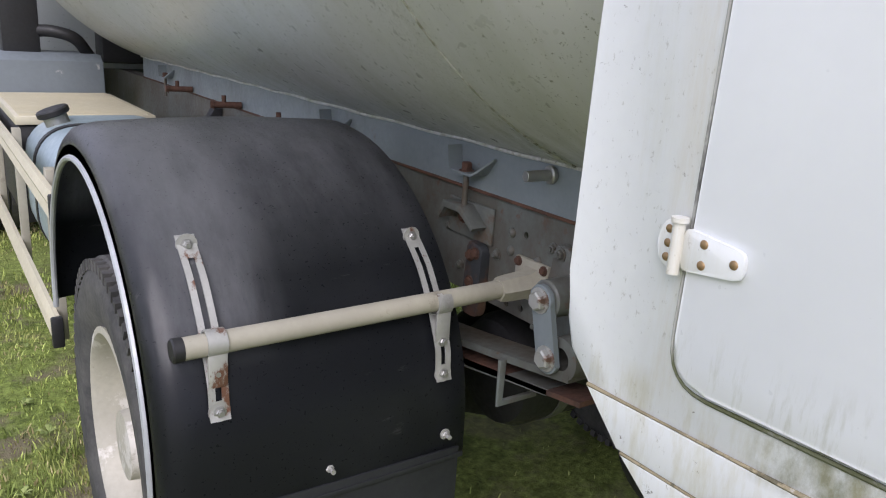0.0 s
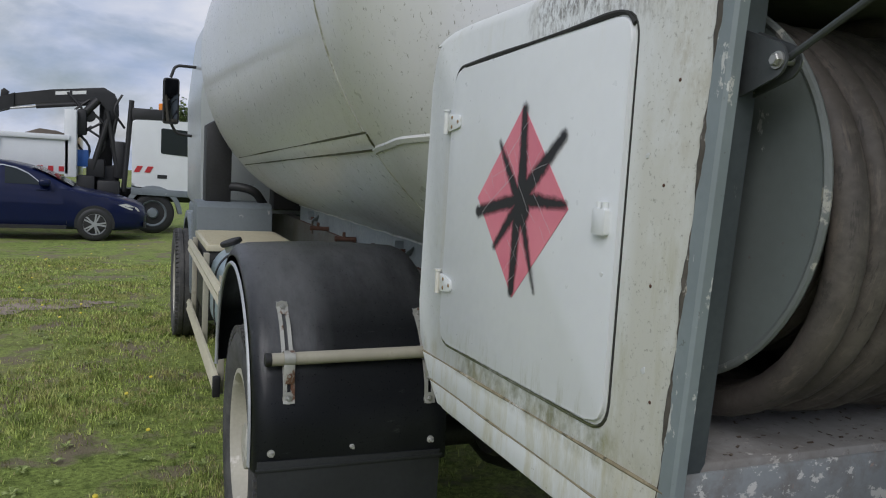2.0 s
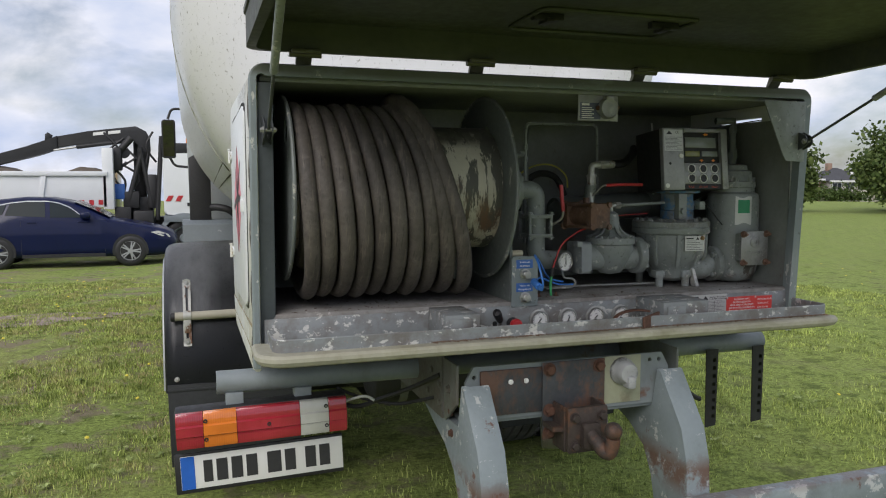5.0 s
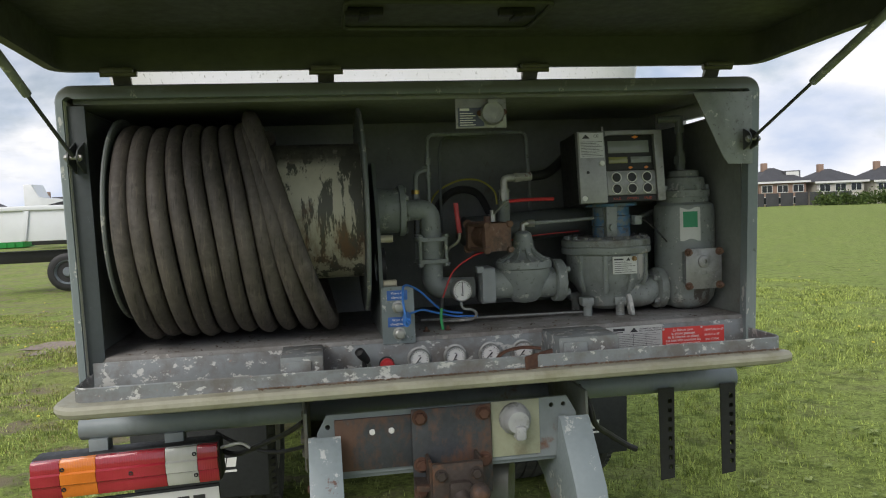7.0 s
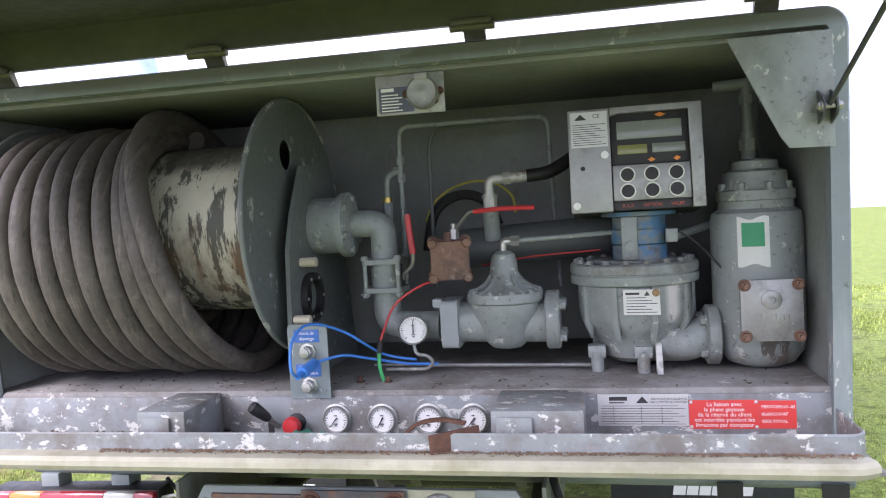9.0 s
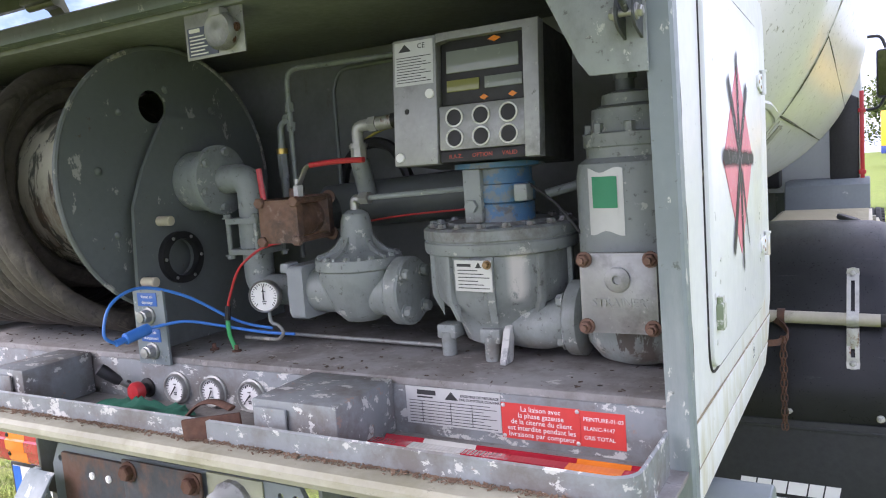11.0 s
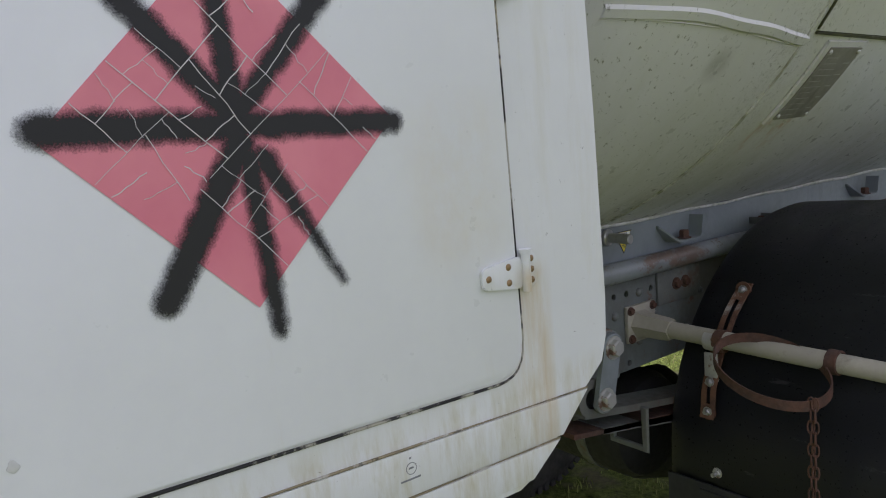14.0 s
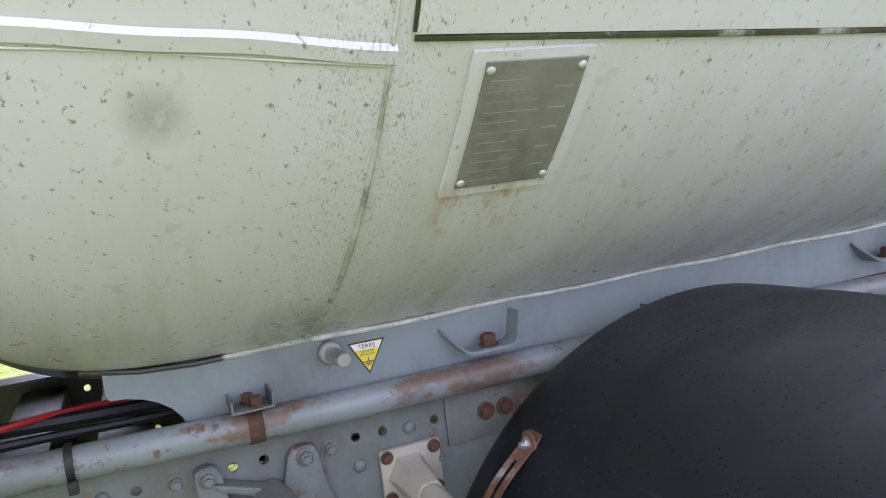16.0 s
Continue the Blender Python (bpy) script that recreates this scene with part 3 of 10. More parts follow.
M_YTRAILER = surface("yellow_trailer_curtain", (0.72, 0.42, 0.03), 0.5, 0, 0.06, 0.8, 6.0, bumps=0.03)
M_BTRAILER = surface("blue_trailer_band", (0.03, 0.06, 0.25), 0.5, 0, 0.06, 0.8, 6.0, bumps=0.03)
M_LEAF = surface("spring_leaves", (0.085, 0.13, 0.03), 0.7, 0, 0.35, 1.2, 9.0, bumps=0.0)
M_BARK = surface("grey_bark", (0.12, 0.1, 0.08), 0.9, 0, 0.2, 3.0, 20.0, bumps=0.3)
M_ORANGE = surface("orange_beacon", (0.8, 0.25, 0.02), 0.3, 0, 0.05, bumps=0)
M_SKIPGREEN = surface("green_container_paint", (0.03, 0.3, 0.07), 0.5, 0, 0.1, 1.0, 10.0, bumps=0.05)
M_RAG = surface("green_cloth", (0.06, 0.26, 0.18), 0.9, 0, 0.2, 12.0, 90.0, bumps=0.3)
M_GLASS, nt, b = nodes_of("dark_window_glass")
b.inputs["Base Color"].default_value = (0.02, 0.025, 0.025, 1)
b.inputs["Roughness"].default_value = 0.06
M_MIRROR, nt, b = nodes_of("mirror_glass")
b.inputs["Base Color"].default_value = (0.12, 0.12, 0.13, 1)
b.inputs["Metallic"].default_value = 1.0
b.inputs["Roughness"].default_value = 0.03
M_LCD = surface("grey_lcd_glass", (0.2, 0.22, 0.2), 0.2, 0, 0.05, bumps=0)
M_LCD_Y = surface("yellow_green_lcd_glass", (0.22, 0.22, 0.08), 0.2, 0, 0.05, bumps=0)


def lens_mat(name, col, rough=0.15):
    m, nt, b = nodes_of(name)
    n = noise_node(nt, 5.0, 4.0)
    nt.links.new(ramp(nt, n, 0.3, 0.75, (*[c * 0.75 for c in col], 1), (*[min(1, c * 1.2 + 0.02) for c in col], 1)), b.inputs["Base Color"])
    b.inputs["Roughness"].default_value = rough
    b.inputs["Coat Weight"].default_value = 0.6
    w = nt.nodes.new("ShaderNodeTexWave")
    co = nt.nodes.new("ShaderNodeTexCoord")
    w.inputs["Scale"].default_value = 45.0
    w.bands_direction = "X"
    nt.links.new(co.outputs["Object"], w.inputs["Vector"])
    bump(nt, b, w.outputs["Fac"], 0.22, 0.0012)
    return m


M_LENS_R = lens_mat("red_lens", (0.36, 0.015, 0.03))
M_LENS_O = lens_mat("orange_lens", (0.75, 0.2, 0.02))
M_LENS_C = lens_mat("clear_lens", (0.5, 0.5, 0.46))

# ---- ground ----
def ground_height(x, y):
    d = math.hypot(x, y)
    near = 0.018 * math.sin(x * 1.3 + 0.7 * y) * math.cos(y * 0.9) + 0.01 * math.sin(x * 4.1) * math.cos(y * 3.7) if d < 30 else 0.0
    return near - 0.028 * (min(d, 31.3) - 9.5 if d > 9.5 else 0.0) - 0.03 * max(0.0, d - 110.0)


M_GROUND, nt, b = nodes_of("worn_grass_field")
n1 = noise_node(nt, 0.45, 6.0, 0.6)
n2 = noise_node(nt, 2.2, 6.0, 0.65)
n3 = noise_node(nt, 30.0, 9.0, 0.82)
dry = maths(nt, "ADD", maths(nt, "MULTIPLY", box_mask(nt, (None, 0.0, None, None, None, None), 3.0), 0.8), 0.2)
c = ramp(nt, n3, 0.36, 0.64, (0.075, 0.095, 0.024, 1), (0.36, 0.46, 0.115, 1))
c = mixc(nt, maths(nt, "MULTIPLY", ramp(nt, noise_node(nt, 5.5, 5.0, 0.6), 0.52, 0.64), 0.65), c, (0.06, 0.085, 0.018))
c = mixc(nt, maths(nt, "MULTIPLY", maths(nt, "MULTIPLY", ramp(nt, n1, 0.45, 0.68), 0.45), dry), c, (0.33, 0.3, 0.13))
c = mixc(nt, maths(nt, "MULTIPLY", maths(nt, "MULTIPLY", ramp(nt, n2, 0.51, 0.61), 0.85), dry), c, (0.23, 0.185, 0.135))
nt.links.new(c, b.inputs["Base Color"])
b.inputs["Roughness"].default_value = 0.95
b.inputs["Specular IOR Level"].default_value = 0.15
bump(nt, b, n3, 0.8, 0.02)

bm = B()
gx = [-900, -300, -230, -170, -140, -120, -105, -90, -75, -60, -48, -36, -30, -25] + [-20 + i * 0.5 for i in range(81)] + [25, 30, 36, 48, 60, 75, 90, 105, 120, 140, 170, 230, 300, 900]
gy = [-900, -300, -150, -110, -60, -36, -25, -15] + [-8 + i * 0.5 for i in range(69)] + [30, 36, 48, 60, 75, 90, 100, 110, 125, 150, 200, 400, 900, 2500]
vv = [[bm.verts.new((x, y, ground_height(x, y))) for y in gy] for x in gx]
for i in range(len(gx) - 1):
    for j in range(len(gy) - 1):
        bm.faces.new((vv[i][j], vv[i + 1][j], vv[i + 1][j + 1], vv[i][j + 1]))
ground = solo("ground", bm, M_GROUND, "worn green field with bare brown patches", "grass field", kind="structure")


def leaf_mat(name, dark, lite, patchy=False):
    m, nt, b = nodes_of(name)
    g = nt.nodes.new("ShaderNodeNewGeometry")
    r = nt.nodes.new("ShaderNodeValToRGB")
    r.color_ramp.elements[0].color, r.color_ramp.elements[1].color = (*dark, 1), (*lite, 1)
    nt.links.new(g.outputs["Random Per Island"], r.inputs["Fac"])
    col = r.outputs["Color"]
    if patchy:
        straw = maths(nt, "MULTIPLY", ramp(nt, noise_node(nt, 2.6, 4.0), 0.47, 0.62), 0.55)
        straw = maths(nt, "MULTIPLY", straw, maths(nt, "ADD", maths(nt, "MULTIPLY", box_mask(nt, (None, 0.0, None, None, None, None), 3.0), 0.75), 0.25))
        col = mixc(nt, straw, col, (0.4, 0.35, 0.15))
        deep = maths(nt, "MULTIPLY", ramp(nt, noise_node(nt, 5.5, 5.0, 0.6), 0.5, 0.62), 0.65)
        col = mixc(nt, deep, col, (0.09, 0.14, 0.025))
    nt.links.new(col, b.inputs["Base Color"])
    b.inputs["Roughness"].default_value = 0.7
    b.inputs["Specular IOR Level"].default_value = 0.25
    return m


M_GRASS = leaf_mat("grass_blades", (0.09, 0.125, 0.022), (0.6, 0.7, 0.2), True)
M_DRY = leaf_mat("dry_grass_blades", (0.22, 0.19, 0.075), (0.5, 0.44, 0.23))
M_WEED = leaf_mat("pale_weed_leaves", (0.13, 0.18, 0.045), (0.38, 0.44, 0.16))


def grass_patch(name, n, xr, yr, hmax, mat, label, seed, keep):
    rng = np.random.default_rng(seed)
    nt_ = n // 14
    cx = rng.uniform(*xr, nt_)
    cy = yr[0] + (yr[1] - yr[0]) * rng.uniform(0, 1, nt_) ** 1.5
    k = rng.integers(0, nt_, n)
    spread = rng.uniform(0.015, 0.07, nt_)[k]
    tall = rng.uniform(0.4, 1.25, nt_)[k]
    x = cx[k] + rng.normal(0, 1, n) * spread
    y = cy[k] + rng.normal(0, 1, n) * spread
    dens = 0.5 + 0.5 * np.sin(x * 1.9 + 1.3 * np.sin(y * 1.1)) * np.sin(y * 1.7 + np.sin(x * 1.3))
    ok = rng.uniform(0, 1, n) < np.clip((dens - 0.2) * 1.7 + 0.06, 0.05, 1.0)
    x, y, dens, tall = x[ok], y[ok], dens[ok], tall[ok]
    k = len(x)
    dist = np.sqrt(x * x + (y + 1) ** 2)
    h = hmax * tall * (0.45 + 0.55 * dens) * rng.uniform(0.45, 1.0, k)
    a = rng.uniform(0, 2 * np.pi, k)
    w = (0.0014 + 0.00036 * dist) * rng.uniform(0.7, 1.3, k)
    lean = rng.uniform(0.1, 0.75, k) * h
    la = rng.uniform(0, 2 * np.pi, k)
    z0 = 0.018 * np.sin(x * 1.3 + 0.7 * y) * np.cos(y * 0.9) + 0.01 * np.sin(x * 4.1) * np.cos(y * 3.7) - 0.004 - 0.028 * np.maximum(0, np.minimum(np.hypot(x, y), 31.3) - 9.5)
    v = np.zeros((k, 5, 3))
    dx, dy = np.cos(a) * w, np.sin(a) * w
    lx, ly = np.cos(la) * lean, np.sin(la) * lean
    v[:, 0] = np.stack([x - dx, y - dy, z0], 1)
    v[:, 1] = np.stack([x + dx, y + dy, z0], 1)
    v[:, 2] = np.stack([x + dx * 0.7 + lx * 0.35, y + dy * 0.7 + ly * 0.35, z0 + h * 0.6], 1)
    v[:, 3] = np.stack([x - dx * 0.7 + lx * 0.35, y - dy * 0.7 + ly * 0.35, z0 + h * 0.6], 1)
    v[:, 4] = np.stack([x + lx, y + ly, z0 + h], 1)
    i = np.arange(k)[:, None] * 5
    quads = (i + np.array([0, 1, 2, 3])).tolist()
    tris = (i + np.array([3, 2, 4])).tolist()
    me = bpy.data.meshes.new(name)
    me.from_pydata(v.reshape(-1, 3).tolist(), [], quads + tris)
    me.materials.append(mat)
    return tagged(new(name, me), label, "grass", kind="stuff")


grass_patch("grass", 300000, (-8, -1.0), (1.0, 13), 0.06, M_GRASS, "short uneven field grass beside the tanker", 3, 1.2)
grass_patch("grass", 220000, (0.2, 9), (-1.0, 14), 0.065, M_GRASS, "lush field grass beyond the tanker", 4, 0.9)
grass_patch("grass", 26000, (-1.3, 1.5), (-1.2, 7), 0.06, M_GRASS, "thin grass in the shade under the tanker", 5, 1.0)
grass_patch("dry_grass", 90000, (-11, -0.9), (0.6, 13), 0.05, M_DRY, "dry straw-coloured grass tufts", 6, 0.7)

def weed_rosettes(n, xr, yr, seed):
    """Flat rosettes of broad leaves scattered in the grass."""
    rng = np.random.default_rng(seed)
    v, f = [], []
    for i in range(n):
        cx, cy = rng.uniform(*xr), yr[0] + (yr[1] - yr[0]) * rng.uniform(0, 1) ** 1.4
        size = rng.uniform(0.022, 0.052)
        cz = ground_height(cx, cy) + 0.012
        for j in range(int(rng.integers(7, 14))):
            a = rng.uniform(0, 2 * math.pi)
            L = size * rng.uniform(0.6, 1.1)
            w = L * rng.uniform(0.16, 0.26)
            up = rng.uniform(0.15, 0.6)
            c, q = math.cos(a), math.sin(a)
            k = len(v)
            for t, ww in ((0.12, 0.25), (0.55, 1.0), (1.0, 0.0)):
                z = cz + up * L * math.sin(t * 2.2)
                v += [(cx + c * L * t - q * w * ww, cy + q * L * t + c * w * ww, z), (cx + c * L * t + q * w * ww, cy + q * L * t - c * w * ww, z)]
            f += [(k, k + 1, k + 3, k + 2), (k + 2, k + 3, k + 4)]
    me = bpy.data.meshes.new("weeds")
    me.from_pydata(v, [], f)
    me.materials.append(M_WEED)
    return tagged(new("weeds", me), "pale broad-leaved weeds in the field grass", "weeds", kind="stuff")


weed_rosettes(520, (-6.5, -1.2), (1.2, 11.0), 11)
weed_rosettes(200, (1.2, 6.0), (0.5, 9.0), 12)

# ---- tank ----
TC, TR = 2.45, 1.196              # height of the axis, radius
TY0, TY1, TD = 1.60, 5.35, 0.655    # ends of the shell, depth of the dished ends
tank = thing("tank", (0, 3.4, 1.25), "pale green-grey painted steel tank with algae streaks", "tank")
bm = B()
prof = []
def head_r(y):
    """Radius of the dished rear end, with its tight knuckle."""
    return TR * (1 - min(1.0, (TY0 - y) / TD) ** HEAD_P) ** (1 / HEAD_P) if y < TY0 else TR


HEAD_P = 4.6
for i in range(41):
    t = math.pi / 2 * i / 40
    prof.append((TR * math.sin(t) ** (2 / HEAD_P), TY0 - TD * math.cos(t) ** (2 / HEAD_P)))
for i in range(1, 25):
    prof.append((TR, TY0 + (TY1 - TY0) * i / 24))
for i in range(1, 15):
    t = math.pi / 2 * i / 14
    prof.append((TR * math.cos(t), TY1 + TD * 0.8 * math.sin(t)))
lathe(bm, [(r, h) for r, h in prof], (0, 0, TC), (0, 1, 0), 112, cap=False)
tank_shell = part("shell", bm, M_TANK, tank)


def on_tank(y, z, side, off=0.0):
    r = head_r(y)
    x = math.sqrt(max(0.0, r * r - (TC - z) ** 2))
    n = Vector((x, 0, z - TC)).normalized()
    p = Vector((x, y, z)) + n * off
    p.x *= side
    return p


M_SEALANT = surface("mossy_sealant", (0.05, 0.052, 0.02), 0.9, 0, 0.4, 12, 60, layers=[((0.4, 0.41, 0.34), 9.0, 0.56, 0.66, None, 0.8)])
# girth weld at the back of the shell and the raised bands along it
bm = B()
ring = [Vector((math.cos(a) * (TR + 0.0005), 1.566 + 0.05 * math.cos(a), TC + math.sin(a) * (TR + 0.0005))) for a in [2 * math.pi * i / 110 for i in range(110)]]
tube(bm, ring, 0.0035, 6, 0, True, wob=0.3)
part("girth_weld", bm, surface("dirty_girth_weld", (0.5, 0.505, 0.46), 0.5, 0, 0.12, 8, 50, layers=[((0.13, 0.13, 0.08), 40.0, 0.5, 0.58, None, 0.85), ((0.3, 0.3, 0.22), 9.0, 0.45, 0.6, None, 0.7)], bumps=0.3), tank, "dirty painted girth weld")
for side in (-1, 1):
    bm = B()
    ys = [(1.628 if side > 0 else 1.501) + (TY1 - 1.65) * i / 30 for i in range(31)]
    zs = [1.72, 1.735, 1.75, 1.764] if side < 0 else [1.725, 1.80, 1.88, 1.95]
    g = [[bm.verts.new(on_tank(y, z - 0.025 * (y - 1.55), side, 0.006 if 0 < k < 3 else 0.0035)) for k, z in enumerate(zs)] for y in ys]
    for i in range(30):
        for k in range(3):
            bm.faces.new((g[i][k], g[i + 1][k], g[i + 1][k + 1], g[i][k + 1]))
    part("side_band", bm, M_TANK, tank, "raised cladding band with mossy lower edge")
    bm = B()
    tube(bm, [on_tank(y, zs[0] - 0.004 - 0.025 * (y - 1.55), side, 0.0015) for y in ys], 0.0034, 6, 0, wob=0.4)
    part("band_seam", bm, M_SEALANT, tank, "mossy sealant line")
    bm = B()
    tube(bm, [on_tank(y, zs[3] + 0.003 - 0.025 * (y - 1.55), side, 0.0012) for y in ys], 0.0028, 6, 0, wob=0.5)
    tube(bm, [on_tank(ys[0] - 0.001, zs[0] + (zs[3] - zs[0]) * i / 6, side, 0.0015) for i in range(7)], 0.0026, 6, 0, wob=0.4)
    part("band_seam", bm, M_SEALANT, tank, "mossy sealant line")
    bm = B()
    ws = [(1.61 if side > 0 else 1.53) - 0.5 * i / 24 for i in range(25)]
    g = [[bm.verts.new(on_tank(y, 1.712 + 0.1 * (1.55 - y) + dz + 0.0012 * math.sin(31 * y), side, o)) for dz, o in ((-0.010, 0.0), (-0.007, 0.005), (0.005, 0.006), (0.009, 0.0))] for y in ws]
    for p, q in zip(g, g[1:]):
        for k in range(3):
            bm.faces.new((p[k], q[k], q[k + 1], p[k + 1]))
    bm.faces.new(g[0])
    tube(bm, [on_tank(y, 1.7005 + 0.1 * (1.55 - y), side, 0.0006) for y in ws], 0.0012, 5, 0, wob=0.5)
    part("end_seam", bm, M_TANK, tank, "rounded weld seam across the dished end")

# ---- chassis ----
chassis = thing("chassis", (0, 3.0, 0.95), "grey painted riveted truck chassis frame with rust", "truck chassis")
HOLE_R = [(1.19, 1.14), (1.29, 1.138), (1.14, 1.14), (1.44, 1.136), (1.49, 1.136), (1.65, 1.134), (1.70, 1.133), (1.80, 1.13), (1.19, 1.095), (1.24, 1.094), (1.29, 1.092), (1.18, 1.002), (1.23, 1.0), (1.285, 1.0), (1.06, 0.968), (1.13, 0.955),
          (1.23, 0.953), (1.645, 0.95), (1.70, 0.945), (1.0, 1.05), (0.94, 1.05), (0.85, 1.14), (0.8, 1.0), (0.7, 1.095), (0.6, 1.0), (0.5, 1.14), (1.06, 1.0), (0.95, 0.97)]
for s in (-1, 1):
    bm = B()
    holes = [circle(y if s > 0 else y + 0.05, z, 0.0085) for y, z in HOLE_R]
    plate_holes(bm, [(0.0, 0.925), (6.9, 0.925), (6.9, 1.20), (0.0, 1.20)], holes, "x", s * 0.401, s * 0.393)
    rail = part("side_rail", bm, M_RAIL, chassis, smooth=0)
    for z in (0.925, 1.192):
        bm = B()
        box(bm, min(s * 0.32, s * 0.393), max(s * 0.32, s * 0.393), 0.0, 6.9, z, z + 0.008, 0)
        part("rail_flange", bm, M_RAIL, chassis)
    bm = B()
    if s > 0:
        pts = [(1.27, 1.375), (1.27, 1.30)] + [(1.275 + 0.11 * math.sin(a), 1.205 + 0.085 * math.cos(a)) for a in [math.pi / 2 * i / 7 for i in range(8)]] + [(5.3, 1.205), (5.3, 1.33), (1.5, 1.33)]
    else:
        pts = [(1.27, 1.37), (1.27, 1.205), (5.3, 1.205), (5.3, 1.33), (1.5, 1.33)]
    plate_holes(bm, pts, [], "x", s * 0.408, s * 0.398)
    part("cradle_plate", bm, M_FRAME, chassis, "blue-grey tank cradle plate", smooth=0)
    bm = B()
    wy = [1.24 + 4.08 * i / 50 for i in range(51)]
    wp = []
    for y in wy:
        r = head_r(y)
        wp.append((s * 0.412, y, TC - math.sqrt(max(0.01, r * r - 0.412 ** 2)) - 0.004 + 0.002 * math.sin(y * 17)))
    tube(bm, wp, 0.0045, 8, 0, wob=0.12)
    part("cradle_weld", bm, M_TANK, chassis, "painted weld bead between tank and cradle")
    bm = B()
    box(bm, min(s * 0.33, s * 0.411), max(s * 0.33, s * 0.411), 1.40, 5.3, 1.2005, 1.2085, 0.001)
    part("packing_strip", bm, M_RUST, chassis, "rusty mossy packing strip")
for y in (0.35, 1.1, 1.28, 1.86, 3.4, 4.6, 6.0):
    bm = B()
    box(bm, -0.385, 0.385, y - 0.05, y + 0.05, 0.98, 1.16, 0.004)
    part("cross_member", bm, M_RAIL, chassis)
RIV = [(1.24, 1.138), (1.345, 1.09), (1.65, 1.082), (1.648, 0.995), (1.14, 1.095), (1.04, 1.143), (1.037, 1.099), (0.987, 1.144), (1.75, 1.128), (1.75, 1.083), (1.12, 1.0), (1.232, 1.091 - 0.045), (1.13, 0.998), (1.228, 0.951), (0.9, 1.1), (0.75, 1.05), (0.6, 1.1), (1.745, 0.995)]
for s in (-1, 1):
    bolts("rivet", chassis, [(s * 0.401, y, z) for y, z in RIV], (s, 0, 0), 0.0125, 0.009, M_RAIL, dome=True)
    bolts("bolt", chassis, [(s * 0.401, y, z) for y, z in ((1.349, 1.135), (1.602, 1.128), (1.344, 1.046), (1.80, 1.06), (2.01, 1.085), (1.95, 0.99))], (s, 0, 0), 0.011, 0.009, M_RAIL, stud=0.008)

# ---- wheels and axle ----
WY, FY = 2.27, 6.6


def truck_wheel(axle, cx, cy, side, r=0.5):
    """A rim under its axle, with tyre and nuts; side: which way the dish faces."""
    w = 0.27
    o = w * 0.42 * side
    bm = B()
    lathe(bm, [(0.315, o), (0.318, o * 1.08), (0.30, o * 1.1), (0.285, o * 0.95), (0.275, o * 0.2), (0.26, -o * 0.1), (0.20, -o * 0.25), (0.16, -o * 0.3), (0.14, -o * 0.1), (0.10, o * 0.3), (0.09, o * 0.9), (0.0, o * 0.95)], (cx, cy, r), (1, 0, 0), 40, cap=False)
    rim = part("wheel", bm, M_RIMW, axle, "peeling cream-painted steel wheel")
    bm = B()
    prof = [(0.30, -w * 0.40), (0.36, -w * 0.5), (0.44, -w * 0.52), (r - 0.02, -w * 0.46), (r, -w * 0.38), (r, -0.07), (r - 0.012, -0.066), (r - 0.012, -0.056), (r, -0.052), (r, -0.006), (r - 0.012, -0.004),
            (r - 0.012, 0.004), (r, 0.006), (r, 0.052), (r - 0.012, 0.056), (r - 0.012, 0.066), (r, 0.07), (r, w * 0.38), (r - 0.02, w * 0.46), (0.44, w * 0.52), (0.36, w * 0.5), (0.30, w * 0.40)]
    lathe(bm, prof, (cx, cy, r), (1, 0, 0), 56, cap=False)
    for i in range(72):
        m = Matrix.Translation((cx, cy, r)) @ Matrix.Rotation(2 * math.pi * i / 72, 4, "X")
        for sx in (-1, 1):
            box(bm, sx * w * 0.40, sx * w * 0.50, -0.012, 0.012, r - 0.035, r - 0.006, 0, m, 1)
    part("tyre", bm, M_TYRE, rim, "weathered grey-black tyre")
    bolts("wheel_nut", rim, [(cx - o * 0.28, cy + 0.168 * math.cos(a), r + 0.168 * math.sin(a)) for a in [2 * math.pi * i / 10 for i in range(10)]], (side, 0, 0), 0.016, 0.03, M_RUST)


for nm, yy in (("rear_axle", WY), ("front_axle", FY)):
    axle = thing(nm, (0, yy, 0), "dark cast %s with weathered truck wheels" % nm.replace("_", " "), "axle")
    bm = B()
    cyl(bm, (-0.95, yy, 0.5), (0.95, yy, 0.5), 0.07)
    part("beam", bm, M_BLACK, axle)
    if yy == WY:
        bm = B()
        lathe(bm, [(0.08, -0.2), (0.16, -0.13), (0.21, 0), (0.16, 0.13), (0.08, 0.2)], (0, yy, 0.5), (1, 0, 0), 24)
        part("differential", bm, M_BLACK, axle)
    for s in (-1, 1):
        truck_wheel(axle, s * (1.112 if yy == WY else 1.17), yy, s)
        if yy == WY:
            truck_wheel(axle, s * 0.745, yy, -s)

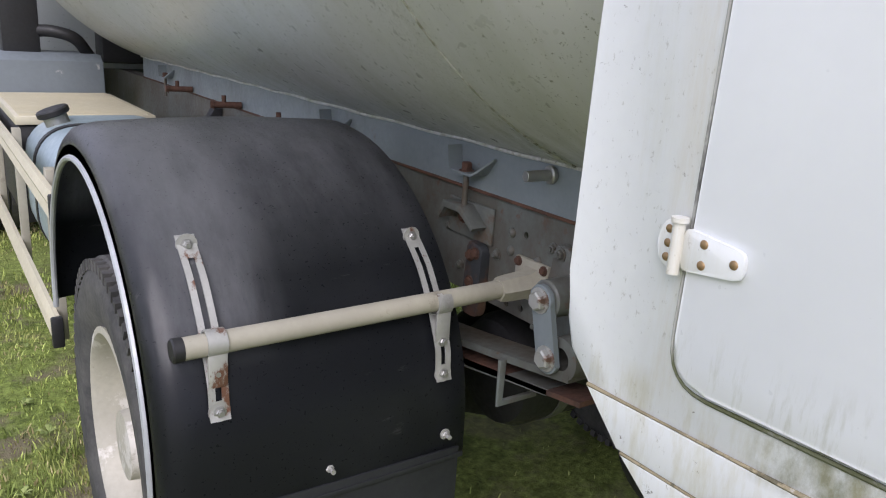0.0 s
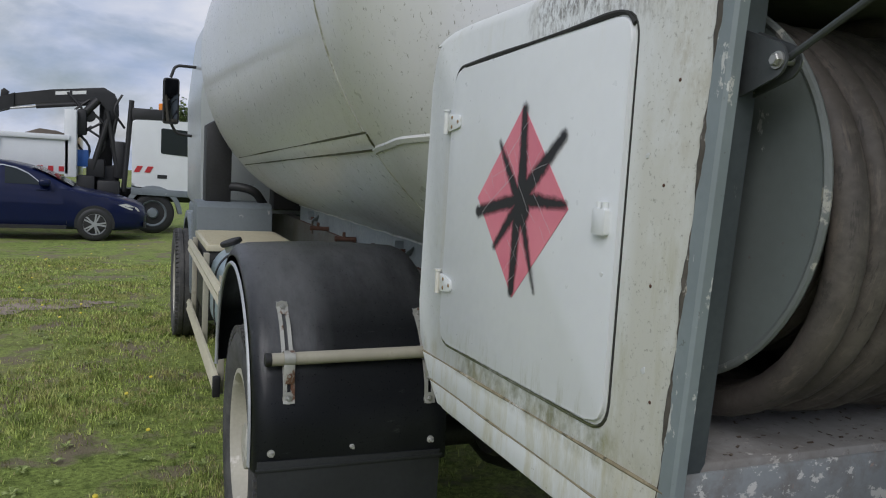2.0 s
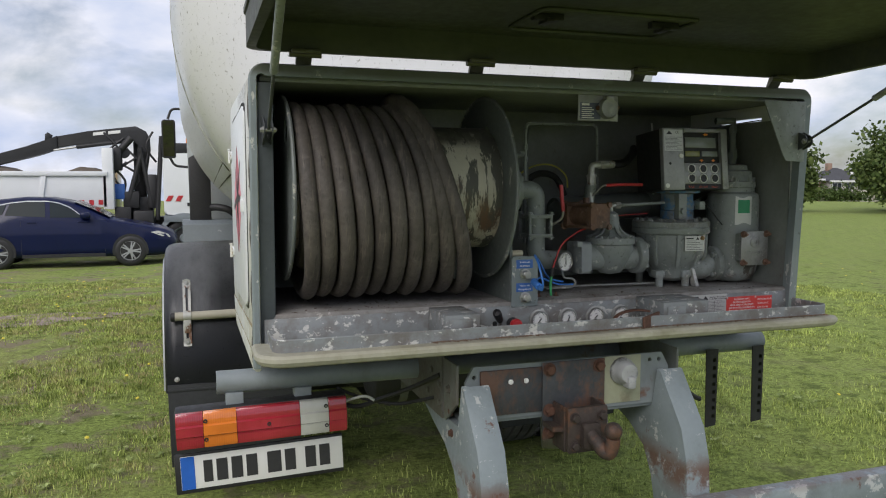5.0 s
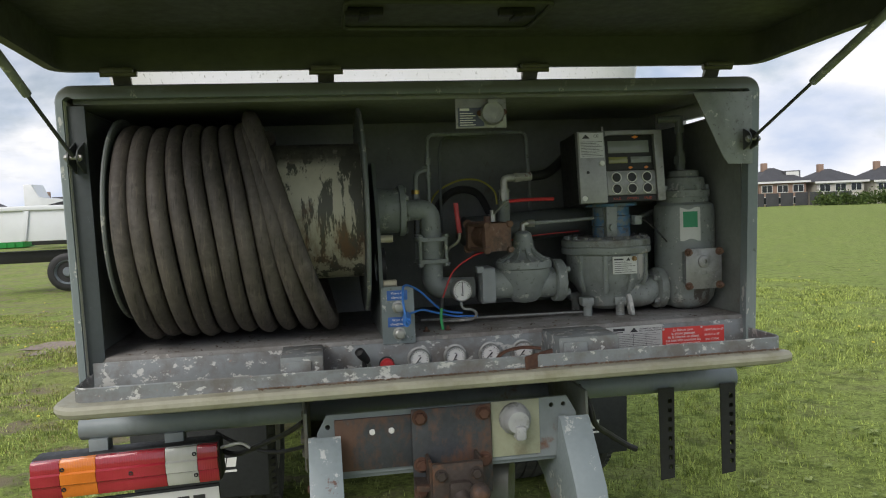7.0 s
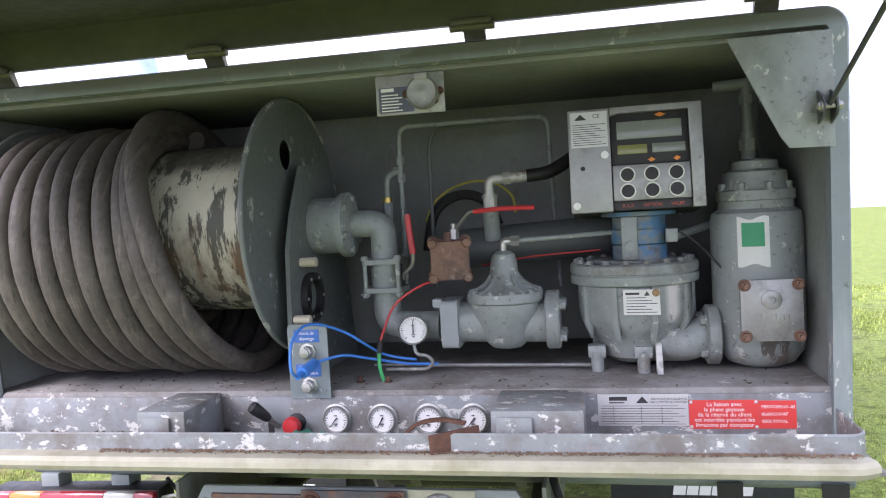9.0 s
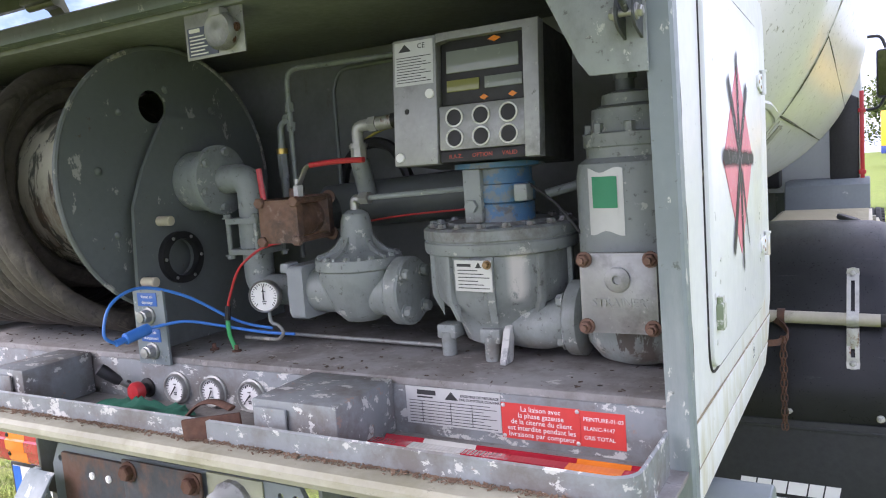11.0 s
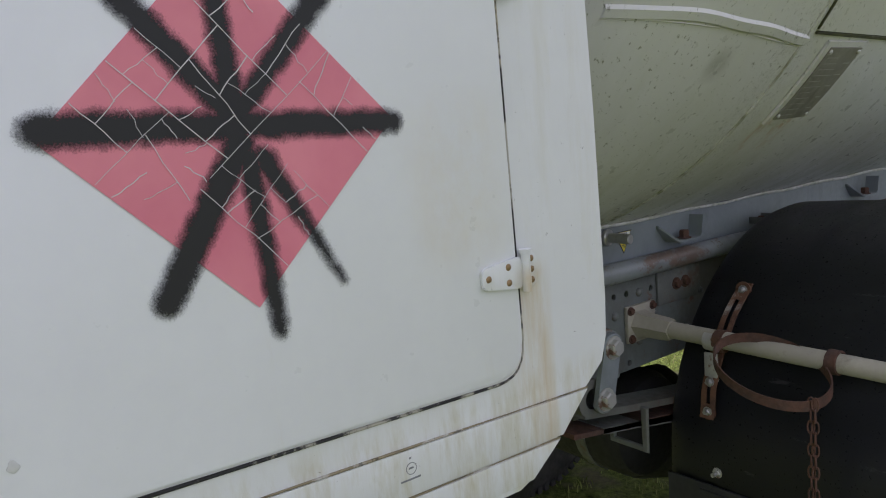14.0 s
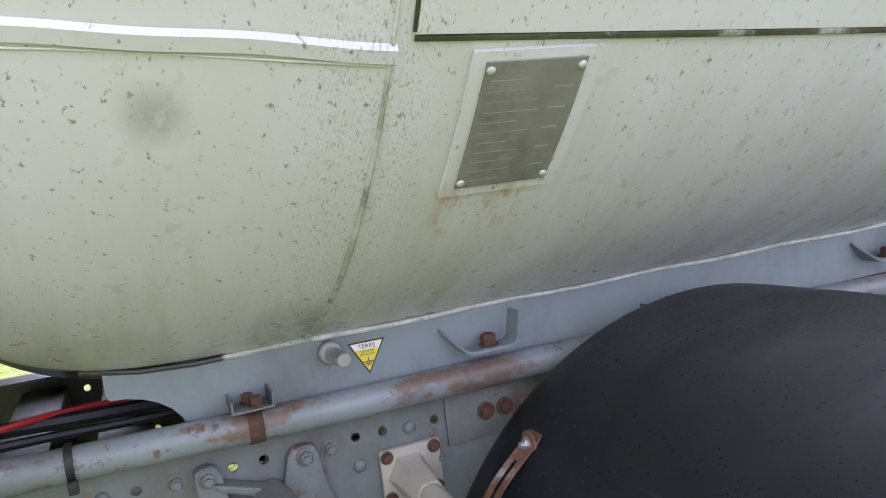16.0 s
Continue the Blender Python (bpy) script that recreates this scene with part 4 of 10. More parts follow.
# Added cylinders, not known parts: they block the bright view under the frame.
for yy, zz, rr in ((1.28, 0.74, 0.135), (1.86, 0.70, 0.16)):
    rv = thing("underframe_blocker", (0, yy, zz), "added black cylinder blocking the view under the frame", "air tank", "air reservoirs")
    bm = B()
    lathe(bm, [(0.0, -0.37), (rr * 0.5, -0.36), (rr * 0.9, -0.335), (rr, -0.30), (rr, 0.30), (rr * 0.9, 0.335), (rr * 0.5, 0.36), (0.0, 0.37)], (0, yy, zz), (1, 0, 0), 28, cap=False)
    part("drum", bm, M_BLACK, rv)
    for xx in (-0.2, 0.2):
        bm = B()
        lathe(bm, [(rr + 0.001, -0.02), (rr + 0.004, -0.02), (rr + 0.004, 0.02), (rr + 0.001, 0.02)], (xx, yy, zz), (1, 0, 0), 28, cap=False)
        box(bm, xx - 0.02, xx + 0.02, yy - 0.02, yy + 0.02, zz + rr, 0.985, 0.002)
        part("hanger_strap", bm, M_RAIL, rv)

# ---- mudguards ----
GZ = 0.72                         # height of the mudguards' centre


M_RUSTSTRAP = surface("rusted_strap", (0.17, 0.085, 0.05), 0.7, 0.2, 0.25, 14, 80, layers=[((0.42, 0.41, 0.37), 8.0, 0.56, 0.64, (1, 1, 0.6), 0.8), ((0.07, 0.04, 0.03), 20.0, 0.5, 0.62, None, 0.7)], bumps=0.35)


def mudguard(s, GC, GR, GV, tube_y, tube_z, straps):
    xo, xi = s * 1.275, s * (0.60 if s < 0 else 0.522)
    th = thing("mudguard", (s * 0.94, GC, 0.7), "black plastic mudguard over the rear wheels, scuffed", "mudguard", "rear mudguards")
    path = [(GC - GR, 0.645), (GC - GR, 0.69)]
    path += [(GC - GR * math.cos(a), GZ + GV * math.sin(a)) for a in [math.pi * i / 40 for i in range(41)]]
    path += [(GC + GR, 0.70)]
    sec = [(xi, -0.03), (xi, -0.008)] + [(xi + (xo - xi) * t, 0.012 *  math.sin(math.pi * t)) for t in (0.03, 0.1, 0.3, 0.5, 0.7, 0.9)]
    sec += [(xo - s * 0.045, 0.0), (xo - s * 0.02, -0.008), (xo - s * 0.005, -0.026), (xo, -0.05), (xo, -0.075)]
    bm = B()
    rows = []
    cen = Vector((GC, GZ))
    for (y, z) in path:
        p = Vector((y, z))
        if z < GZ:
            n = Vector((-1 if y < GC else 1, 0))
        else:
            n = (p - cen).normalized()
        rows.append([bm.verts.new((x, y + n.x * d, z + n.y * d)) for x, d in sec])
    for a, b2 in zip(rows, rows[1:]):
        for i in range(len(sec) - 1):
            bm.faces.new((a[i], a[i + 1], b2[i + 1], b2[i]))
    bmesh.ops.solidify(bm, geom=bm.faces[:], thickness=0.005)
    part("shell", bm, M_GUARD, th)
    bm = B()
    edge = []
    for (y, z) in path:
        p = Vector((y, z))
        n = Vector((-1 if y < GC else 1, 0)) if z < GZ else (p - cen).normalized()
        edge.append((xo + s * 0.001, y - n.x * 0.082, z - n.y * 0.082))
    tube(bm, edge, 0.008, 8, 0)
    part("edge_trim", bm, surface("pale_worn_edge", (0.4, 0.42, 0.43), 0.45, 0.2, 0.15, 8, 60), th, "pale worn edge bead")
    bolts("fixing_bolt", th, [(s * x, GC - GR - 0.006, z) for x, z in ((1.22, 0.718), (0.95, 0.722), (0.665, 0.722))], (0, -1, 0), 0.0095, 0.006, M_STRAP, stud=0.016)
    # mudflap
    fl = thing("mudflap", (s * 0.94, GC - GR - 0.01, 0.25), "grey-black rubber mudflap with white block marking", "mudflap", "rear mudflaps")
    bm = B()
    fi = s * (0.63 if s < 0 else 0.526)
    prism(bm, [(fi, 0.685), (s * 1.265, 0.695), (s * 1.255, 0.285), (fi, 0.27)], "y", GC - GR - 0.016, GC - GR - 0.008, 0.002)
    part("sheet", bm, M_FLAP, fl)
    bm = B()
    box(bm, min(s * 0.62, s * 1.27), max(s * 0.62, s * 1.27), GC - GR - 0.020, GC - GR - 0.014, 0.66, 0.672, 0.001)
    part("clamp_strip", bm, M_FLAP, fl)
    x0 = s * 0.94 - 0.16
    for w, k in ((0.05, 0.0), (0.045, 0.055), (0.045, 0.105), (0.06, 0.155), (0.045, 0.22), (0.045, 0.27)):
        bm = B()
        prism(bm, [(x0 + k, 0.425), (x0 + k + w, 0.425), (x0 + k + w + 0.008, 0.47), (x0 + k + 0.008, 0.47)], "y", GC - GR - 0.0185, GC - GR - 0.0155, 0)
        part("marking", bm, M_PRINT, fl, "white block marking")
    bm = B()
    box(bm, x0, x0 + 0.32, GC - GR - 0.0185, GC - GR - 0.0155, 0.400, 0.410, 0)
    part("underline", bm, M_PRINT, fl, "white block marking")
    # support tube
    tb = thing("mudguard_bracket", (s * 0.82, tube_y, tube_z), "beige painted tube bracket with slotted straps", "bracket", "mudguard brackets")
    bm = B()
    cyl(bm, (s * 0.49, tube_y, tube_z), (s * 1.225, tube_y, tube_z - 0.01), 0.0215, seg=20)
    part("tube", bm, M_TUBE, tb)
    bm = B()
    cyl(bm, (s * 1.22, tube_y, tube_z - 0.01), (s * 1.243, tube_y, tube_z - 0.01), 0.0225, seg=20, edge=0.003)
    part("end_cap", bm, M_BLACK, tb)
    bm = B()
    box(bm, min(s * 0.4015, s * 0.415), max(s * 0.4015, s * 0.415), tube_y - 0.052, tube_y + 0.063, tube_z - 0.045, tube_z + 0.055, 0.004)
    lathe(bm, [(0.042, 0), (0.034, 0.02), (0.031, 0.085), (0.028, 0.1)], (s * 0.414, tube_y, tube_z + 0.002), (s, 0, -0.03), 6)
    part("socket", bm, M_TUBE, tb, "beige cast socket bolted to the frame")
    bolts("socket_bolt", tb, [(s * 0.415, yy, zz) for yy, zz in ((tube_y - 0.04, tube_z - 0.033), (tube_y + 0.05, tube_z - 0.033), (tube_y - 0.04, tube_z + 0.043), (tube_y + 0.05, tube_z + 0.043))], (s, 0, 0), 0.009, 0.008, M_RUST)
    for x in straps:
        drop = 0.0 if x > 0.9 else 0.026
        tbm = B()
        half = 0.019
        def strap_y(z):
            base = GC - 0.004 - GR * math.sqrt(max(0.0, 1.0 - (max(0.0, z - GZ) / GV) ** 2))
            flat = min(1.0, min(abs(z + drop - 1.165), abs(z + drop - 0.893)) / 0.05)
            return base - 0.006 - 0.012 * flat
        zs = [0.878 + (1.18 - 0.878) * i / 26 for i in range(27)]
        for xa, xb, z_lo, z_hi in ((-half, -0.006, 0.878, 1.18), (0.006, half, 0.878, 1.18), (-0.006, 0.006, 0.878, 0.915), (-0.006, 0.006, 1.0, 1.04), (-0.006, 0.006, 1.135, 1.18)):
            zz = [z for z in zs if z_lo - 1e-6 <= z <= z_hi + 1e-6]
            if len(zz) < 2:
                zz = [z_lo, z_hi]
            f = [[tbm.verts.new((s * (x + xx), strap_y(z - drop) - d, z - drop)) for xx, d in ((xa, 0), (xb, 0), (xb, 0.004), (xa, 0.004))] for z in zz]
            for p, q in zip(f, f[1:]):
                for i in range(4):
                    tbm.faces.new((p[i], p[(i + 1) % 4], q[(i + 1) % 4], q[i]))
            tbm.faces.new(f[0][::-1])
            tbm.faces.new(f[-1])
        for z in (1.165, 0.893):
            cyl(tbm, (s * x, strap_y(z - drop) - 0.004, z - drop), (s * x, strap_y(z - drop), z - drop), half + 0.002, seg=18)
        part("strap", tbm, M_STRAP if s < 0 or x > 0.9 else M_RUSTSTRAP, tb, "slotted galvanised strap, partly rusty" if s < 0 or x > 0.9 else "rusty slotted strap")
        bolts("strap_bolt", tb, [(s * x, strap_y(z - drop) - 0.004, z - drop) for z in (1.165, 0.893, 0.965)], (0, -1, 0.1), 0.009, 0.007, M_STEEL, stud=0.008)
        tbm = B()
        lathe(tbm, [(0.0225, -0.018), (0.026, -0.018), (0.026, 0.018), (0.0225, 0.018)], (s * x, tube_y, tube_z - 0.0075), (1, 0, 0), 20, cap=False)
        box(tbm, s * x - 0.018, s * x + 0.018, tube_y - 0.019, tube_y - 0.012, 0.94, 1.01, 0.002)
        part("clamp", tbm, M_STRAP, tb, "rusting clamp round the tube")


mudguard(-1, 2.27, 0.652, 0.612, 1.652, 1.03, (1.165, 0.672))
mudguard(1, 2.30, 0.605, 0.583, 1.737, 1.045, (1.142, 0.635))

# ---- rear equipment cabinet ----
M_SEAM = surface("brown_seam_dirt", (0.27, 0.23, 0.14), 0.9, 0, 0.35, 30, 120, layers=[((0.6, 0.6, 0.55), 14.0, 0.56, 0.64, None, 0.8), ((0.07, 0.065, 0.04), 30.0, 0.55, 0.6, None, 0.8)], bumps=0.3)
CX, CZ0, CZ1 = 0.975, 1.12, 1.995
cab = thing("equipment_cabinet", (0, 0.45, 1.12), "white gel-coated rear equipment cabinet with open lid, dirty", "cabinet")
for s in (-1, 1):
    bm = B()
    outline = [(0.002, 1.12), (0.79, 1.114), (0.818, 1.126), (0.925, 1.222), (0.960, 1.25), (0.971, 1.285), (0.974, 1.34), (0.970, 1.6), (0.965, 1.74), (0.962, 1.86), (0.955, 1.915), (0.938, 1.947), (0.91, 1.963), (-0.047, 1.963)]
    if s < 0:
        prism(bm, outline, "x", s * (CX - 0.02), s * CX, 0.006)
    else:
        # a narrow gap above the door lets daylight in under the roof
        plate_holes(bm, outline, [[(0.17, 1.905), (0.40, 1.903), (0.40, 1.919), (0.17, 1.919)]], "x", CX - 0.02, CX)
    part("side_panel", bm, M_WHITE, cab)
    # moulded lower bands
    for band, za, zb, yf in (([(0.006, 1.125), (0.812, 1.122), (0.866, 1.1625), (0.0, 1.1755)], 1.1775, 1.1645, 0.868),
                             ([(0.002, 1.179), (0.872, 1.167), (0.925, 1.2185), (0.0, 1.2465)], 1.2485, 1.2205, 0.927)):
        bm = B()
        prism(bm, band, "x", s * (CX - 0.004), s * (CX + 0.003), 0.0012)
        part("lower_band", bm, M_WHITE, cab, "moulded lower band")
        bm = B()
        tube(bm, [(s * (CX + 0.0014), 0.004 + (yf - 0.006) * i / 30, za + (zb - za) * i / 30) for i in range(31)], 0.0013 if s > 0 else 0.0024, 6, 0, wob=0.4)
        part("dirt_seam", bm, M_SEAM, cab, "brown dirt in the moulded seam")
    if s < 0:
        bolts("rivet", cab, [(-CX, y, z) for y, z in ((0.045, 1.80), (0.06, 1.66), (0.05, 1.36), (0.07, 1.52))], (-1, 0, 0), 0.0026, 0.0016, M_RUST, dome=True)
# roof with rounded shoulders
bm = B()
RS, RZ = 0.042, 1.955                 # shoulder radius and the height where it begins
sec = [(-CX, RZ)] + [(-CX + RS - RS * math.cos(a), RZ + RS * math.sin(a)) for a in [math.pi / 2 * i / 7 for i in range(1, 8)]]
sec += [(CX - RS + RS * math.sin(a), RZ + RS * math.cos(a)) for a in [math.pi / 2 * i / 7 for i in range(0, 8)]]
rows = []
for y, dz in ((-0.048, 0), (0.80, -0.002), (0.88, -0.006), (0.925, -0.018), (0.95, -0.040)):
    rows.append([bm.verts.new((x, y, z + dz * max(0.0, z - RZ) / RS)) for x, z in sec])
for a, b2 in zip(rows, rows[1:]):
    for i in range(len(sec) - 1):
        bm.faces.new((a[i], a[i + 1], b2[i + 1], b2[i]))
bmesh.ops.recalc_face_normals(bm, faces=bm.faces[:])
part("roof", bm, M_WHITE, cab)
# grey trim round the opening, leaning forward towards its foot
def trim_lean(z):
    return 0.045 * max(0.0, 1.92 - z) / 0.78


bm = B()
rows = []
outer = [(-CX - 0.002, 1.13)] + [(x * 1.002, z + 0.002) for x, z in sec] + [(CX + 0.002, 1.13)]
for y, off in ((-0.055, -0.003), (-0.055, -0.034), (-0.02, -0.034), (-0.026, 0.0012), (-0.05, 0.0012)):
    row = []
    for x, z in outer:
        if z <= RZ + 0.003:
            d = Vector((1 if x > 0 else -1, 0))
        else:
            cxx = max(-CX + RS, min(CX - RS, x))
            d = Vector((x - cxx, z - RZ)).normalized()
        yy = (y if off < 0 else max(y, -0.05)) + trim_lean(z)
        o = off + 0.016 * max(0.0, -d.x) if off < -0.02 else off      # narrower along the left side
        row.append(bm.verts.new((x + d.x * o, yy, z + d.y * o)))
    rows.append(row)
k = len(rows)
for a in range(k):
    r0, r1 = rows[a], rows[(a + 1) % k]
    for i in range(len(outer) - 1):
        bm.faces.new((r0[i], r0[i + 1], r1[i + 1], r1[i]))
M_TRIM = surface("worn_blue_grey_trim", (0.2, 0.235, 0.24), 0.5, 0, 0.1, 6, 60, layers=[((0.55, 0.55, 0.51), 26.0, 0.6, 0.615, (1, 1, 0.5), 0.85), ((0.4, 0.42, 0.42), 5.0, 0.55, 0.75, (2, 2, 0.3), 0.45), ((0.07, 0.08, 0.06), 40.0, 0.64, 0.67, None, 0.7)], bumps=0.2,
                 stains_and_shading=[((0.07, 0.075, 0.045), (None, None, None, None, 1.972, None), 0.02, 6.0, 0.25, 0.45, (0.4, 1, 1), 0.85)])
part("opening_trim", bm, M_TRIM, cab, "worn blue-grey trim round the opening")
# ragged joint between trim and panel
M_CHIP = surface("chipped_dark_joint", (0.07, 0.062, 0.05), 0.8, 0, 0.4, 30, 90, layers=[((0.5, 0.48, 0.42), 22.0, 0.53, 0.57, (1, 1, 0.5), 0.9), ((0.22, 0.13, 0.06), 9.0, 0.55, 0.65, None, 0.7)], bumps=0.4)
rng = random.Random(31)
for s in (-1, 1):
    bm = B()
    tube(bm, [(s * (CX + 0.0004), -0.024 + trim_lean(z) + rng.gauss(0, 0.0008), z) for z in [1.145 + 0.81 * i / 70 for i in range(71)]], 0.004 if s < 0 else 0.0022, 6, 0, wob=0.5)
    part("chipped_joint", bm, M_CHIP, cab, "ragged dark joint along the trim")
# lining: sides, back, ceiling
for name, c in (("side_lining", (-CX + 0.021, -CX + 0.026, 0.012, 0.6, 1.13, 1.954)), ("side_lining", (CX - 0.026, CX - 0.021, 0.012, 0.6, 1.13, 1.902)),
                ("back_wall", (-CX + 0.021, CX - 0.021, 0.602, 0.622, 1.13, 1.97)), ("ceiling_lining", (-CX + 0.03, CX - 0.07, -0.015, 0.6, 1.955, 1.968))):
    bm = B()
    box(bm, *c, 0.002)
    part(name, bm, M_DARK, cab)
bm = B()
prism(bm, [(0.79, 1.125), (0.815, 1.132), (0.915, 1.222), (0.945, 1.26), (0.945, 1.955), (0.93, 1.955), (0.93, 1.27), (0.90, 1.235), (0.80, 1.145)], "x", -CX + 0.021, CX - 0.021, 0.002)
part("front_wall", bm, M_WHITE, cab)
# deck and fascia
M_LIP = surface("chipped_grey_steel_lip", (0.22, 0.24, 0.245), 0.55, 0, 0.12, 5.0, 60.0,
                layers=[((0.12, 0.1, 0.085), 7.0, 0.44, 0.6, None, 0.75), ((0.55, 0.55, 0.52), 34.0, 0.575, 0.59, (0.7, 1, 1), 0.85), ((0.55, 0.55, 0.52), 13.0, 0.665, 0.675, (0.7, 1, 1), 0.85), ((0.3, 0.2, 0.16), 40.0, 0.63, 0.65, None, 0.7)], bumps=0.25)
bm = B()
box(bm, -CX + 0.027, CX - 0.027, 0.004, 0.6, 1.262, 1.285, 0.006)
part("deck", bm, M_DECK, cab, "dusty grey steel deck")
bm = B()
box(bm, -CX + 0.03, CX - 0.03, 0.0, 0.0185, 1.135, 1.272, 0.003)
part("fascia", bm, M_LIP, cab, "chipped grey instrument fascia")
bm = B()
box(bm, -CX + 0.005, CX - 0.005, -0.205, 0.001, 1.180, 1.188, 0.001)
part("trough_floor", bm, M_DECK, cab)
# upstanding lip with rounded ends
def lip_path(x_end, y_back, r, y_front, x_left=None):
    xl = x_left or x_end
    pts = [(-xl, y_front)]
    for i in range(7):
        a = math.pi / 2 * i / 6
        pts.append((-xl + r - r * math.cos(a), y_back + r - r * math.sin(a)))
    for i in range(7):
        a = math.pi / 2 * i / 6
        pts.append((x_end - r + r * math.sin(a), y_back + r - r * math.cos(a)))
    pts.append((x_end, y_front))
    return pts


def sweep_flat(bm, path, sec, closed_sec=True):
    """Sweep a section of (out, z) along a path in plan."""
    rows = []
    n = len(path)
    for i, (x, y) in enumerate(path):
        d = Vector(path[min(i + 1, n - 1)]) - Vector(path[max(i - 1, 0)])
        d.normalize()
        out = Vector((d.y, -d.x))
        rows.append([bm.verts.new((x + out.x * o, y + out.y * o, z)) for o, z in sec])
    m = len(sec)
    for a, b2 in zip(rows, rows[1:]):
        for i in range(m if closed_sec else m - 1):
            bm.faces.new((a[i], a[(i + 1) % m], b2[(i + 1) % m], b2[i]))
    if closed_sec:
        bm.faces.new(rows[0])
        bm.faces.new(rows[-1][::-1])


bm = B()
sweep_flat(bm, lip_path(0.942, -0.195, 0.03, -0.03, 0.935), [(0, 1.182), (0.006, 1.182), (0.006, 1.247), (0.003, 1.25), (0, 1.247)])
part("trough_lip", bm, M_LIP, cab, "chipped grey upstand along the trough")
bm = B()
sweep_flat(bm, lip_path(0.93, -0.20, 0.03, -0.06, 0.938)[:-4], [(-0.02, 1.212), (0.03, 1.216), (0.043, 1.214), (0.05, 1.207), (0.051, 1.197), (0.044, 1.186), (0.025, 1.179), (-0.02, 1.176)])
part("bumper_rim", bm, M_RIM, cab, "cream rounded bumper rim with cracks and dirt")
bm = B()
rng = random.Random(5)
for i in range(1500):
    x = rng.uniform(-0.5, 0.93)
    y = -0.204 - abs(rng.gauss(0, 0.008))
    sz = rng.uniform(0.0005, 0.0015)
    m = Matrix.Translation((x, y, 1.217 + sz * 0.3)) @ Euler((rng.uniform(-0.4, 0.4), rng.uniform(-0.4, 0.4), rng.uniform(0, 6))).to_matrix().to_4x4()
    box(bm, -sz * 2.4, sz * 2.4, -sz * 0.8, sz * 0.8, -sz * 0.4, sz * 0.4, 0, m)
solo("leaf_litter", bm, surface("brown_leaf_litter", (0.17, 0.11, 0.07), 0.9, 0, 0.3, 20, 90), "crumbled brown leaf litter on the bumper rim", "debris", kind="stuff")
# left return post and right gusset
# Trim's blue-grey darkened: the shade on the post is put into its colour.
M_POST = surface("shaded_blue_grey_post", (0.06, 0.072, 0.076), 0.55, 0, 0.15, 6, 60, layers=[((0.3, 0.3, 0.28), 36.0, 0.64, 0.66, (1, 1, 0.5), 0.8)], bumps=0.2)
bm = B()
prism(bm, [(-0.958, 1.19), (-0.912, 1.285), (-0.912, 1.95), (-0.958, 1.95)], "y", -0.035, -0.029, 0.001)
for v in bm.verts:
    v.co.y += trim_lean(v.co.z)
part("corner_post", bm, M_POST, cab, "blue-grey corner post plate")
bm = B()
prism(bm, [(0.765, 1.955), (0.855, 1.765), (0.87, 1.745), (0.948, 1.743), (0.948, 1.955)], "y", -0.058, -0.052, 0.001)
part("gusset_plate", bm, M_GREY, cab)
# stay brackets
M_STAY = surface("dull_dark_bracket", (0.075, 0.082, 0.085), 0.5, 0.2, 0.15, 15, 90, layers=[((0.4, 0.4, 0.38), 20.0, 0.62, 0.65, None, 0.8)], bumps=0.15)
STAY_X = 0.931
for s in (-1, 1):
    bm = B()
    for d in (-0.011, 0.011):
        x0 = s * STAY_X + d
        prism(bm, round_poly([(-0.03, 1.775), (-0.03, 1.858), (-0.094, 1.832), (-0.102, 1.812), (-0.094, 1.797)], [0.002, 0.002, 0.008, 0.008, 0.008]), "x", x0 - 0.0018, x0 + 0.0018, 0.0005)
    br = part("stay_bracket", bm, M_STAY, cab, "dark triangular plate bracket")
    bm = B()
    cyl(bm, (s * STAY_X - 0.022, -0.088, 1.814), (s * STAY_X + 0.022, -0.088, 1.814), 0.005, seg=12)
    bolt(bm, (s * STAY_X - 0.0128, -0.088, 1.814), (-1, 0, 0), 0.0078, 0.007)
    bolt(bm, (s * STAY_X + 0.0128, -0.088, 1.814), (1, 0, 0), 0.0078, 0.007)
    part("pivot_bolt", bm, M_STEEL, br, "silver zinc pivot bolt")

# doors in the sides with hinges and catch
M_BRASSRUST = surface("rusty_brass_screw", (0.3, 0.2, 0.1), 0.5, 0.5, 0.3, 60, 200)


M_SEAL_L = surface("mossy_grey_seal", (0.025, 0.025, 0.022), 0.8, 0, 0.3, 20, 80, stains_and_shading=[((0.5, 0.5, 0.45), (None, None, 0.20, None, None, 1.87), 0.03, 8.0, 0.35, 0.5, None, 0.85), (MOSS, (None, None, None, None, None, 1.30), 0.02, 20.0, 0.3, 0.5, None, 0.9)])
M_SEAL_R = surface("black_perished_seal", (0.02, 0.02, 0.02), 0.7, 0, 0.3, 20, 80, layers=[((0.5, 0.45, 0.32), 9.0, 0.58, 0.62, None, 0.8)], bumps=0.4, stains_and_shading=[((0.45, 0.43, 0.36), (None, None, 0.24, None, None, None), 0.1, 12.0, 0.5, 0.55, None, 0.9)])


M_FLAKE = surface("flaked_pale_paint", (0.6, 0.61, 0.59), 0.6, 0, 0.1, 60, 200, layers=[((0.3, 0.2, 0.1), 90.0, 0.6, 0.64, None, 0.7)])


M_MARK = surface("faded_grey_print", (0.2, 0.21, 0.22), 0.6, 0, 0.15, bumps=0)
M_CRACK = surface("pale_crack_edge", (0.6, 0.57, 0.57), 0.6, 0, 0.1, bumps=0)


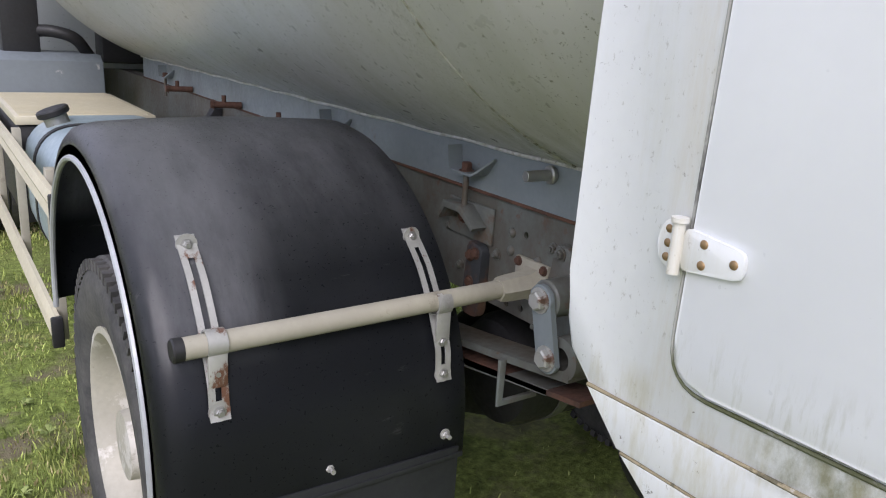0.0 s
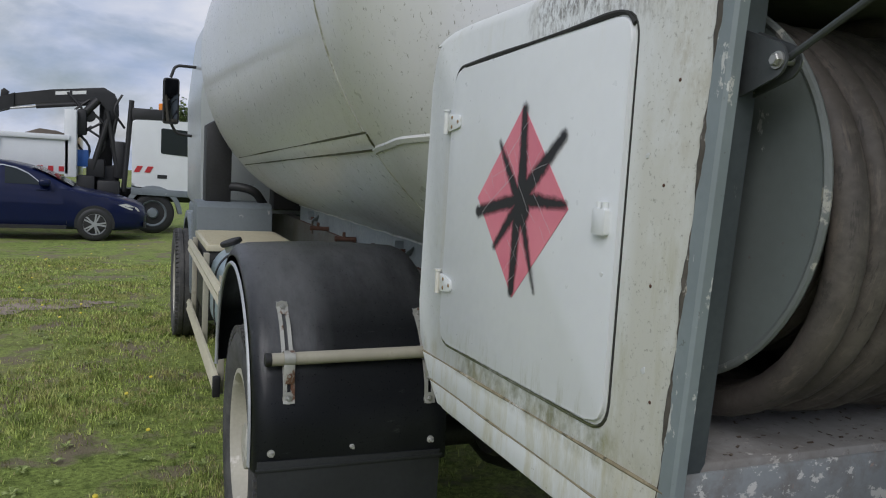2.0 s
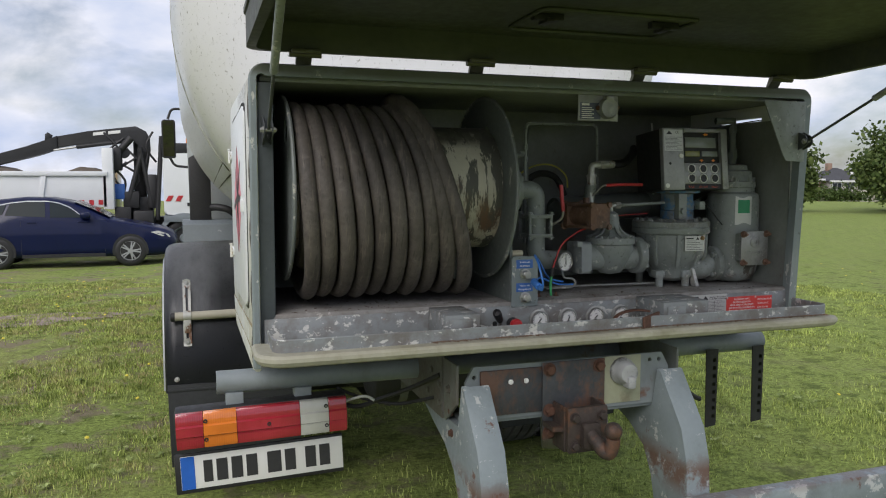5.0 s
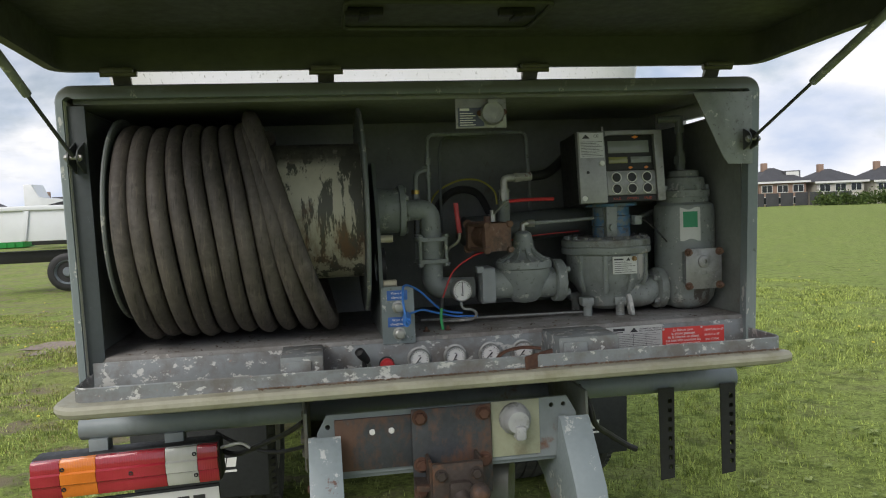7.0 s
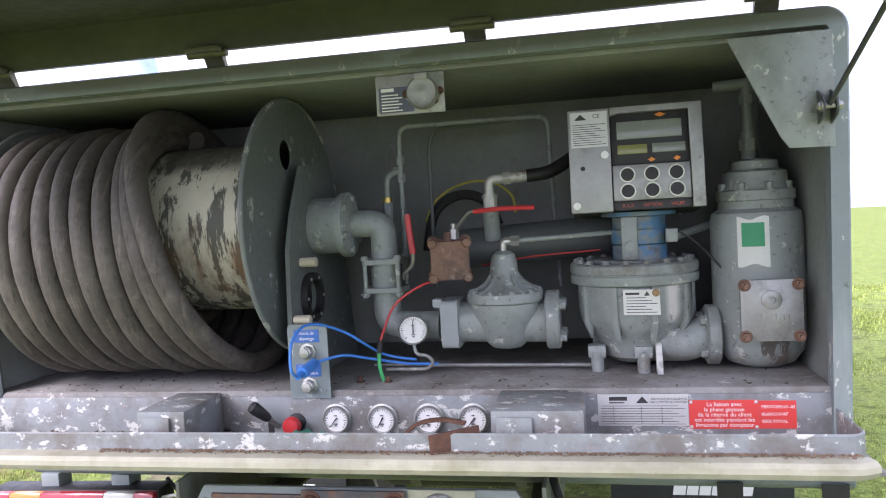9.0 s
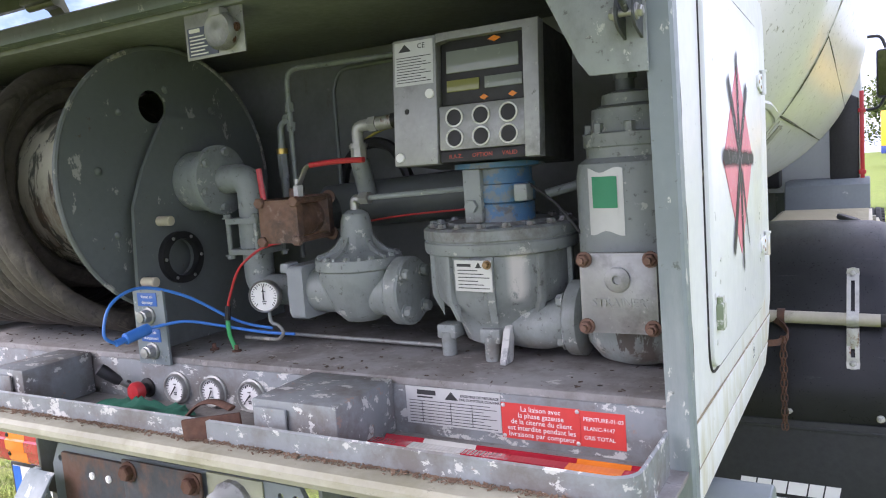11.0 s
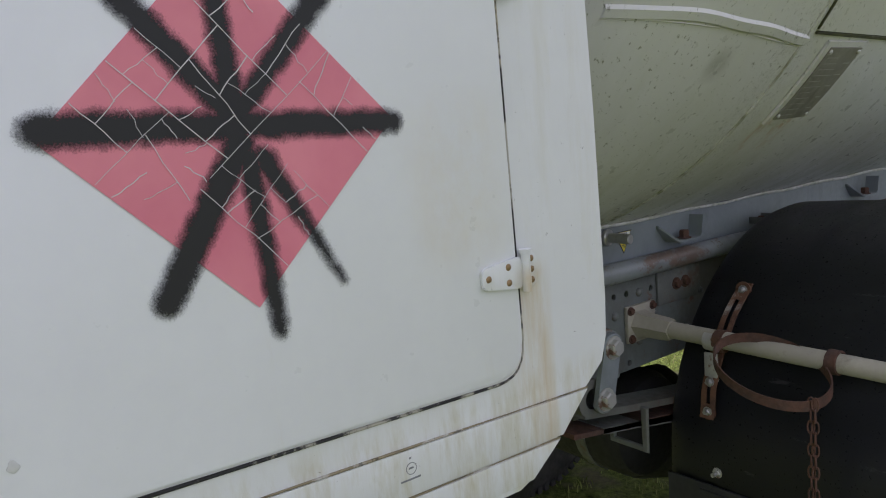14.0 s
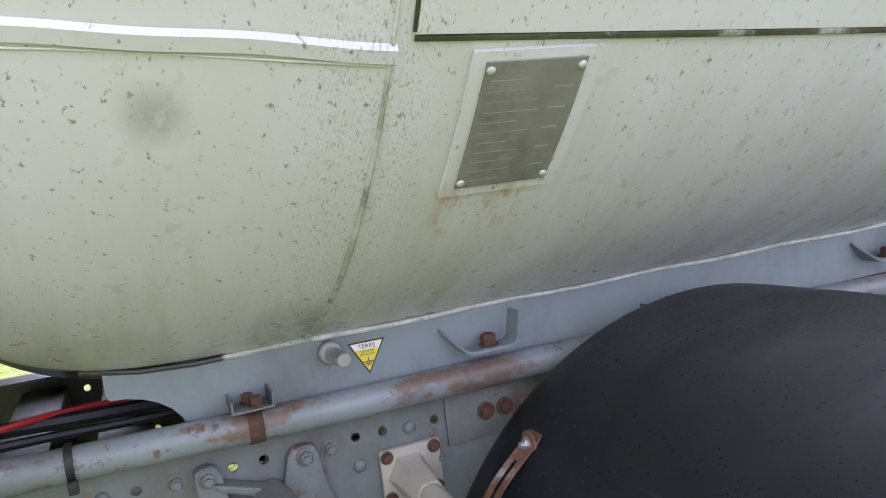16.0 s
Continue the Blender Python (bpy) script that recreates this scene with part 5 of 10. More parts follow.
def film_cracks(bm, s, cy, cz, h, rng, least):
    """Split a diamond again and again by slightly bent thin lines."""
    x = s * (CX + 0.0099)
    cells = [([Vector((cy, cz - h)), Vector((cy + h, cz)), Vector((cy, cz + h)), Vector((cy - h, cz))], 0)]
    while cells:
        poly, level = cells.pop()
        n = len(poly)
        area = abs(sum(poly[i].x * poly[(i + 1) % n].y - poly[(i + 1) % n].x * poly[i].y for i in range(n))) / 2
        if area < least or (level > 2 and rng.random() < 0.16):
            continue
        i = max(range(n), key=lambda k: (poly[(k + 1) % n] - poly[k]).length)
        along = (poly[(i + 1) % n] - poly[i])
        mid = poly[i] + along * rng.uniform(0.36, 0.64)
        turn = rng.gauss(0, 0.16)
        nrm = Vector((along.x * math.cos(turn) - along.y * math.sin(turn), along.x * math.sin(turn) + along.y * math.cos(turn))).normalized()
        one, two, cut = [], [], []
        for k in range(n):
            p, q = poly[k], poly[(k + 1) % n]
            dp_, dq = (p - mid).dot(nrm), (q - mid).dot(nrm)
            (one if dp_ >= 0 else two).append(p)
            if dp_ * dq < 0:
                c = p + (q - p) * (dp_ / (dp_ - dq))
                cut.append(c)
                one.append(c)
                two.append(c)
        if len(cut) != 2:
            continue
        if rng.random() < 0.86:
            w = rng.uniform(0.00025, 0.00055)
            ends = (0.0, 1.0) if rng.random() < 0.7 else (0.0, rng.uniform(0.4, 0.8))
            prev = None
            for k in range(6):
                f = ends[0] + (ends[1] - ends[0]) * k / 5
                p = cut[0] + (cut[1] - cut[0]) * f + nrm * (rng.gauss(0, 0.0009) if 0 < k < 5 else 0.0)
                pair = [bm.verts.new((x, p.x + nrm.x * e, p.y + nrm.y * e)) for e in (-w, w)]
                if prev:
                    bm.faces.new((prev[0], prev[1], pair[1], pair[0]))
                prev = pair
        cells += [(one, level + 1), (two, level + 1)]


def side_door(s):
    x = s * (CX + 0.001)
    hy = 0.012 if s < 0 else 0.0          # the hinge side lies a little further on at the left door
    ly = 0.0 if s < 0 else -0.008
    poly = round_poly([(0.15 + ly, 1.29), (0.805 + hy, 1.274), (0.795 + hy, 1.885), (0.15 + ly, 1.905)], 0.045, 6)
    bm = B()
    prism(bm, poly, "x", s * (CX - 0.01), s * (CX + 0.0075), 0.003)
    dr = part("door", bm, M_WHITE_CLEAN, cab, "white side door with sprayed-over pink diamond placard")
    bm = B()
    tube(bm, [(s * (CX + 0.0008), y, z) for y, z in round_poly([(0.143 + ly, 1.282), (0.812 + hy, 1.266), (0.802 + hy, 1.893), (0.143 + ly, 1.913)], 0.05, 6)], 0.0022 if s < 0 else 0.0019, 6, 0, True, wob=0.35)
    part("seal", bm, M_SEAL_L if s < 0 else M_SEAL_R, dr, "dark perished door seal")
    if s < 0:
        bm = B()
        tube(bm, [(s * (CX + 0.0012), y, z) for y, z in ((0.76, 1.8925), (0.60, 1.8985), (0.45, 1.9035), (0.30, 1.9085), (0.215, 1.912), (0.175, 1.908), (0.152, 1.89))], 0.0042, 8, 5, wob=0.3)
        part("top_seal", bm, M_SEAL_L, dr, "wide black seal gap along the top")
    for zc in (1.408, 1.772):
        bm = B()
        prism(bm, round_poly([(0.742 + hy, zc - 0.013), (0.808 + hy, zc - 0.021), (0.808 + hy, zc + 0.021), (0.742 + hy, zc + 0.013)], 0.008), "x", s * (CX + 0.0076), s * (CX + 0.0125), 0.001)
        cyl(bm, (s * (CX + 0.0135), 0.814 + hy, zc - 0.026), (s * (CX + 0.0135), 0.814 + hy, zc + 0.024), 0.0062, seg=12)
        cyl(bm, (s * (CX + 0.0135), 0.814 + hy, zc + 0.0245), (s * (CX + 0.0135), 0.814 + hy, zc + 0.029), 0.0085, seg=12)
        prism(bm, round_poly([(0.819 + hy, zc - 0.024), (0.836 + hy, zc - 0.022), (0.842 + hy, zc), (0.836 + hy, zc + 0.022), (0.819 + hy, zc + 0.024)], 0.008), "x", s * CX, s * (CX + 0.0075), 0.001)
        hg = part("hinge", bm, M_WHITE, dr)
        bolts("screw", dr, [(s * (CX + 0.0122), yy, zz) for yy, zz in ((0.752 + hy, zc), (0.785 + hy, zc + 0.010), (0.785 + hy, zc - 0.010))], (s, 0, 0), 0.0047, 0.002, M_BRASSRUST, dome=True)
        bolts("screw", dr, [(s * (CX + 0.0072), 0.829 + hy, zz) for zz in (zc + 0.014, zc, zc - 0.014)], (s, 0, 0), 0.0045, 0.002, M_BRASSRUST, dome=True)
    # catch
    zc, hc = (1.600, 0.020) if s < 0 else (1.371, 0.021)
    bm = B()
    prism(bm, round_poly([(0.168, zc - hc), (0.202, zc - hc), (0.202, zc + hc), (0.168, zc + hc)], 0.004), "x", s * (CX + 0.0076), s * (CX + 0.018), 0.002)
    for yy in (0.177, 0.193):
        cyl(bm, (s * (CX + 0.012), yy, zc + hc - 0.002), (s * (CX + 0.012), yy, zc + hc + 0.01), 0.005, seg=10)
    part("catch", bm, M_WHITE if s < 0 else surface("chipped_green_catch", (0.2, 0.25, 0.15), 0.5, 0, 0.2, 20, 80, layers=[((0.6, 0.6, 0.56), 30.0, 0.52, 0.56, None, 0.9)]), dr, "painted over-centre catch" if s < 0 else "chipped green over-centre catch")
    if s > 0:
        bm = B()
        lathe(bm, [(0.0075, 0.0), (0.0075, 0.0004), (0.0067, 0.0004), (0.0067, 0.0)], (CX + 0.0031, 0.62, 1.205), (1, 0, 0), 20, cap=False)
        ap = part("approval_mark", bm, M_MARK, cab, "small printed approval mark")
        for k, (y0, y1, zz) in enumerate(((0.6165, 0.623, 1.2045), (0.604, 0.632, 1.191), (0.618, 0.621, 1.217))):
            bm = B()
            box(bm, CX + 0.003, CX + 0.0035, y0, y1, zz, zz + 0.0022, 0)
            part("print_bar", bm, M_MARK, ap, "", 0)
    # lifted and flaked spots of paint
    spots = ((0.175, 1.44, 0.008), (0.215, 1.42, 0.006), (0.165, 1.405, 0.007), (0.225, 1.345, 0.007), (0.172, 1.33, 0.006), (0.225, 1.455, 0.005)) if s > 0 else ((0.18, 1.52, 0.006), (0.10, 1.70, 0.006), (0.07, 1.40, 0.007))
    for k, (yy, zz, rr) in enumerate(spots):
        rr *= 0.7
        bm = B()
        ring = [(yy + rr * (1 + 0.25 * math.sin(3 * a + k)) * math.cos(a), zz + rr * (1 + 0.25 * math.cos(2 * a + k)) * math.sin(a)) for a in [2 * math.pi * i / 14 for i in range(14)]]
        prism(bm, ring, "x", s * (CX - 0.002), s * (CX + (0.0083 if yy > 0.15 else 0.0008)), 0.0003)
        part("paint_flake", bm, M_FLAKE, dr)
    # placard
    cy, cz = 0.475, 1.612
    h = 0.178
    bm = B()
    pc = cy - (0.018 if s > 0 else 0.010)
    prism(bm, [(pc, cz - h), (pc + h, cz), (pc, cz + h), (pc - h, cz)], "x", s * (CX + 0.0078), s * (CX + 0.0086), 0)
    pl = part("placard", bm, M_PLACARD, dr, "faded cracked pink diamond placard")
    bm = B()
    hw = 0.29
    vs = [bm.verts.new((s * (CX + 0.0094), cy + a, cz + b2)) for a, b2 in ((-hw, -hw), (hw, -hw), (hw, hw), (-hw, hw))]
    bm.faces.new(vs)
    sp = new("spray_paint", mesh_from("spray_paint", bm, spray_mat(s), 0))
    sp.data.transform(Matrix.Translation((-s * (CX + 0.0094), -cy, -cz)))
    sp.parent = dr
    sp.location = Vector((s * (CX + 0.0094), cy, cz)) - world_base(dr)
    sp.visible_shadow = False
    tagged(sp, "black sprayed cross-out strokes")
    bm = B()
    film_cracks(bm, s, pc, cz, h * 0.99, random.Random(21 if s > 0 else 22), 0.0011 if s > 0 else 0.0018)
    part("film_cracks", bm, M_CRACK, dr, "thin white cracks in the placard film", 0)


M_PLACARD, nt, b = nodes_of("faded_pink_placard")
n1 = noise_node(nt, 9.0, 4.0)
c = ramp(nt, n1, 0.3, 0.7, (0.66, 0.175, 0.235, 1), (0.76, 0.245, 0.295, 1))
nt.links.new(c, b.inputs["Base Color"])
b.inputs["Roughness"].default_value = 0.5


def spray_mat(s):
    m, nt, b = nodes_of("black_spray_paint")
    b.inputs["Base Color"].default_value = (0.012, 0.012, 0.013, 1)
    b.inputs["Roughness"].default_value = 0.6
    co = nt.nodes.new("ShaderNodeTexCoord")
    sx = nt.nodes.new("ShaderNodeSeparateXYZ")
    nt.links.new(co.outputs["Object"], sx.inputs[0])
    # u runs to the right as one looks at the door
    u = maths(nt, "MULTIPLY", sx.outputs["Y"], -1.0 if s < 0 else 1.0)
    v = sx.outputs["Z"]
    if s < 0:
        strokes = [(0.017, 0.172, 0.025, 0.02, 0.011, 0.02), (0.04, 0.025, 0.16, 0.12, 0.019, 0.011), (-0.077, 0.112, 0.0, 0.02, 0.005, 0.014), (-0.16, -0.028, 0.01, 0.006, 0.012, 0.014), (0.027, 0.008, 0.178, 0.006, 0.016, 0.008),
                   (0.012, -0.007, -0.076, -0.09, 0.016, 0.007), (0.013, -0.014, 0.006, -0.165, 0.018, 0.012), (0.032, -0.025, 0.093, -0.155, 0.013, 0.003), (0.03, 0.01, 0.028, -0.012, 0.03, 0.03)]
    else:
        strokes = [(-0.19, 0.008, 0.16, -0.004, 0.016, 0.013), (-0.125, 0.135, -0.02, 0.01, 0.013, 0.015), (0.085, 0.13, -0.015, 0.015, 0.014, 0.012), (-0.03, 0.185, -0.02, 0.01, 0.011, 0.014),
                   (-0.018, -0.015, -0.105, -0.155, 0.016, 0.015), (-0.011, -0.03, 0.002, -0.205, 0.013, 0.009), (0.005, -0.03, 0.08, -0.168, 0.013, 0.004)]
    best = None
    jit = maths(nt, "MULTIPLY", maths(nt, "SUBTRACT", noise_node(nt, 520.0, 2.0, 0.7), 0.5), 0.013)
    jit = maths(nt, "ADD", jit, maths(nt, "MULTIPLY", maths(nt, "SUBTRACT", noise_node(nt, 60.0, 3.0, 0.6), 0.5), 0.012))
    for x0, y0, x1, y1, w0, w1 in strokes:
        dx, dy = x1 - x0, y1 - y0
        q = dx * dx + dy * dy
        pu, pv = maths(nt, "SUBTRACT", u, x0), maths(nt, "SUBTRACT", v, y0)
        t = maths(nt, "ADD", maths(nt, "MULTIPLY", pu, dx / q), maths(nt, "MULTIPLY", pv, dy / q))
        t = maths(nt, "MINIMUM", maths(nt, "MAXIMUM", t, 0.0), 1.0)
        eu = maths(nt, "SUBTRACT", pu, maths(nt, "MULTIPLY", t, dx))
        ev = maths(nt, "SUBTRACT", pv, maths(nt, "MULTIPLY", t, dy))
        d = maths(nt, "SQRT", maths(nt, "ADD", maths(nt, "MULTIPLY", eu, eu), maths(nt, "MULTIPLY", ev, ev)))
        d = maths(nt, "SUBTRACT", d, maths(nt, "ADD", maths(nt, "MULTIPLY", t, w1 - w0), w0))
        best = d if best is None else maths(nt, "MINIMUM", best, d)
    d = maths(nt, "ADD", best, jit)
    fac = ramp(nt, maths(nt, "ADD", maths(nt, "MULTIPLY", d, 40.0), 0.5), 0.25, 0.66, (1, 1, 1, 1), (0, 0, 0, 1))
    tr = nt.nodes.new("ShaderNodeBsdfTransparent")
    mx = nt.nodes.new("ShaderNodeMixShader")
    nt.links.new(fac, mx.inputs["Fac"])
    nt.links.new(tr.outputs[0], mx.inputs[1])
    nt.links.new(b.outputs[0], mx.inputs[2])
    nt.links.new(mx.outputs[0], nt.nodes["Material Output"].inputs["Surface"])
    return m


side_door(-1)
side_door(1)

# ---- lid, propped open ----
lid_m = Matrix.Translation((0, -0.03, 2.036)) @ Matrix.Rotation(radians(-1.5), 4, "X")
bm = B()
prism(bm, round_poly([(-0.99, -0.95), (0.99, -0.95), (0.99, 0.0), (-0.99, 0.0)], [0.08, 0.08, 0.06, 0.06]), "z", 0.085, 0.10, 0.006)
bmesh.ops.transform(bm, matrix=lid_m, verts=bm.verts[:])
lid = part("lid", bm, M_LID, cab, "raised lid with dark olive underside")
bm = B()
ring = round_poly([(-0.985, -0.945), (0.985, -0.945), (0.985, 0.0), (-0.985, 0.0)], [0.08, 0.08, 0.06, 0.06])
nr = len(ring)
vs = []
for x, y in ring:
    d = Vector((x, y + 0.475)).normalized()
    vs.append([bm.verts.new((x * f, -0.475 + (y + 0.475) * f, z)) for f, z in ((1.0, 0.088), (1.0, 0.0), (0.975, 0.0), (0.975, 0.088))])
for i in range(nr):
    a, b2 = vs[i], vs[(i + 1) % nr]
    for j in range(3):
        bm.faces.new((a[j], a[j + 1], b2[j + 1], b2[j]))
bmesh.ops.transform(bm, matrix=lid_m, verts=bm.verts[:])
part("flange", bm, M_LID, lid)
bm = B()
tube(bm, [(x, y, 0.08) for x, y in round_poly([(-0.245, -0.36), (0.245, -0.36), (0.245, -0.12), (-0.245, -0.12)], 0.03)], 0.006, 8, 0, True)
bmesh.ops.transform(bm, matrix=lid_m, verts=bm.verts[:])
part("latch_pan", bm, M_LID, lid, "pressed latch pan outline")
for x in (-0.2, 0.17):
    bm = B()
    box(bm, x - 0.045, x + 0.045, -0.30, -0.275, 0.066, 0.085, 0.003)
    box(bm, x - 0.012, x + 0.012, -0.31, -0.255, 0.06, 0.07, 0.002)
    bmesh.ops.transform(bm, matrix=lid_m, verts=bm.verts[:])
    part("latch", bm, M_BLACK, lid)
for x in (-0.82, -0.29, 0.287, 0.847):
    bm = B()
    box(bm, x - 0.04, x + 0.04, -0.07, -0.035, 2.03, 2.042, 0.002)
    prism(bm, [(-0.05, 2.035), (-0.01, 2.045), (0.01, 2.0), (0.0, 1.997), (-0.018, 2.025)], "x", x - 0.022, x + 0.022, 0.001)
    cyl(bm, (x - 0.045, -0.045, 2.03), (x + 0.045, -0.045, 2.03), 0.009, seg=12)
    part("lid_hinge", bm, surface("mossy_dark_hinge", (0.1, 0.1, 0.065), 0.5, 0.4, 0.2, 18, 70), lid)
for s in (-1, 1):
    st = thing("gas_strut", (s * STAY_X, -0.088, 1.814), "grey gas strut holding up the lid", "gas strut", "lid struts")
    a, e = Vector((s * STAY_X, -0.088, 1.816)), Vector((s * 0.955, -0.70, 2.10))
    mid = a + (e - a) * 0.42
    bm = B()
    cyl(bm, a, mid, 0.0046, seg=10)
    part("rod", bm, M_STAY, st, "thin dark steel rod")
    bm = B()
    cyl(bm, mid, e, 0.0105, seg=14, edge=0.002)
    part("cylinder", bm, M_GREY, st)

# ---- hose reel ----
RX0, RX1, RYc, RZc, RR = -0.865, -0.20, 0.172, 1.652, 0.308
reel = thing("hose_reel", (-0.53, RYc, 1.285), "steel hose reel with cream flaking drum and grey flanges", "hose reel")
M_FLANGE = surface("grey_green_reel_flange", (0.13, 0.148, 0.142), 0.5, 0, 0.1, 5, 60, layers=[((0.42, 0.42, 0.38), 22.0, 0.64, 0.655, (1, 1, 0.6), 0.8), ((0.1, 0.07, 0.05), 50.0, 0.64, 0.68, None, 0.7), ((0.05, 0.05, 0.045), 4.0, 0.55, 0.75, None, 0.6)], bumps=0.15)
M_ROLL = surface("chipped_grey_roll", (0.15, 0.165, 0.16), 0.5, 0, 0.15, 8, 60, layers=[((0.42, 0.41, 0.36), 14.0, 0.56, 0.59, None, 0.85)], bumps=0.3)
for x, hole in ((RX0, False), (RX1, True)):
    bm = B()
    hl = [circle(0.125, 1.818, 0.037, 20), circle(RYc + 0.15, 1.52, 0.037, 20)] if hole else [circle(0.05, 1.82, 0.037, 20)]
    fr = RR - (0.010 if hole else 0.028)
    plate_holes(bm, circle(RYc, RZc, fr, 72), hl, "x", x - 0.003, x + 0.003)
    fl = part("flange", bm, M_FLANGE, reel, smooth=0)
    bm = B()
    tube(bm, [(x, RYc + fr * math.cos(a), RZc + fr * math.sin(a)) for a in [2 * math.pi * i / 72 for i in range(72)]], 0.006, 8, 0, True)
    part("rolled_edge", bm, M_ROLL, fl, "chipped rolled edge")
    bolts("rivet", fl, [(x + 0.003, RYc + 0.205 * math.cos(a), RZc + 0.205 * math.sin(a)) for a in [2 * math.pi * (i + 0.3) / 9 for i in range(9)]], (1, 0, 0), 0.009, 0.006, M_FLANGE, dome=True)
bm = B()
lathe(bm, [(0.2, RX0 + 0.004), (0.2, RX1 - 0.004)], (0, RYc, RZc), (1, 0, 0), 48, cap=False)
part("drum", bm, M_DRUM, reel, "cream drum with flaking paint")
hose = thing("hose", (-0.55, RYc, 1.36), "brown-black rubber delivery hose wound on the reel", "hose")
bm = B()
pts = []
PITCH, per = 0.0447, 44
for i in range(-int(1.2 * per), int(8.72 * per)):
    th = 2 * math.pi * i / per
    u = max(0.0, i / (8.72 * per))
    e = max(0.0, (u - 0.72) / 0.28)
    sway = 0.010 + 0.040 * u + 0.055 * e
    x = -0.788 - 0.095 * e + sway + PITCH * i / per - 0.012 - sway * math.cos(th) + 0.003 * math.sin(3.1 * th)
    r = 0.282 - 0.041 * math.cos(th) + 0.004 * math.sin(1.7 * th) + 0.04 * e * max(0.0, math.cos(th))
    if i > 7.2 * per:
        r += 0.012 * math.sin(math.pi * min(1.0, (i / per - 7.2) / 1.5))
    pts.append((max(RX0 + 0.031, x), RYc - r * math.sin(th), RZc + r * math.cos(th)))
tube(bm, pts, 0.0238, 14, 0)
part("winding", bm, M_HOSE, hose)
bm = B()
pts = []
for i in range(per * 9):
    th = 2 * math.pi * i / per
    pts.append((-0.83 + 0.36 * i / (per * 9), RYc - 0.226 * math.sin(th), RZc + 0.226 * math.cos(th)))
tube(bm, pts, 0.026, 10, 0)
part("inner_winding", bm, M_HOSE, hose)

# reel stand and swivel
stand = thing("reel_stand", (-0.16, 0.2, 1.285), "grey steel reel stand plate with swivel coupling", "stand")
bm = B()
plate_holes(bm, [(0.0, 1.286), (0.005, 1.45), (0.015, 1.60), (0.05, 1.68), (0.12, 1.79), (0.275, 1.79), (0.31, 1.72), (0.40, 1.55), (0.45, 1.286)], [circle(0.12, 1.48, 0.042, 24)], "x", -0.168, -0.158)
part("plate", bm, M_FLANGE, stand, smooth=0)
bm = B()
lathe(bm, [(0.042, 0), (0.042, 0.016), (0.058, 0.016), (0.058, 0)], (-0.158, 0.12, 1.48), (1, 0, 0), 28, cap=False)
part("port_ring", bm, M_BLACK, stand, "black bolted port ring")
bolts("ring_bolt", stand, [(-0.144, 0.12 + 0.05 * math.cos(a), 1.48 + 0.05 * math.sin(a)) for a in [math.pi / 3 * i for i in range(6)]], (1, 0, 0), 0.004, 0.004, M_STEEL, washer=False)
bm = B()
for y, z in ((0.018, 1.44), (0.075, 1.565)):
    cyl(bm, (-0.158, y, z), (-0.118, y, z), 0.011, seg=14, edge=0.002)
    part("stop_pin", bm, M_CREAM, stand)
    bm = B()
bm.free()
bm = B()
lathe(bm, [(0.066, 0), (0.068, 0.004), (0.068, 0.07), (0.078, 0.072), (0.078, 0.088), (0.055, 0.092), (0.03, 0.096)], (-0.158, 0.19, 1.645), (1, 0, 0), 32)
part("swivel", bm, M_GREY, stand, "grey swivel joint body")
bolts("swivel_bolt", stand, [(-0.07, 0.19 + 0.062 * math.cos(a), 1.645 + 0.062 * math.sin(a)) for a in [math.pi / 3 * i + 0.4 for i in range(6)]], (1, 0, 0), 0.010, 0.009, M_GREY)

# ---- outlet pipe: elbows, sight union, thermometer ----
pipe = thing("outlet_pipe", (0.02, 0.2, 1.30), "grey outlet pipe with bolted union and thermometer", "pipe")
bm = B()
tube(bm, bend_path([(-0.07, 0.19, 1.645), (0.012, 0.19, 1.645), (0.012, 0.19, 1.555)], 0.055, 7), 0.032, 20, 0)
part("upper_elbow", bm, M_GREY, pipe)
bm = B()
for z in (1.553, 1.486):
    prism(bm, round_poly([(-0.036, 0.142), (0.060, 0.142), (0.060, 0.238), (-0.036, 0.238)], 0.015), "z", z - 0.006, z + 0.006, 0.001)
cyl(bm, (0.012, 0.19, 1.48), (0.012, 0.19, 1.56), 0.036, seg=20)
part("union", bm, M_GREY, pipe, "grey square-flanged union")
for x, y in ((-0.028, 0.15), (0.052, 0.15), (-0.028, 0.23), (0.052, 0.23)):
    bm = B()
    cyl(bm, (x, y, 1.473), (x, y, 1.567), 0.0055, seg=8)
    bolt(bm, (x, y, 1.559), (0, 0, 1), 0.009, 0.008)
    bolt(bm, (x, y, 1.48), (0, 0, -1), 0.009, 0.008)
    part("tie_bolt", bm, M_GREY, pipe)
bm = B()
tube(bm, bend_path([(0.012, 0.19, 1.482), (0.012, 0.19, 1.40), (0.14, 0.19, 1.395)], 0.05, 7), 0.033, 20, 0)
part("lower_elbow", bm, M_GREY, pipe)
tm = Matrix.Translation((0.09, 0.112, 1.396)) @ Matrix.Rotation(radians(18), 4, "Z")
bm = B()
lathe(bm, [(0.010, 0.085), (0.010, 0.02), (0.0335, 0.018), (0.0345, 0.0), (0.032, -0.003), (0.0305, -0.001)], (0, 0, 0), (0, 1, 0), 28, cap=False)
bmesh.ops.transform(bm, matrix=tm, verts=bm.verts[:])
ther = part("thermometer", bm, M_STEEL, pipe, "steel dial thermometer")


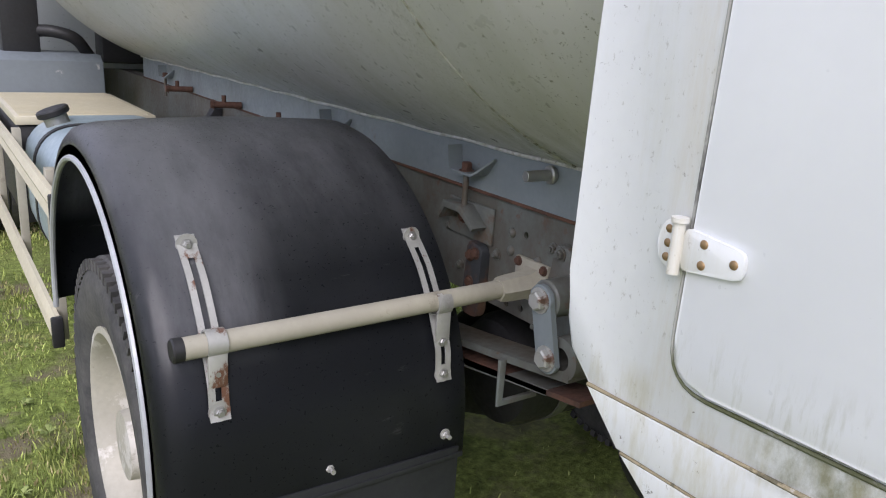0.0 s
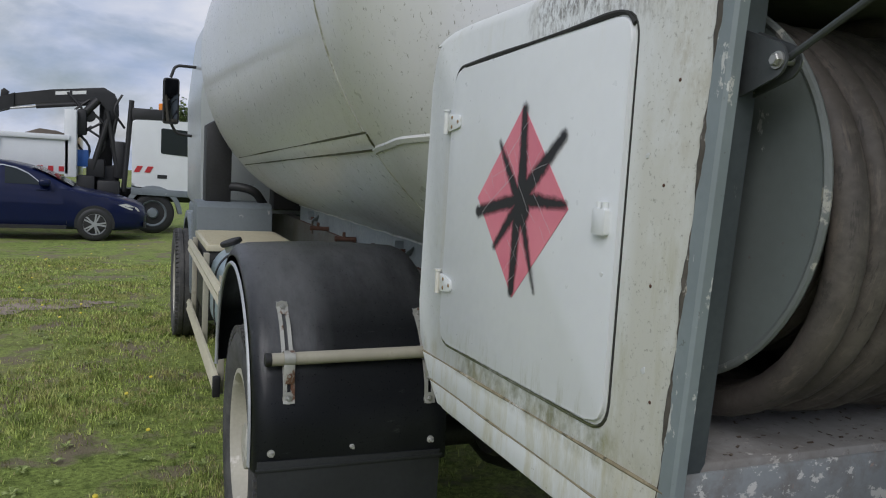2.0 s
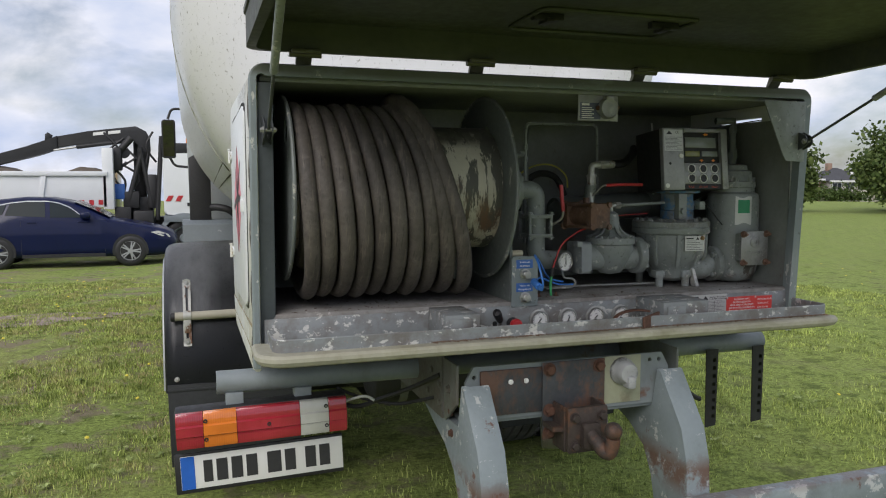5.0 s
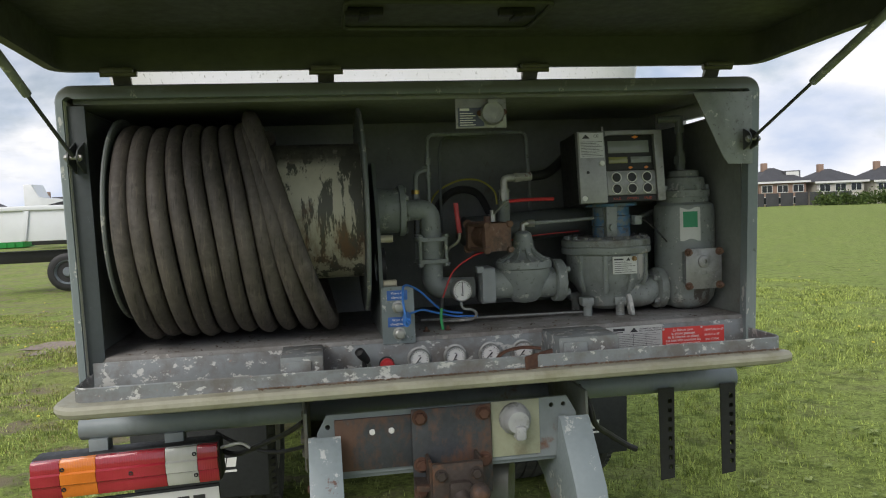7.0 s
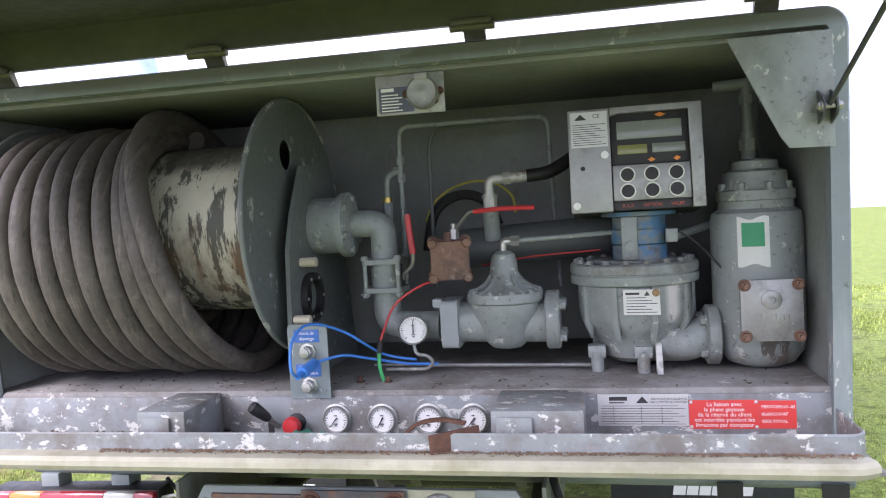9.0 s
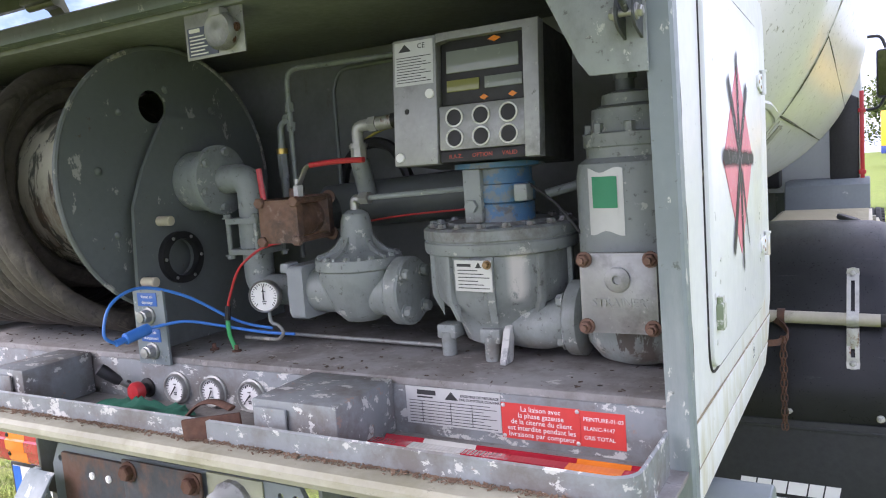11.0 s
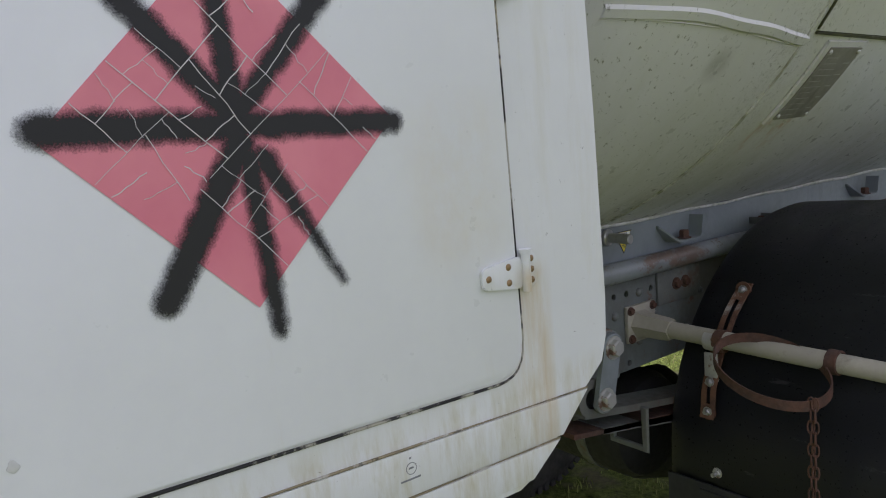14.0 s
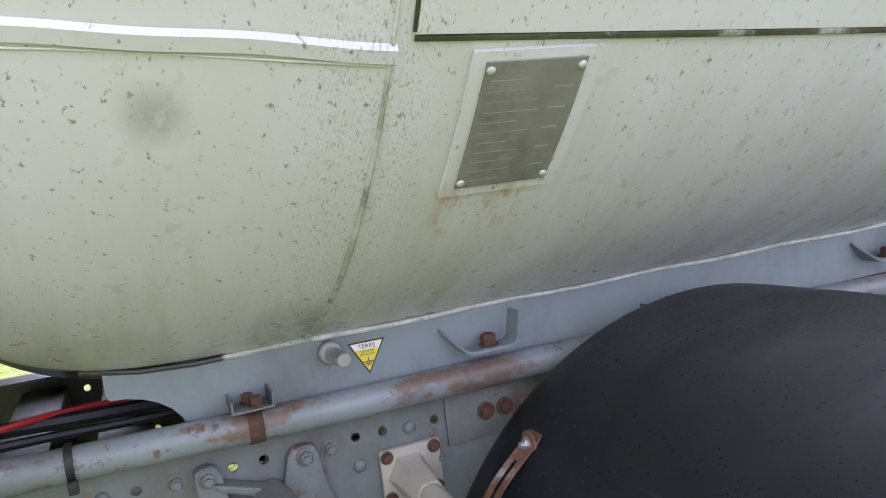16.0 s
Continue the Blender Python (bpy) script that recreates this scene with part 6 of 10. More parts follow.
def dial(parent, m, r, needle, ticks=24):
    """White dial face with ticks and needle; m maps x right, z up, face towards -y."""
    bm = B()
    cyl(bm, (0, 0.001, 0), (0, 0.003, 0), r, seg=28)
    bmesh.ops.transform(bm, matrix=m, verts=bm.verts[:])
    part("dial_face", bm, M_PRINT, parent, "white dial face")
    bm = B()
    for i in range(ticks):
        a = radians(225 - 270 * i / (ticks - 1))
        mm = m @ Matrix.Rotation(-a + math.pi / 2, 4, "Y")
        box(bm, -0.0005, 0.0005, -0.0008, 0.001, r * (0.8 if i % 4 else 0.7), r * 0.92, 0, mm)
    for zz, ww in ((-0.35, 0.3), (-0.5, 0.2), (0.35, 0.25)):
        box(bm, -ww * r * 0.5, ww * r * 0.5, -0.0008, 0.001, zz * r - 0.0009, zz * r + 0.0009, 0, m)
    part("dial_marks", bm, M_INK, parent, "black scale marks")
    bm = B()
    mm = m @ Matrix.Rotation(radians(needle), 4, "Y")
    prism(bm, [(-0.0018, -r * 0.25), (0.0018, -r * 0.25), (0.0005, r * 0.8), (-0.0005, r * 0.8)], "y", -0.003, -0.0018, 0)
    bmesh.ops.transform(bm, matrix=mm, verts=bm.verts[:])
    part("needle", bm, M_INK, parent, "black needle")


dial(ther, tm, 0.0303, 0)

# ---- reel valve plate ----
vp = thing("valve_plate", (-0.12, 0.0, 1.28), "grey plate with blue labels and two steel plugs", "valve plate")
bm = B()
prism(bm, round_poly([(-0.166, 1.27), (-0.073, 1.27), (-0.074, 1.432), (-0.165, 1.434)], [0.001, 0.001, 0.01, 0.01]), "y", -0.008, -0.002, 0.001)
vpl = part("plate", bm, M_TRIM, vp)
vm_ = plane_m((0, -0.0082, 0), (1, 0, 0), (0, 0, 1))
for z, t1, t2 in ((1.408, "Vanne de", "dépotage"), (1.332, "Vanne de", "chargement")):
    bm = B()
    box(bm, -0.150, -0.092, -0.0095, -0.0082, z - 0.014, z + 0.014, 0.0004)
    lb = part("label", bm, M_BLUELABEL, vp, "blue engraved label")
    for dz, t in ((0.006, t1), (-0.006, t2)):
        part("lettering", text_mesh(t, 0.0095, plane_m((-0.121, -0.0097, z + dz), (1, 0, 0), (0, 0, 1)), depth=0.0002), M_PRINT, lb, "white lettering", 0)
for z in (1.374, 1.299):
    bm = B()
    lathe(bm, [(0.019, 0), (0.019, 0.004), (0.014, 0.005), (0.014, 0.02), (0.011, 0.022), (0.011, 0.026), (0, 0.027)], (-0.119, -0.008, z), (0, -1, 0), 8)
    part("hexagon_plug", bm, M_STEEL, vp, "dull steel hexagon plug")
bm = B()
cyl(bm, (-0.098, -0.03, 1.352), (-0.105, -0.085, 1.342), 0.012, seg=16, edge=0.002)
cyl(bm, (-0.105, -0.085, 1.342), (-0.107, -0.105, 1.338), 0.007, seg=12)
part("blue_coupling", bm, M_CABLE_B, vp, "blue push-in air coupling")

# ---- rusty ball valve with red lever ----
bv = thing("ball_valve", (0.185, 0.12, 1.50), "rusty flanged ball valve with red lever", "valve")
vmx = Matrix.Translation((0.185, 0.115, 1.555)) @ Matrix.Rotation(radians(11), 4, "Z")
bm = B()
prism(bm, round_poly([(-0.042, -0.042), (0.042, -0.042), (0.042, 0.042), (-0.042, 0.042)], 0.014), "y", -0.055, -0.03, 0.006)
cyl(bm, (0, -0.03, 0), (0, 0.11, 0), 0.036, seg=20)
prism(bm, round_poly([(-0.046, -0.046), (0.046, -0.046), (0.046, 0.046), (-0.046, 0.046)], 0.01), "y", 0.07, 0.09, 0.003)
cyl(bm, (0, 0.02, 0.03), (0, 0.02, 0.062), 0.012, seg=12)
bmesh.ops.transform(bm, matrix=vmx, verts=bm.verts[:])
part("body", bm, M_VALVE, bv)
for x, z in ((-0.038, -0.038), (0.038, -0.038), (0.038, 0.038), (-0.038, 0.038)):
    bm = B()
    cyl(bm, (x, -0.06, z), (x, 0.1, z), 0.006, seg=8)
    bolt(bm, (x, -0.048, z), (0, -1, 0), 0.011, 0.012, False)
    bolt(bm, (x, 0.09, z), (0, 1, 0), 0.011, 0.012)
    bmesh.ops.transform(bm, matrix=vmx, verts=bm.verts[:])
    part("stud", bm, M_VALVE, bv)
bm = B()
lv = [(0.195, 0.13, 1.622), (0.205, 0.125, 1.628), (0.232, 0.115, 1.657), (0.25, 0.112, 1.66)]
tube(bm, lv, 0.006, 8, 4, flat=0.5)
part("lever", bm, M_STEEL, bv, "bare steel lever")
bm = B()
tube(bm, [(0.245, 0.112, 1.66), (0.31, 0.105, 1.663), (0.382, 0.098, 1.662)], 0.0055, 10, 4)
part("grip", bm, M_RED, bv, "red plastic lever grip")
bm = B()
cyl(bm, (0.195, 0.13, 1.60), (0.195, 0.13, 1.622), 0.011, seg=6)
cyl(bm, (0.195, 0.13, 1.62), (0.195, 0.13, 1.635), 0.007, seg=10)
part("stem", bm, M_STEEL, bv)
# second red lever on the union
rl = thing("small_valve_lever", (0.07, 0.15, 1.5), "red sleeved quarter-turn lever", "lever")
bm = B()
tube(bm, [(0.085, 0.14, 1.662), (0.088, 0.14, 1.62), (0.094, 0.14, 1.57)], 0.0075, 8, 3, flat=0.6)
part("grip", bm, M_RED, rl, "red plastic sleeve")
bm = B()
tube(bm, [(0.094, 0.14, 1.575), (0.09, 0.145, 1.545), (0.066, 0.16, 1.525), (0.06, 0.18, 1.51)], 0.0045, 8, 4)
part("rod", bm, M_STEEL, rl)

# ---- cross pipe behind ----
cp = thing("manifold_pipe", (0.4, 0.3, 1.5), "dark grey manifold pipe with flanges", "pipe")
bm = B()
cyl(bm, (0.166, 0.205, 1.557), (0.15, 0.30, 1.562), 0.042, seg=24)
cyl(bm, (0.14, 0.30, 1.565), (0.56, 0.36, 1.585), 0.05, seg=24)
part("run", bm, surface("dark_grey_pipe_paint", (0.09, 0.1, 0.1), 0.5, 0, 0.1, 7, 70), cp)
bm = B()
cyl(bm, (0.265, 0.27, 1.59), (0.265, 0.25, 1.665), 0.02, seg=16)
part("branch", bm, M_GREY, cp)
bm = B()
cyl(bm, (0.265, 0.25, 1.663), (0.265, 0.25, 1.70), 0.017, seg=8)
cyl(bm, (0.265, 0.25, 1.69), (0.265, 0.25, 1.697), 0.02, seg=16)
part("adapter", bm, M_STRAP, cp, "rusting steel adapter")
bm = B()
tube(bm, bend_path([(0.265, 0.25, 1.70), (0.265, 0.25, 1.735), (0.31, 0.25, 1.735)], 0.018), 0.012, 12, 0)
cyl(bm, (0.300, 0.25, 1.735), (0.318, 0.25, 1.736), 0.017, seg=6)
cyl(bm, (0.318, 0.25, 1.735), (0.36, 0.25, 1.738), 0.014, seg=12)
part("elbow", bm, M_STRAP, cp, "rusting steel elbow and nipple")
bm = B()
tube(bm, [(0.355, 0.25, 1.738), (0.41, 0.26, 1.745), (0.47, 0.30, 1.78), (0.50, 0.34, 1.80)], 0.016, 12, 5)
part("branch_hose", bm, M_BLACK, cp, "black rubber branch hose")

# ---- differential valve ----
dv = thing("differential_valve", (0.30, 0.17, 1.285), "grey cast differential valve with ribbed bonnet", "valve")
bm = B()
lathe(bm, [(0.0, 1.567), (0.014, 1.566), (0.026, 1.558), (0.03, 1.545), (0.034, 1.50), (0.045, 1.486), (0.086, 1.472), (0.088, 1.466), (0.088, 1.452), (0.08, 1.448), (0.08, 1.442)], (0.30, 0.17, 0), (0, 0, 1), 32, cap=False)
part("bonnet", bm, M_GREY, dv)
for i in range(10):
    a = 2 * math.pi * (i + 0.5) / 10
    bm = B()
    prism(bm, [(0.028, 1.515), (0.034, 1.515), (0.045, 1.498), (0.062, 1.485), (0.084, 1.478), (0.084, 1.468), (0.03, 1.47)], "y", -0.003, 0.003, 0)
    bmesh.ops.transform(bm, matrix=Matrix.Translation((0.30, 0.17, 0)) @ Matrix.Rotation(a, 4, "Z"), verts=bm.verts[:])
    part("rib", bm, M_GREY, dv)
bolts("bonnet_bolt", dv, [(0.30 + 0.077 * math.cos(a), 0.17 + 0.077 * math.sin(a), 1.4725) for a in [2 * math.pi * i / 10 for i in range(10)]], (0, 0, 1), 0.007, 0.006, M_GREY)
bm = B()
lathe(bm, [(0.082, 1.444), (0.082, 1.43), (0.07, 1.40), (0.055, 1.365), (0.035, 1.345), (0.0, 1.338)], (0.30, 0.17, 0), (0, 0, 1), 32, cap=False)
cyl(bm, (0.19, 0.17, 1.405), (0.41, 0.17, 1.40), 0.047, seg=24)
part("body", bm, M_GREY, dv)
bm = B()
prism(bm, round_poly([(0.115, 1.35), (0.225, 1.35), (0.225, 1.46), (0.115, 1.46)], 0.012), "x", 0.155, 0.195, 0.004)
box(bm, 0.138, 0.16, 0.115, 0.15, 1.445, 1.465, 0.003)
part("square_flange", bm, M_GREY_WORN, dv, "square flange with flaking paint")
bm = B()
lathe(bm, [(0.063, 0), (0.067, 0.004), (0.067, 0.028), (0.063, 0.032)], (0.392, 0.17, 1.405), (1, 0, 0), 32)
part("round_flange", bm, M_GREY, dv)
bolts("flange_bolt", dv, [(0.424, 0.17 + 0.05 * math.cos(a), 1.405 + 0.05 * math.sin(a)) for a in [math.pi / 2 * i + 0.78 for i in range(4)]], (1, 0, 0), 0.011, 0.012, M_GREY)
bm = B()
tube(bm, bend_path([(0.30, 0.17, 1.565), (0.30, 0.17, 1.588), (0.33, 0.17, 1.588)], 0.012), 0.009, 10, 0)
cyl(bm, (0.318, 0.17, 1.588), (0.338, 0.17, 1.588), 0.013, seg=6)
part("elbow_fitting", bm, M_STEEL, dv)
bm = B()
tube(bm, [(0.335, 0.17, 1.588), (0.45, 0.18, 1.592), (0.545, 0.2, 1.595)], 0.0055, 10, 4)
part("impulse_pipe", bm, M_GREY, dv)

# ---- flow meter and register ----
M_FOOT = surface("crusted_pale_paint", (0.3, 0.31, 0.3), 0.6, 0, 0.15, 9, 70, layers=[((0.55, 0.55, 0.52), 14.0, 0.48, 0.52, None, 0.9)], bumps=0.4)
MXc, MYc = 0.592, 0.222
fm = thing("flow_meter", (MXc, MYc, 1.285), "grey cast flow meter with bolted cover on feet", "flow meter")
bm = B()
lathe(bm, [(0.05, 1.302), (0.075, 1.315), (0.085, 1.345), (0.10, 1.37), (0.122, 1.395), (0.127, 1.42), (0.127, 1.478), (0.141, 1.482), (0.143, 1.486), (0.143, 1.501), (0.140, 1.503), (0.140, 1.505), (0.143, 1.507), (0.143, 1.524), (0.138, 1.528), (0.10, 1.529), (0.095, 1.534), (0, 1.534)], (MXc, MYc, 0), (0, 0, 1), 48, cap=False)
part("housing", bm, M_GREY, fm)
for a in (-2.6, -1.95, -1.3, -0.6, 0.1):
    bm = B()
    prism(bm, [(0.115, 1.36), (0.135, 1.40), (0.135, 1.48), (0.11, 1.48)], "y", -0.007, 0.007, 0.002)
    bmesh.ops.transform(bm, matrix=Matrix.Translation((MXc, MYc, 0)) @ Matrix.Rotation(a, 4, "Z"), verts=bm.verts[:])
    part("rib", bm, M_GREY, fm)
bolts("cover_bolt", fm, [(MXc + 0.126 * math.cos(a), MYc + 0.126 * math.sin(a), 1.5285) for a in [2 * math.pi * i / 18 for i in range(18)]], (0, 0, 1), 0.008, 0.007, M_GREY)
bm = B()
tube(bm, [(MXc + 0.03, MYc - 0.03, 1.345), (MXc + 0.10, MYc - 0.045, 1.345), (0.742, 0.185, 1.362)], 0.042, 20, 5)
part("outlet", bm, M_GREY, fm)
bm = B()
lathe(bm, [(0.06, 0), (0.066, 0.004), (0.066, 0.026), (0.06, 0.03)], (0.738, 0.185, 1.36), (1, 0, 0), 32)
part("outlet_flange", bm, M_GREY, fm)
bolts("flange_bolt", fm, [(0.738, 0.185 + 0.05 * math.cos(a), 1.36 + 0.05 * math.sin(a)) for a in [math.pi / 2 * i + 0.78 for i in range(4)]], (-1, 0, 0), 0.011, 0.012, M_GREY)
for x, y in ((-0.09, -0.065), (0.01, -0.085), (-0.08, 0.08), (0.08, 0.08)):
    bm = B()
    cyl(bm, (MXc + x, MYc + y, 1.286), (MXc + x, MYc + y, 1.33), 0.014, seg=12)
    box(bm, MXc + x - 0.02, MXc + x + 0.02, MYc + y - 0.01, MYc + y + 0.03, 1.318, 1.345, 0.004)
    part("foot", bm, M_GREY, fm)
bm = B()
prism(bm, round_poly([(MYc - 0.118, 1.286), (MYc - 0.082, 1.286), (MYc - 0.066, 1.352), (MYc - 0.088, 1.348), (MYc - 0.1, 1.32)], 0.006, 3), "x", MXc + 0.036, MXc + 0.049, 0.004)
part("front_foot", bm, M_FOOT, fm, "cast foot with crusted whitish paint")
mm = plane_m((0.600, 0.0865, 1.448), (1, -0.12, 0), (0, 0, 1))
bm = B()
quad_on(bm, mm, -0.038, 0.038, -0.027, 0.027, 0.002)
pl = part("data_plate", bm, M_LABEL, fm, "riveted metal data plate")
bm = B()
for i in range(6):
    box(bm, -0.032, 0.033 - 0.012 * (i % 3), -0.022 + i * 0.0062, -0.0205 + i * 0.0062, 0.0021, 0.0025, 0, mm)
prism(bm, [(0.005, 0.014), (0.018, 0.014), (0.0115, 0.024)], "z", 0.0021, 0.0025, 0)
for v in bm.verts[-6:]:
    v.co = mm @ v.co
box(bm, -0.033, -0.004, 0.016, 0.021, 0.0021, 0.0025, 0, mm)
part("print", bm, M_INK, pl, "small unreadable print", 0)
bolts("plate_screw", fm, [mm @ Vector((0.03, 0.02, 0.002))], mm.to_3x3() @ Vector((0, 0, 1)), 0.006, 0.008, M_BRASSRUST)
# neck
bm = B()
lathe(bm, [(0.06, 1.532), (0.06, 1.565), (0.057, 1.567), (0.062, 1.569), (0.062, 1.60), (0.058, 1.602), (0.058, 1.628), (0.082, 1.631), (0.082, 1.64), (0, 1.641)], (0.607, 0.205, 0), (0, 0, 1), 36, cap=False)
neck = part("neck", bm, M_BLUE, fm, "flaking blue register neck")
bm = B()
box(bm, 0.565, 0.60, 0.135, 0.165, 1.535, 1.63, 0.003)
cyl(bm, (0.582, 0.14, 1.565), (0.582, 0.125, 1.565), 0.012, seg=6)
part("lug", bm, M_GREY, fm)
bm = B()
box(bm, 0.66, 0.685, 0.14, 0.17, 1.57, 1.6, 0.003)
part("lug", bm, M_GREY, fm)

reg = thing("electronic_register", (0.60, 0.15, 1.64), "aluminium electronic register with display and six buttons", "register")
rm = Matrix.Translation((0.600, 0.100, 1.752)) @ Matrix.Rotation(radians(0.5), 4, "Z") @ Matrix.Rotation(radians(-6), 4, "X")
def rp(name, bm, mat, parent, label="", smooth=35.0):
    bmesh.ops.transform(bm, matrix=rm, verts=bm.verts[:])
    return part(name, bm, mat, parent, label, smooth)


bm = B()
box(bm, -0.136, 0.136, 0.012, 0.16, -0.105, 0.112, 0.003)
rp("case", bm, M_BLACK, reg, "dark register case")
bm = B()
box(bm, -0.138, -0.05, -0.010, 0.012, -0.110, 0.112, 0.003)
cov = rp("cover_plate", bm, M_ALU, reg, "brushed aluminium cover plate")
bm = B()
prism(bm, [(-0.049, 0.112), (0.138, 0.112), (0.138, -0.108), (0.112, -0.108), (0.112, 0.10), (-0.03, 0.10), (-0.049, 0.095)], "y", -0.012, 0.012, 0.001)
rp("bezel", bm, M_ALU, reg, "worn aluminium bezel")
bm = B()
box(bm, -0.048, 0.112, 0.004, 0.012, -0.01, 0.10, 0.001)
rp("display_panel", bm, M_BLACK, reg, "black display panel")
for c, mt, lb in (((-0.036, 0.098, 0.044, 0.082), M_LCD, "grey main display"), ((-0.036, 0.026, 0.012, 0.032), M_LCD_Y, "yellowish small display"), ((0.036, 0.104, 0.012, 0.032), M_LCD, "grey small display")):
    bm = B()
    box(bm, c[0], c[1], 0.001, 0.004, c[2], c[3], 0.001)
    rp("display", bm, mt, reg, lb)
for x, z, w in ((0.055, 0.093, 0.012), (0.034, -0.002, 0.008), (0.086, -0.002, 0.008)):
    bm = B()
    prism(bm, [(x - w, z), (x, z - 0.005), (x + w, z), (x, z + 0.005)], "y", 0.002, 0.0035, 0)
    rp("orange_mark", bm, M_ORANGE, reg, "small orange mark", 0)
bm = B()
box(bm, -0.048, 0.111, -0.006, 0.011, -0.088, -0.012, 0.002)
rp("keypad", bm, M_ALU, reg, "scuffed aluminium keypad")
for x in (-0.018, 0.032, 0.082):
    for z in (-0.033, -0.068):
        bm = B()
        lathe(bm, [(0.016, 0), (0.0165, 0.003), (0.0145, 0.004), (0.0135, 0.002)], (x, -0.006, z), (0, -1, 0), 24, cap=False)
        bt = rp("button", bm, M_PRINT, reg, "white button ring")
        bm = B()
        cyl(bm, (x, -0.0055, z), (x, -0.0085, z), 0.0138, seg=24, edge=0.001)
        rp("button_cap", bm, M_BLACK, bt, "black button cap")
bm = B()
box(bm, -0.048, 0.112, -0.004, 0.011, -0.108, -0.089, 0.001)
leg = rp("legend_strip", bm, M_BLACK, reg, "black legend strip")
M_LEGEND = surface("red_legend_print", (0.5, 0.07, 0.03), 0.5, bumps=0)
for x, t in ((-0.018, "R.A.Z."), (0.032, "OPTION"), (0.082, "VALID")):
    rp("lettering", text_mesh(t, 0.010, plane_m((x, -0.0042, -0.099), (1, 0, 0), (0, 0, 1)), depth=0.0002), M_LEGEND, leg, "red lettering", 0)
bm = B()
box(bm, -0.132, -0.055, -0.0112, -0.010, 0.03, 0.106, 0)
st = rp("type_plate", bm, M_LABEL, cov, "printed metal type plate")
bm = B()
for i in range(10):
    box(bm, -0.128, -0.059 - 0.01 * (i % 3), -0.0117, -0.0113, 0.035 + i * 0.0048, 0.0362 + i * 0.0048, 0)
prism(bm, [(-0.124, 0.089), (-0.098, 0.089), (-0.111, 0.102)], "y", -0.0117, -0.0113, 0)
rp("plate_print", bm, M_INK, cov, "dark print lines and triangle", 0)
part("lettering", text_mesh("CE", 0.013, rm @ plane_m((-0.078, -0.0115, 0.096), (1, 0, 0), (0, 0, 1)), depth=0.0002), M_INK, cov, "dark lettering", 0)
for x, z in ((-0.063, 0.012), (-0.125, -0.095)):
    bm = B()
    lathe(bm, [(0.0085, 0), (0.008, 0.003), (0, 0.0035)], (x, -0.010, z), (0, -1, 0), 18, cap=False)
    rp("seal_screw", bm, M_PRINT, cov, "pale sealing screw")
bm = B()
lathe(bm, [(0.005, 0), (0.004, 0.001), (0, 0.001)], (-0.11, -0.010, -0.015), (0, -1, 0), 12, cap=False)
rp("key_hole", bm, M_BLACK, cov)

# ---- strainer ----
SX, SY, SR = 0.856, 0.198, 0.096
sn = thing("strainer", (SX, SY, 1.285), "grey cast strainer pot with square bolted cover", "strainer")
bm = B()
lathe(bm, [(0.0, 1.287), (0.04, 1.289), (0.070, 1.30), (0.089, 1.325), (SR, 1.36), (SR, 1.605), (0.092, 1.625), (0.078, 1.634), (0.078, 1.650), (0.082, 1.652), (0.082, 1.672), (0.072, 1.675), (0.068, 1.682), (0.066, 1.712), (0.05, 1.718), (0.048, 1.735), (0.03, 1.74), (0, 1.74)], (SX, SY, 0), (0, 0, 1), 40, cap=False)
part("pot", bm, M_GREY, sn)
bolts("cap_bolt", sn, [(SX + 0.071 * math.cos(a), SY + 0.071 * math.sin(a), 1.672) for a in [2 * math.pi * i / 8 + 0.2 for i in range(8)]], (0, 0, 1), 0.009, 0.016, M_GREY)
bm = B()
cyl(bm, (SX - 0.01, SY, 1.735), (SX - 0.01, SY, 1.80), 0.016, seg=12)
cyl(bm, (SX - 0.01, SY, 1.76), (SX - 0.01, SY, 1.785), 0.02, seg=6)
cyl(bm, (SX - 0.01, SY, 1.80), (SX - 0.01, SY, 1.915), 0.012, seg=12)
cyl(bm, (SX - 0.01, SY, 1.86), (SX - 0.01, SY, 1.88), 0.017, seg=6)
cyl(bm, (SX - 0.01, SY, 1.905), (SX - 0.075, SY + 0.02, 1.905), 0.013, seg=12)
part("vent_pipe", bm, M_FLANGE, sn, "dark grey vent pipe")
bm = B()
box(bm, SX - 0.05, SX + 0.05, SY - 0.115, SY - 0.06, 1.375, 1.48, 0.008)
part("cover_seat", bm, M_GREY, sn)
bm = B()
prism(bm, round_poly([(SX - 0.06, 1.362), (SX + 0.06, 1.362), (SX + 0.06, 1.488), (SX - 0.06, 1.488)], 0.016), "y", SY - 0.127, SY - 0.115, 0.002)
lathe(bm, [(0.02, 0), (0.02, 0.004), (0.016, 0.006), (0.007, 0.006), (0.007, 0)], (SX, SY - 0.127, 1.447), (0, -1, 0), 20, cap=False)
cov = part("cover", bm, M_ALU, sn, "dull aluminium cast cover")
part("lettering", text_mesh("STRAINER", 0.019, plane_m((SX, SY - 0.1275, 1.41), (1, 0, 0), (0, 0, 1)), depth=0.0015), M_ALU, cov, "raised cast lettering", 0)
bolts("cover_bolt", sn, [(SX + x, SY - 0.127, z) for x in (-0.052, 0.052) for z in (1.372, 1.478)], (0, -1, 0), 0.0095, 0.012, M_VALVE, stud=0.010)
bm = B()
a0 = -math.pi / 2 - 0.26
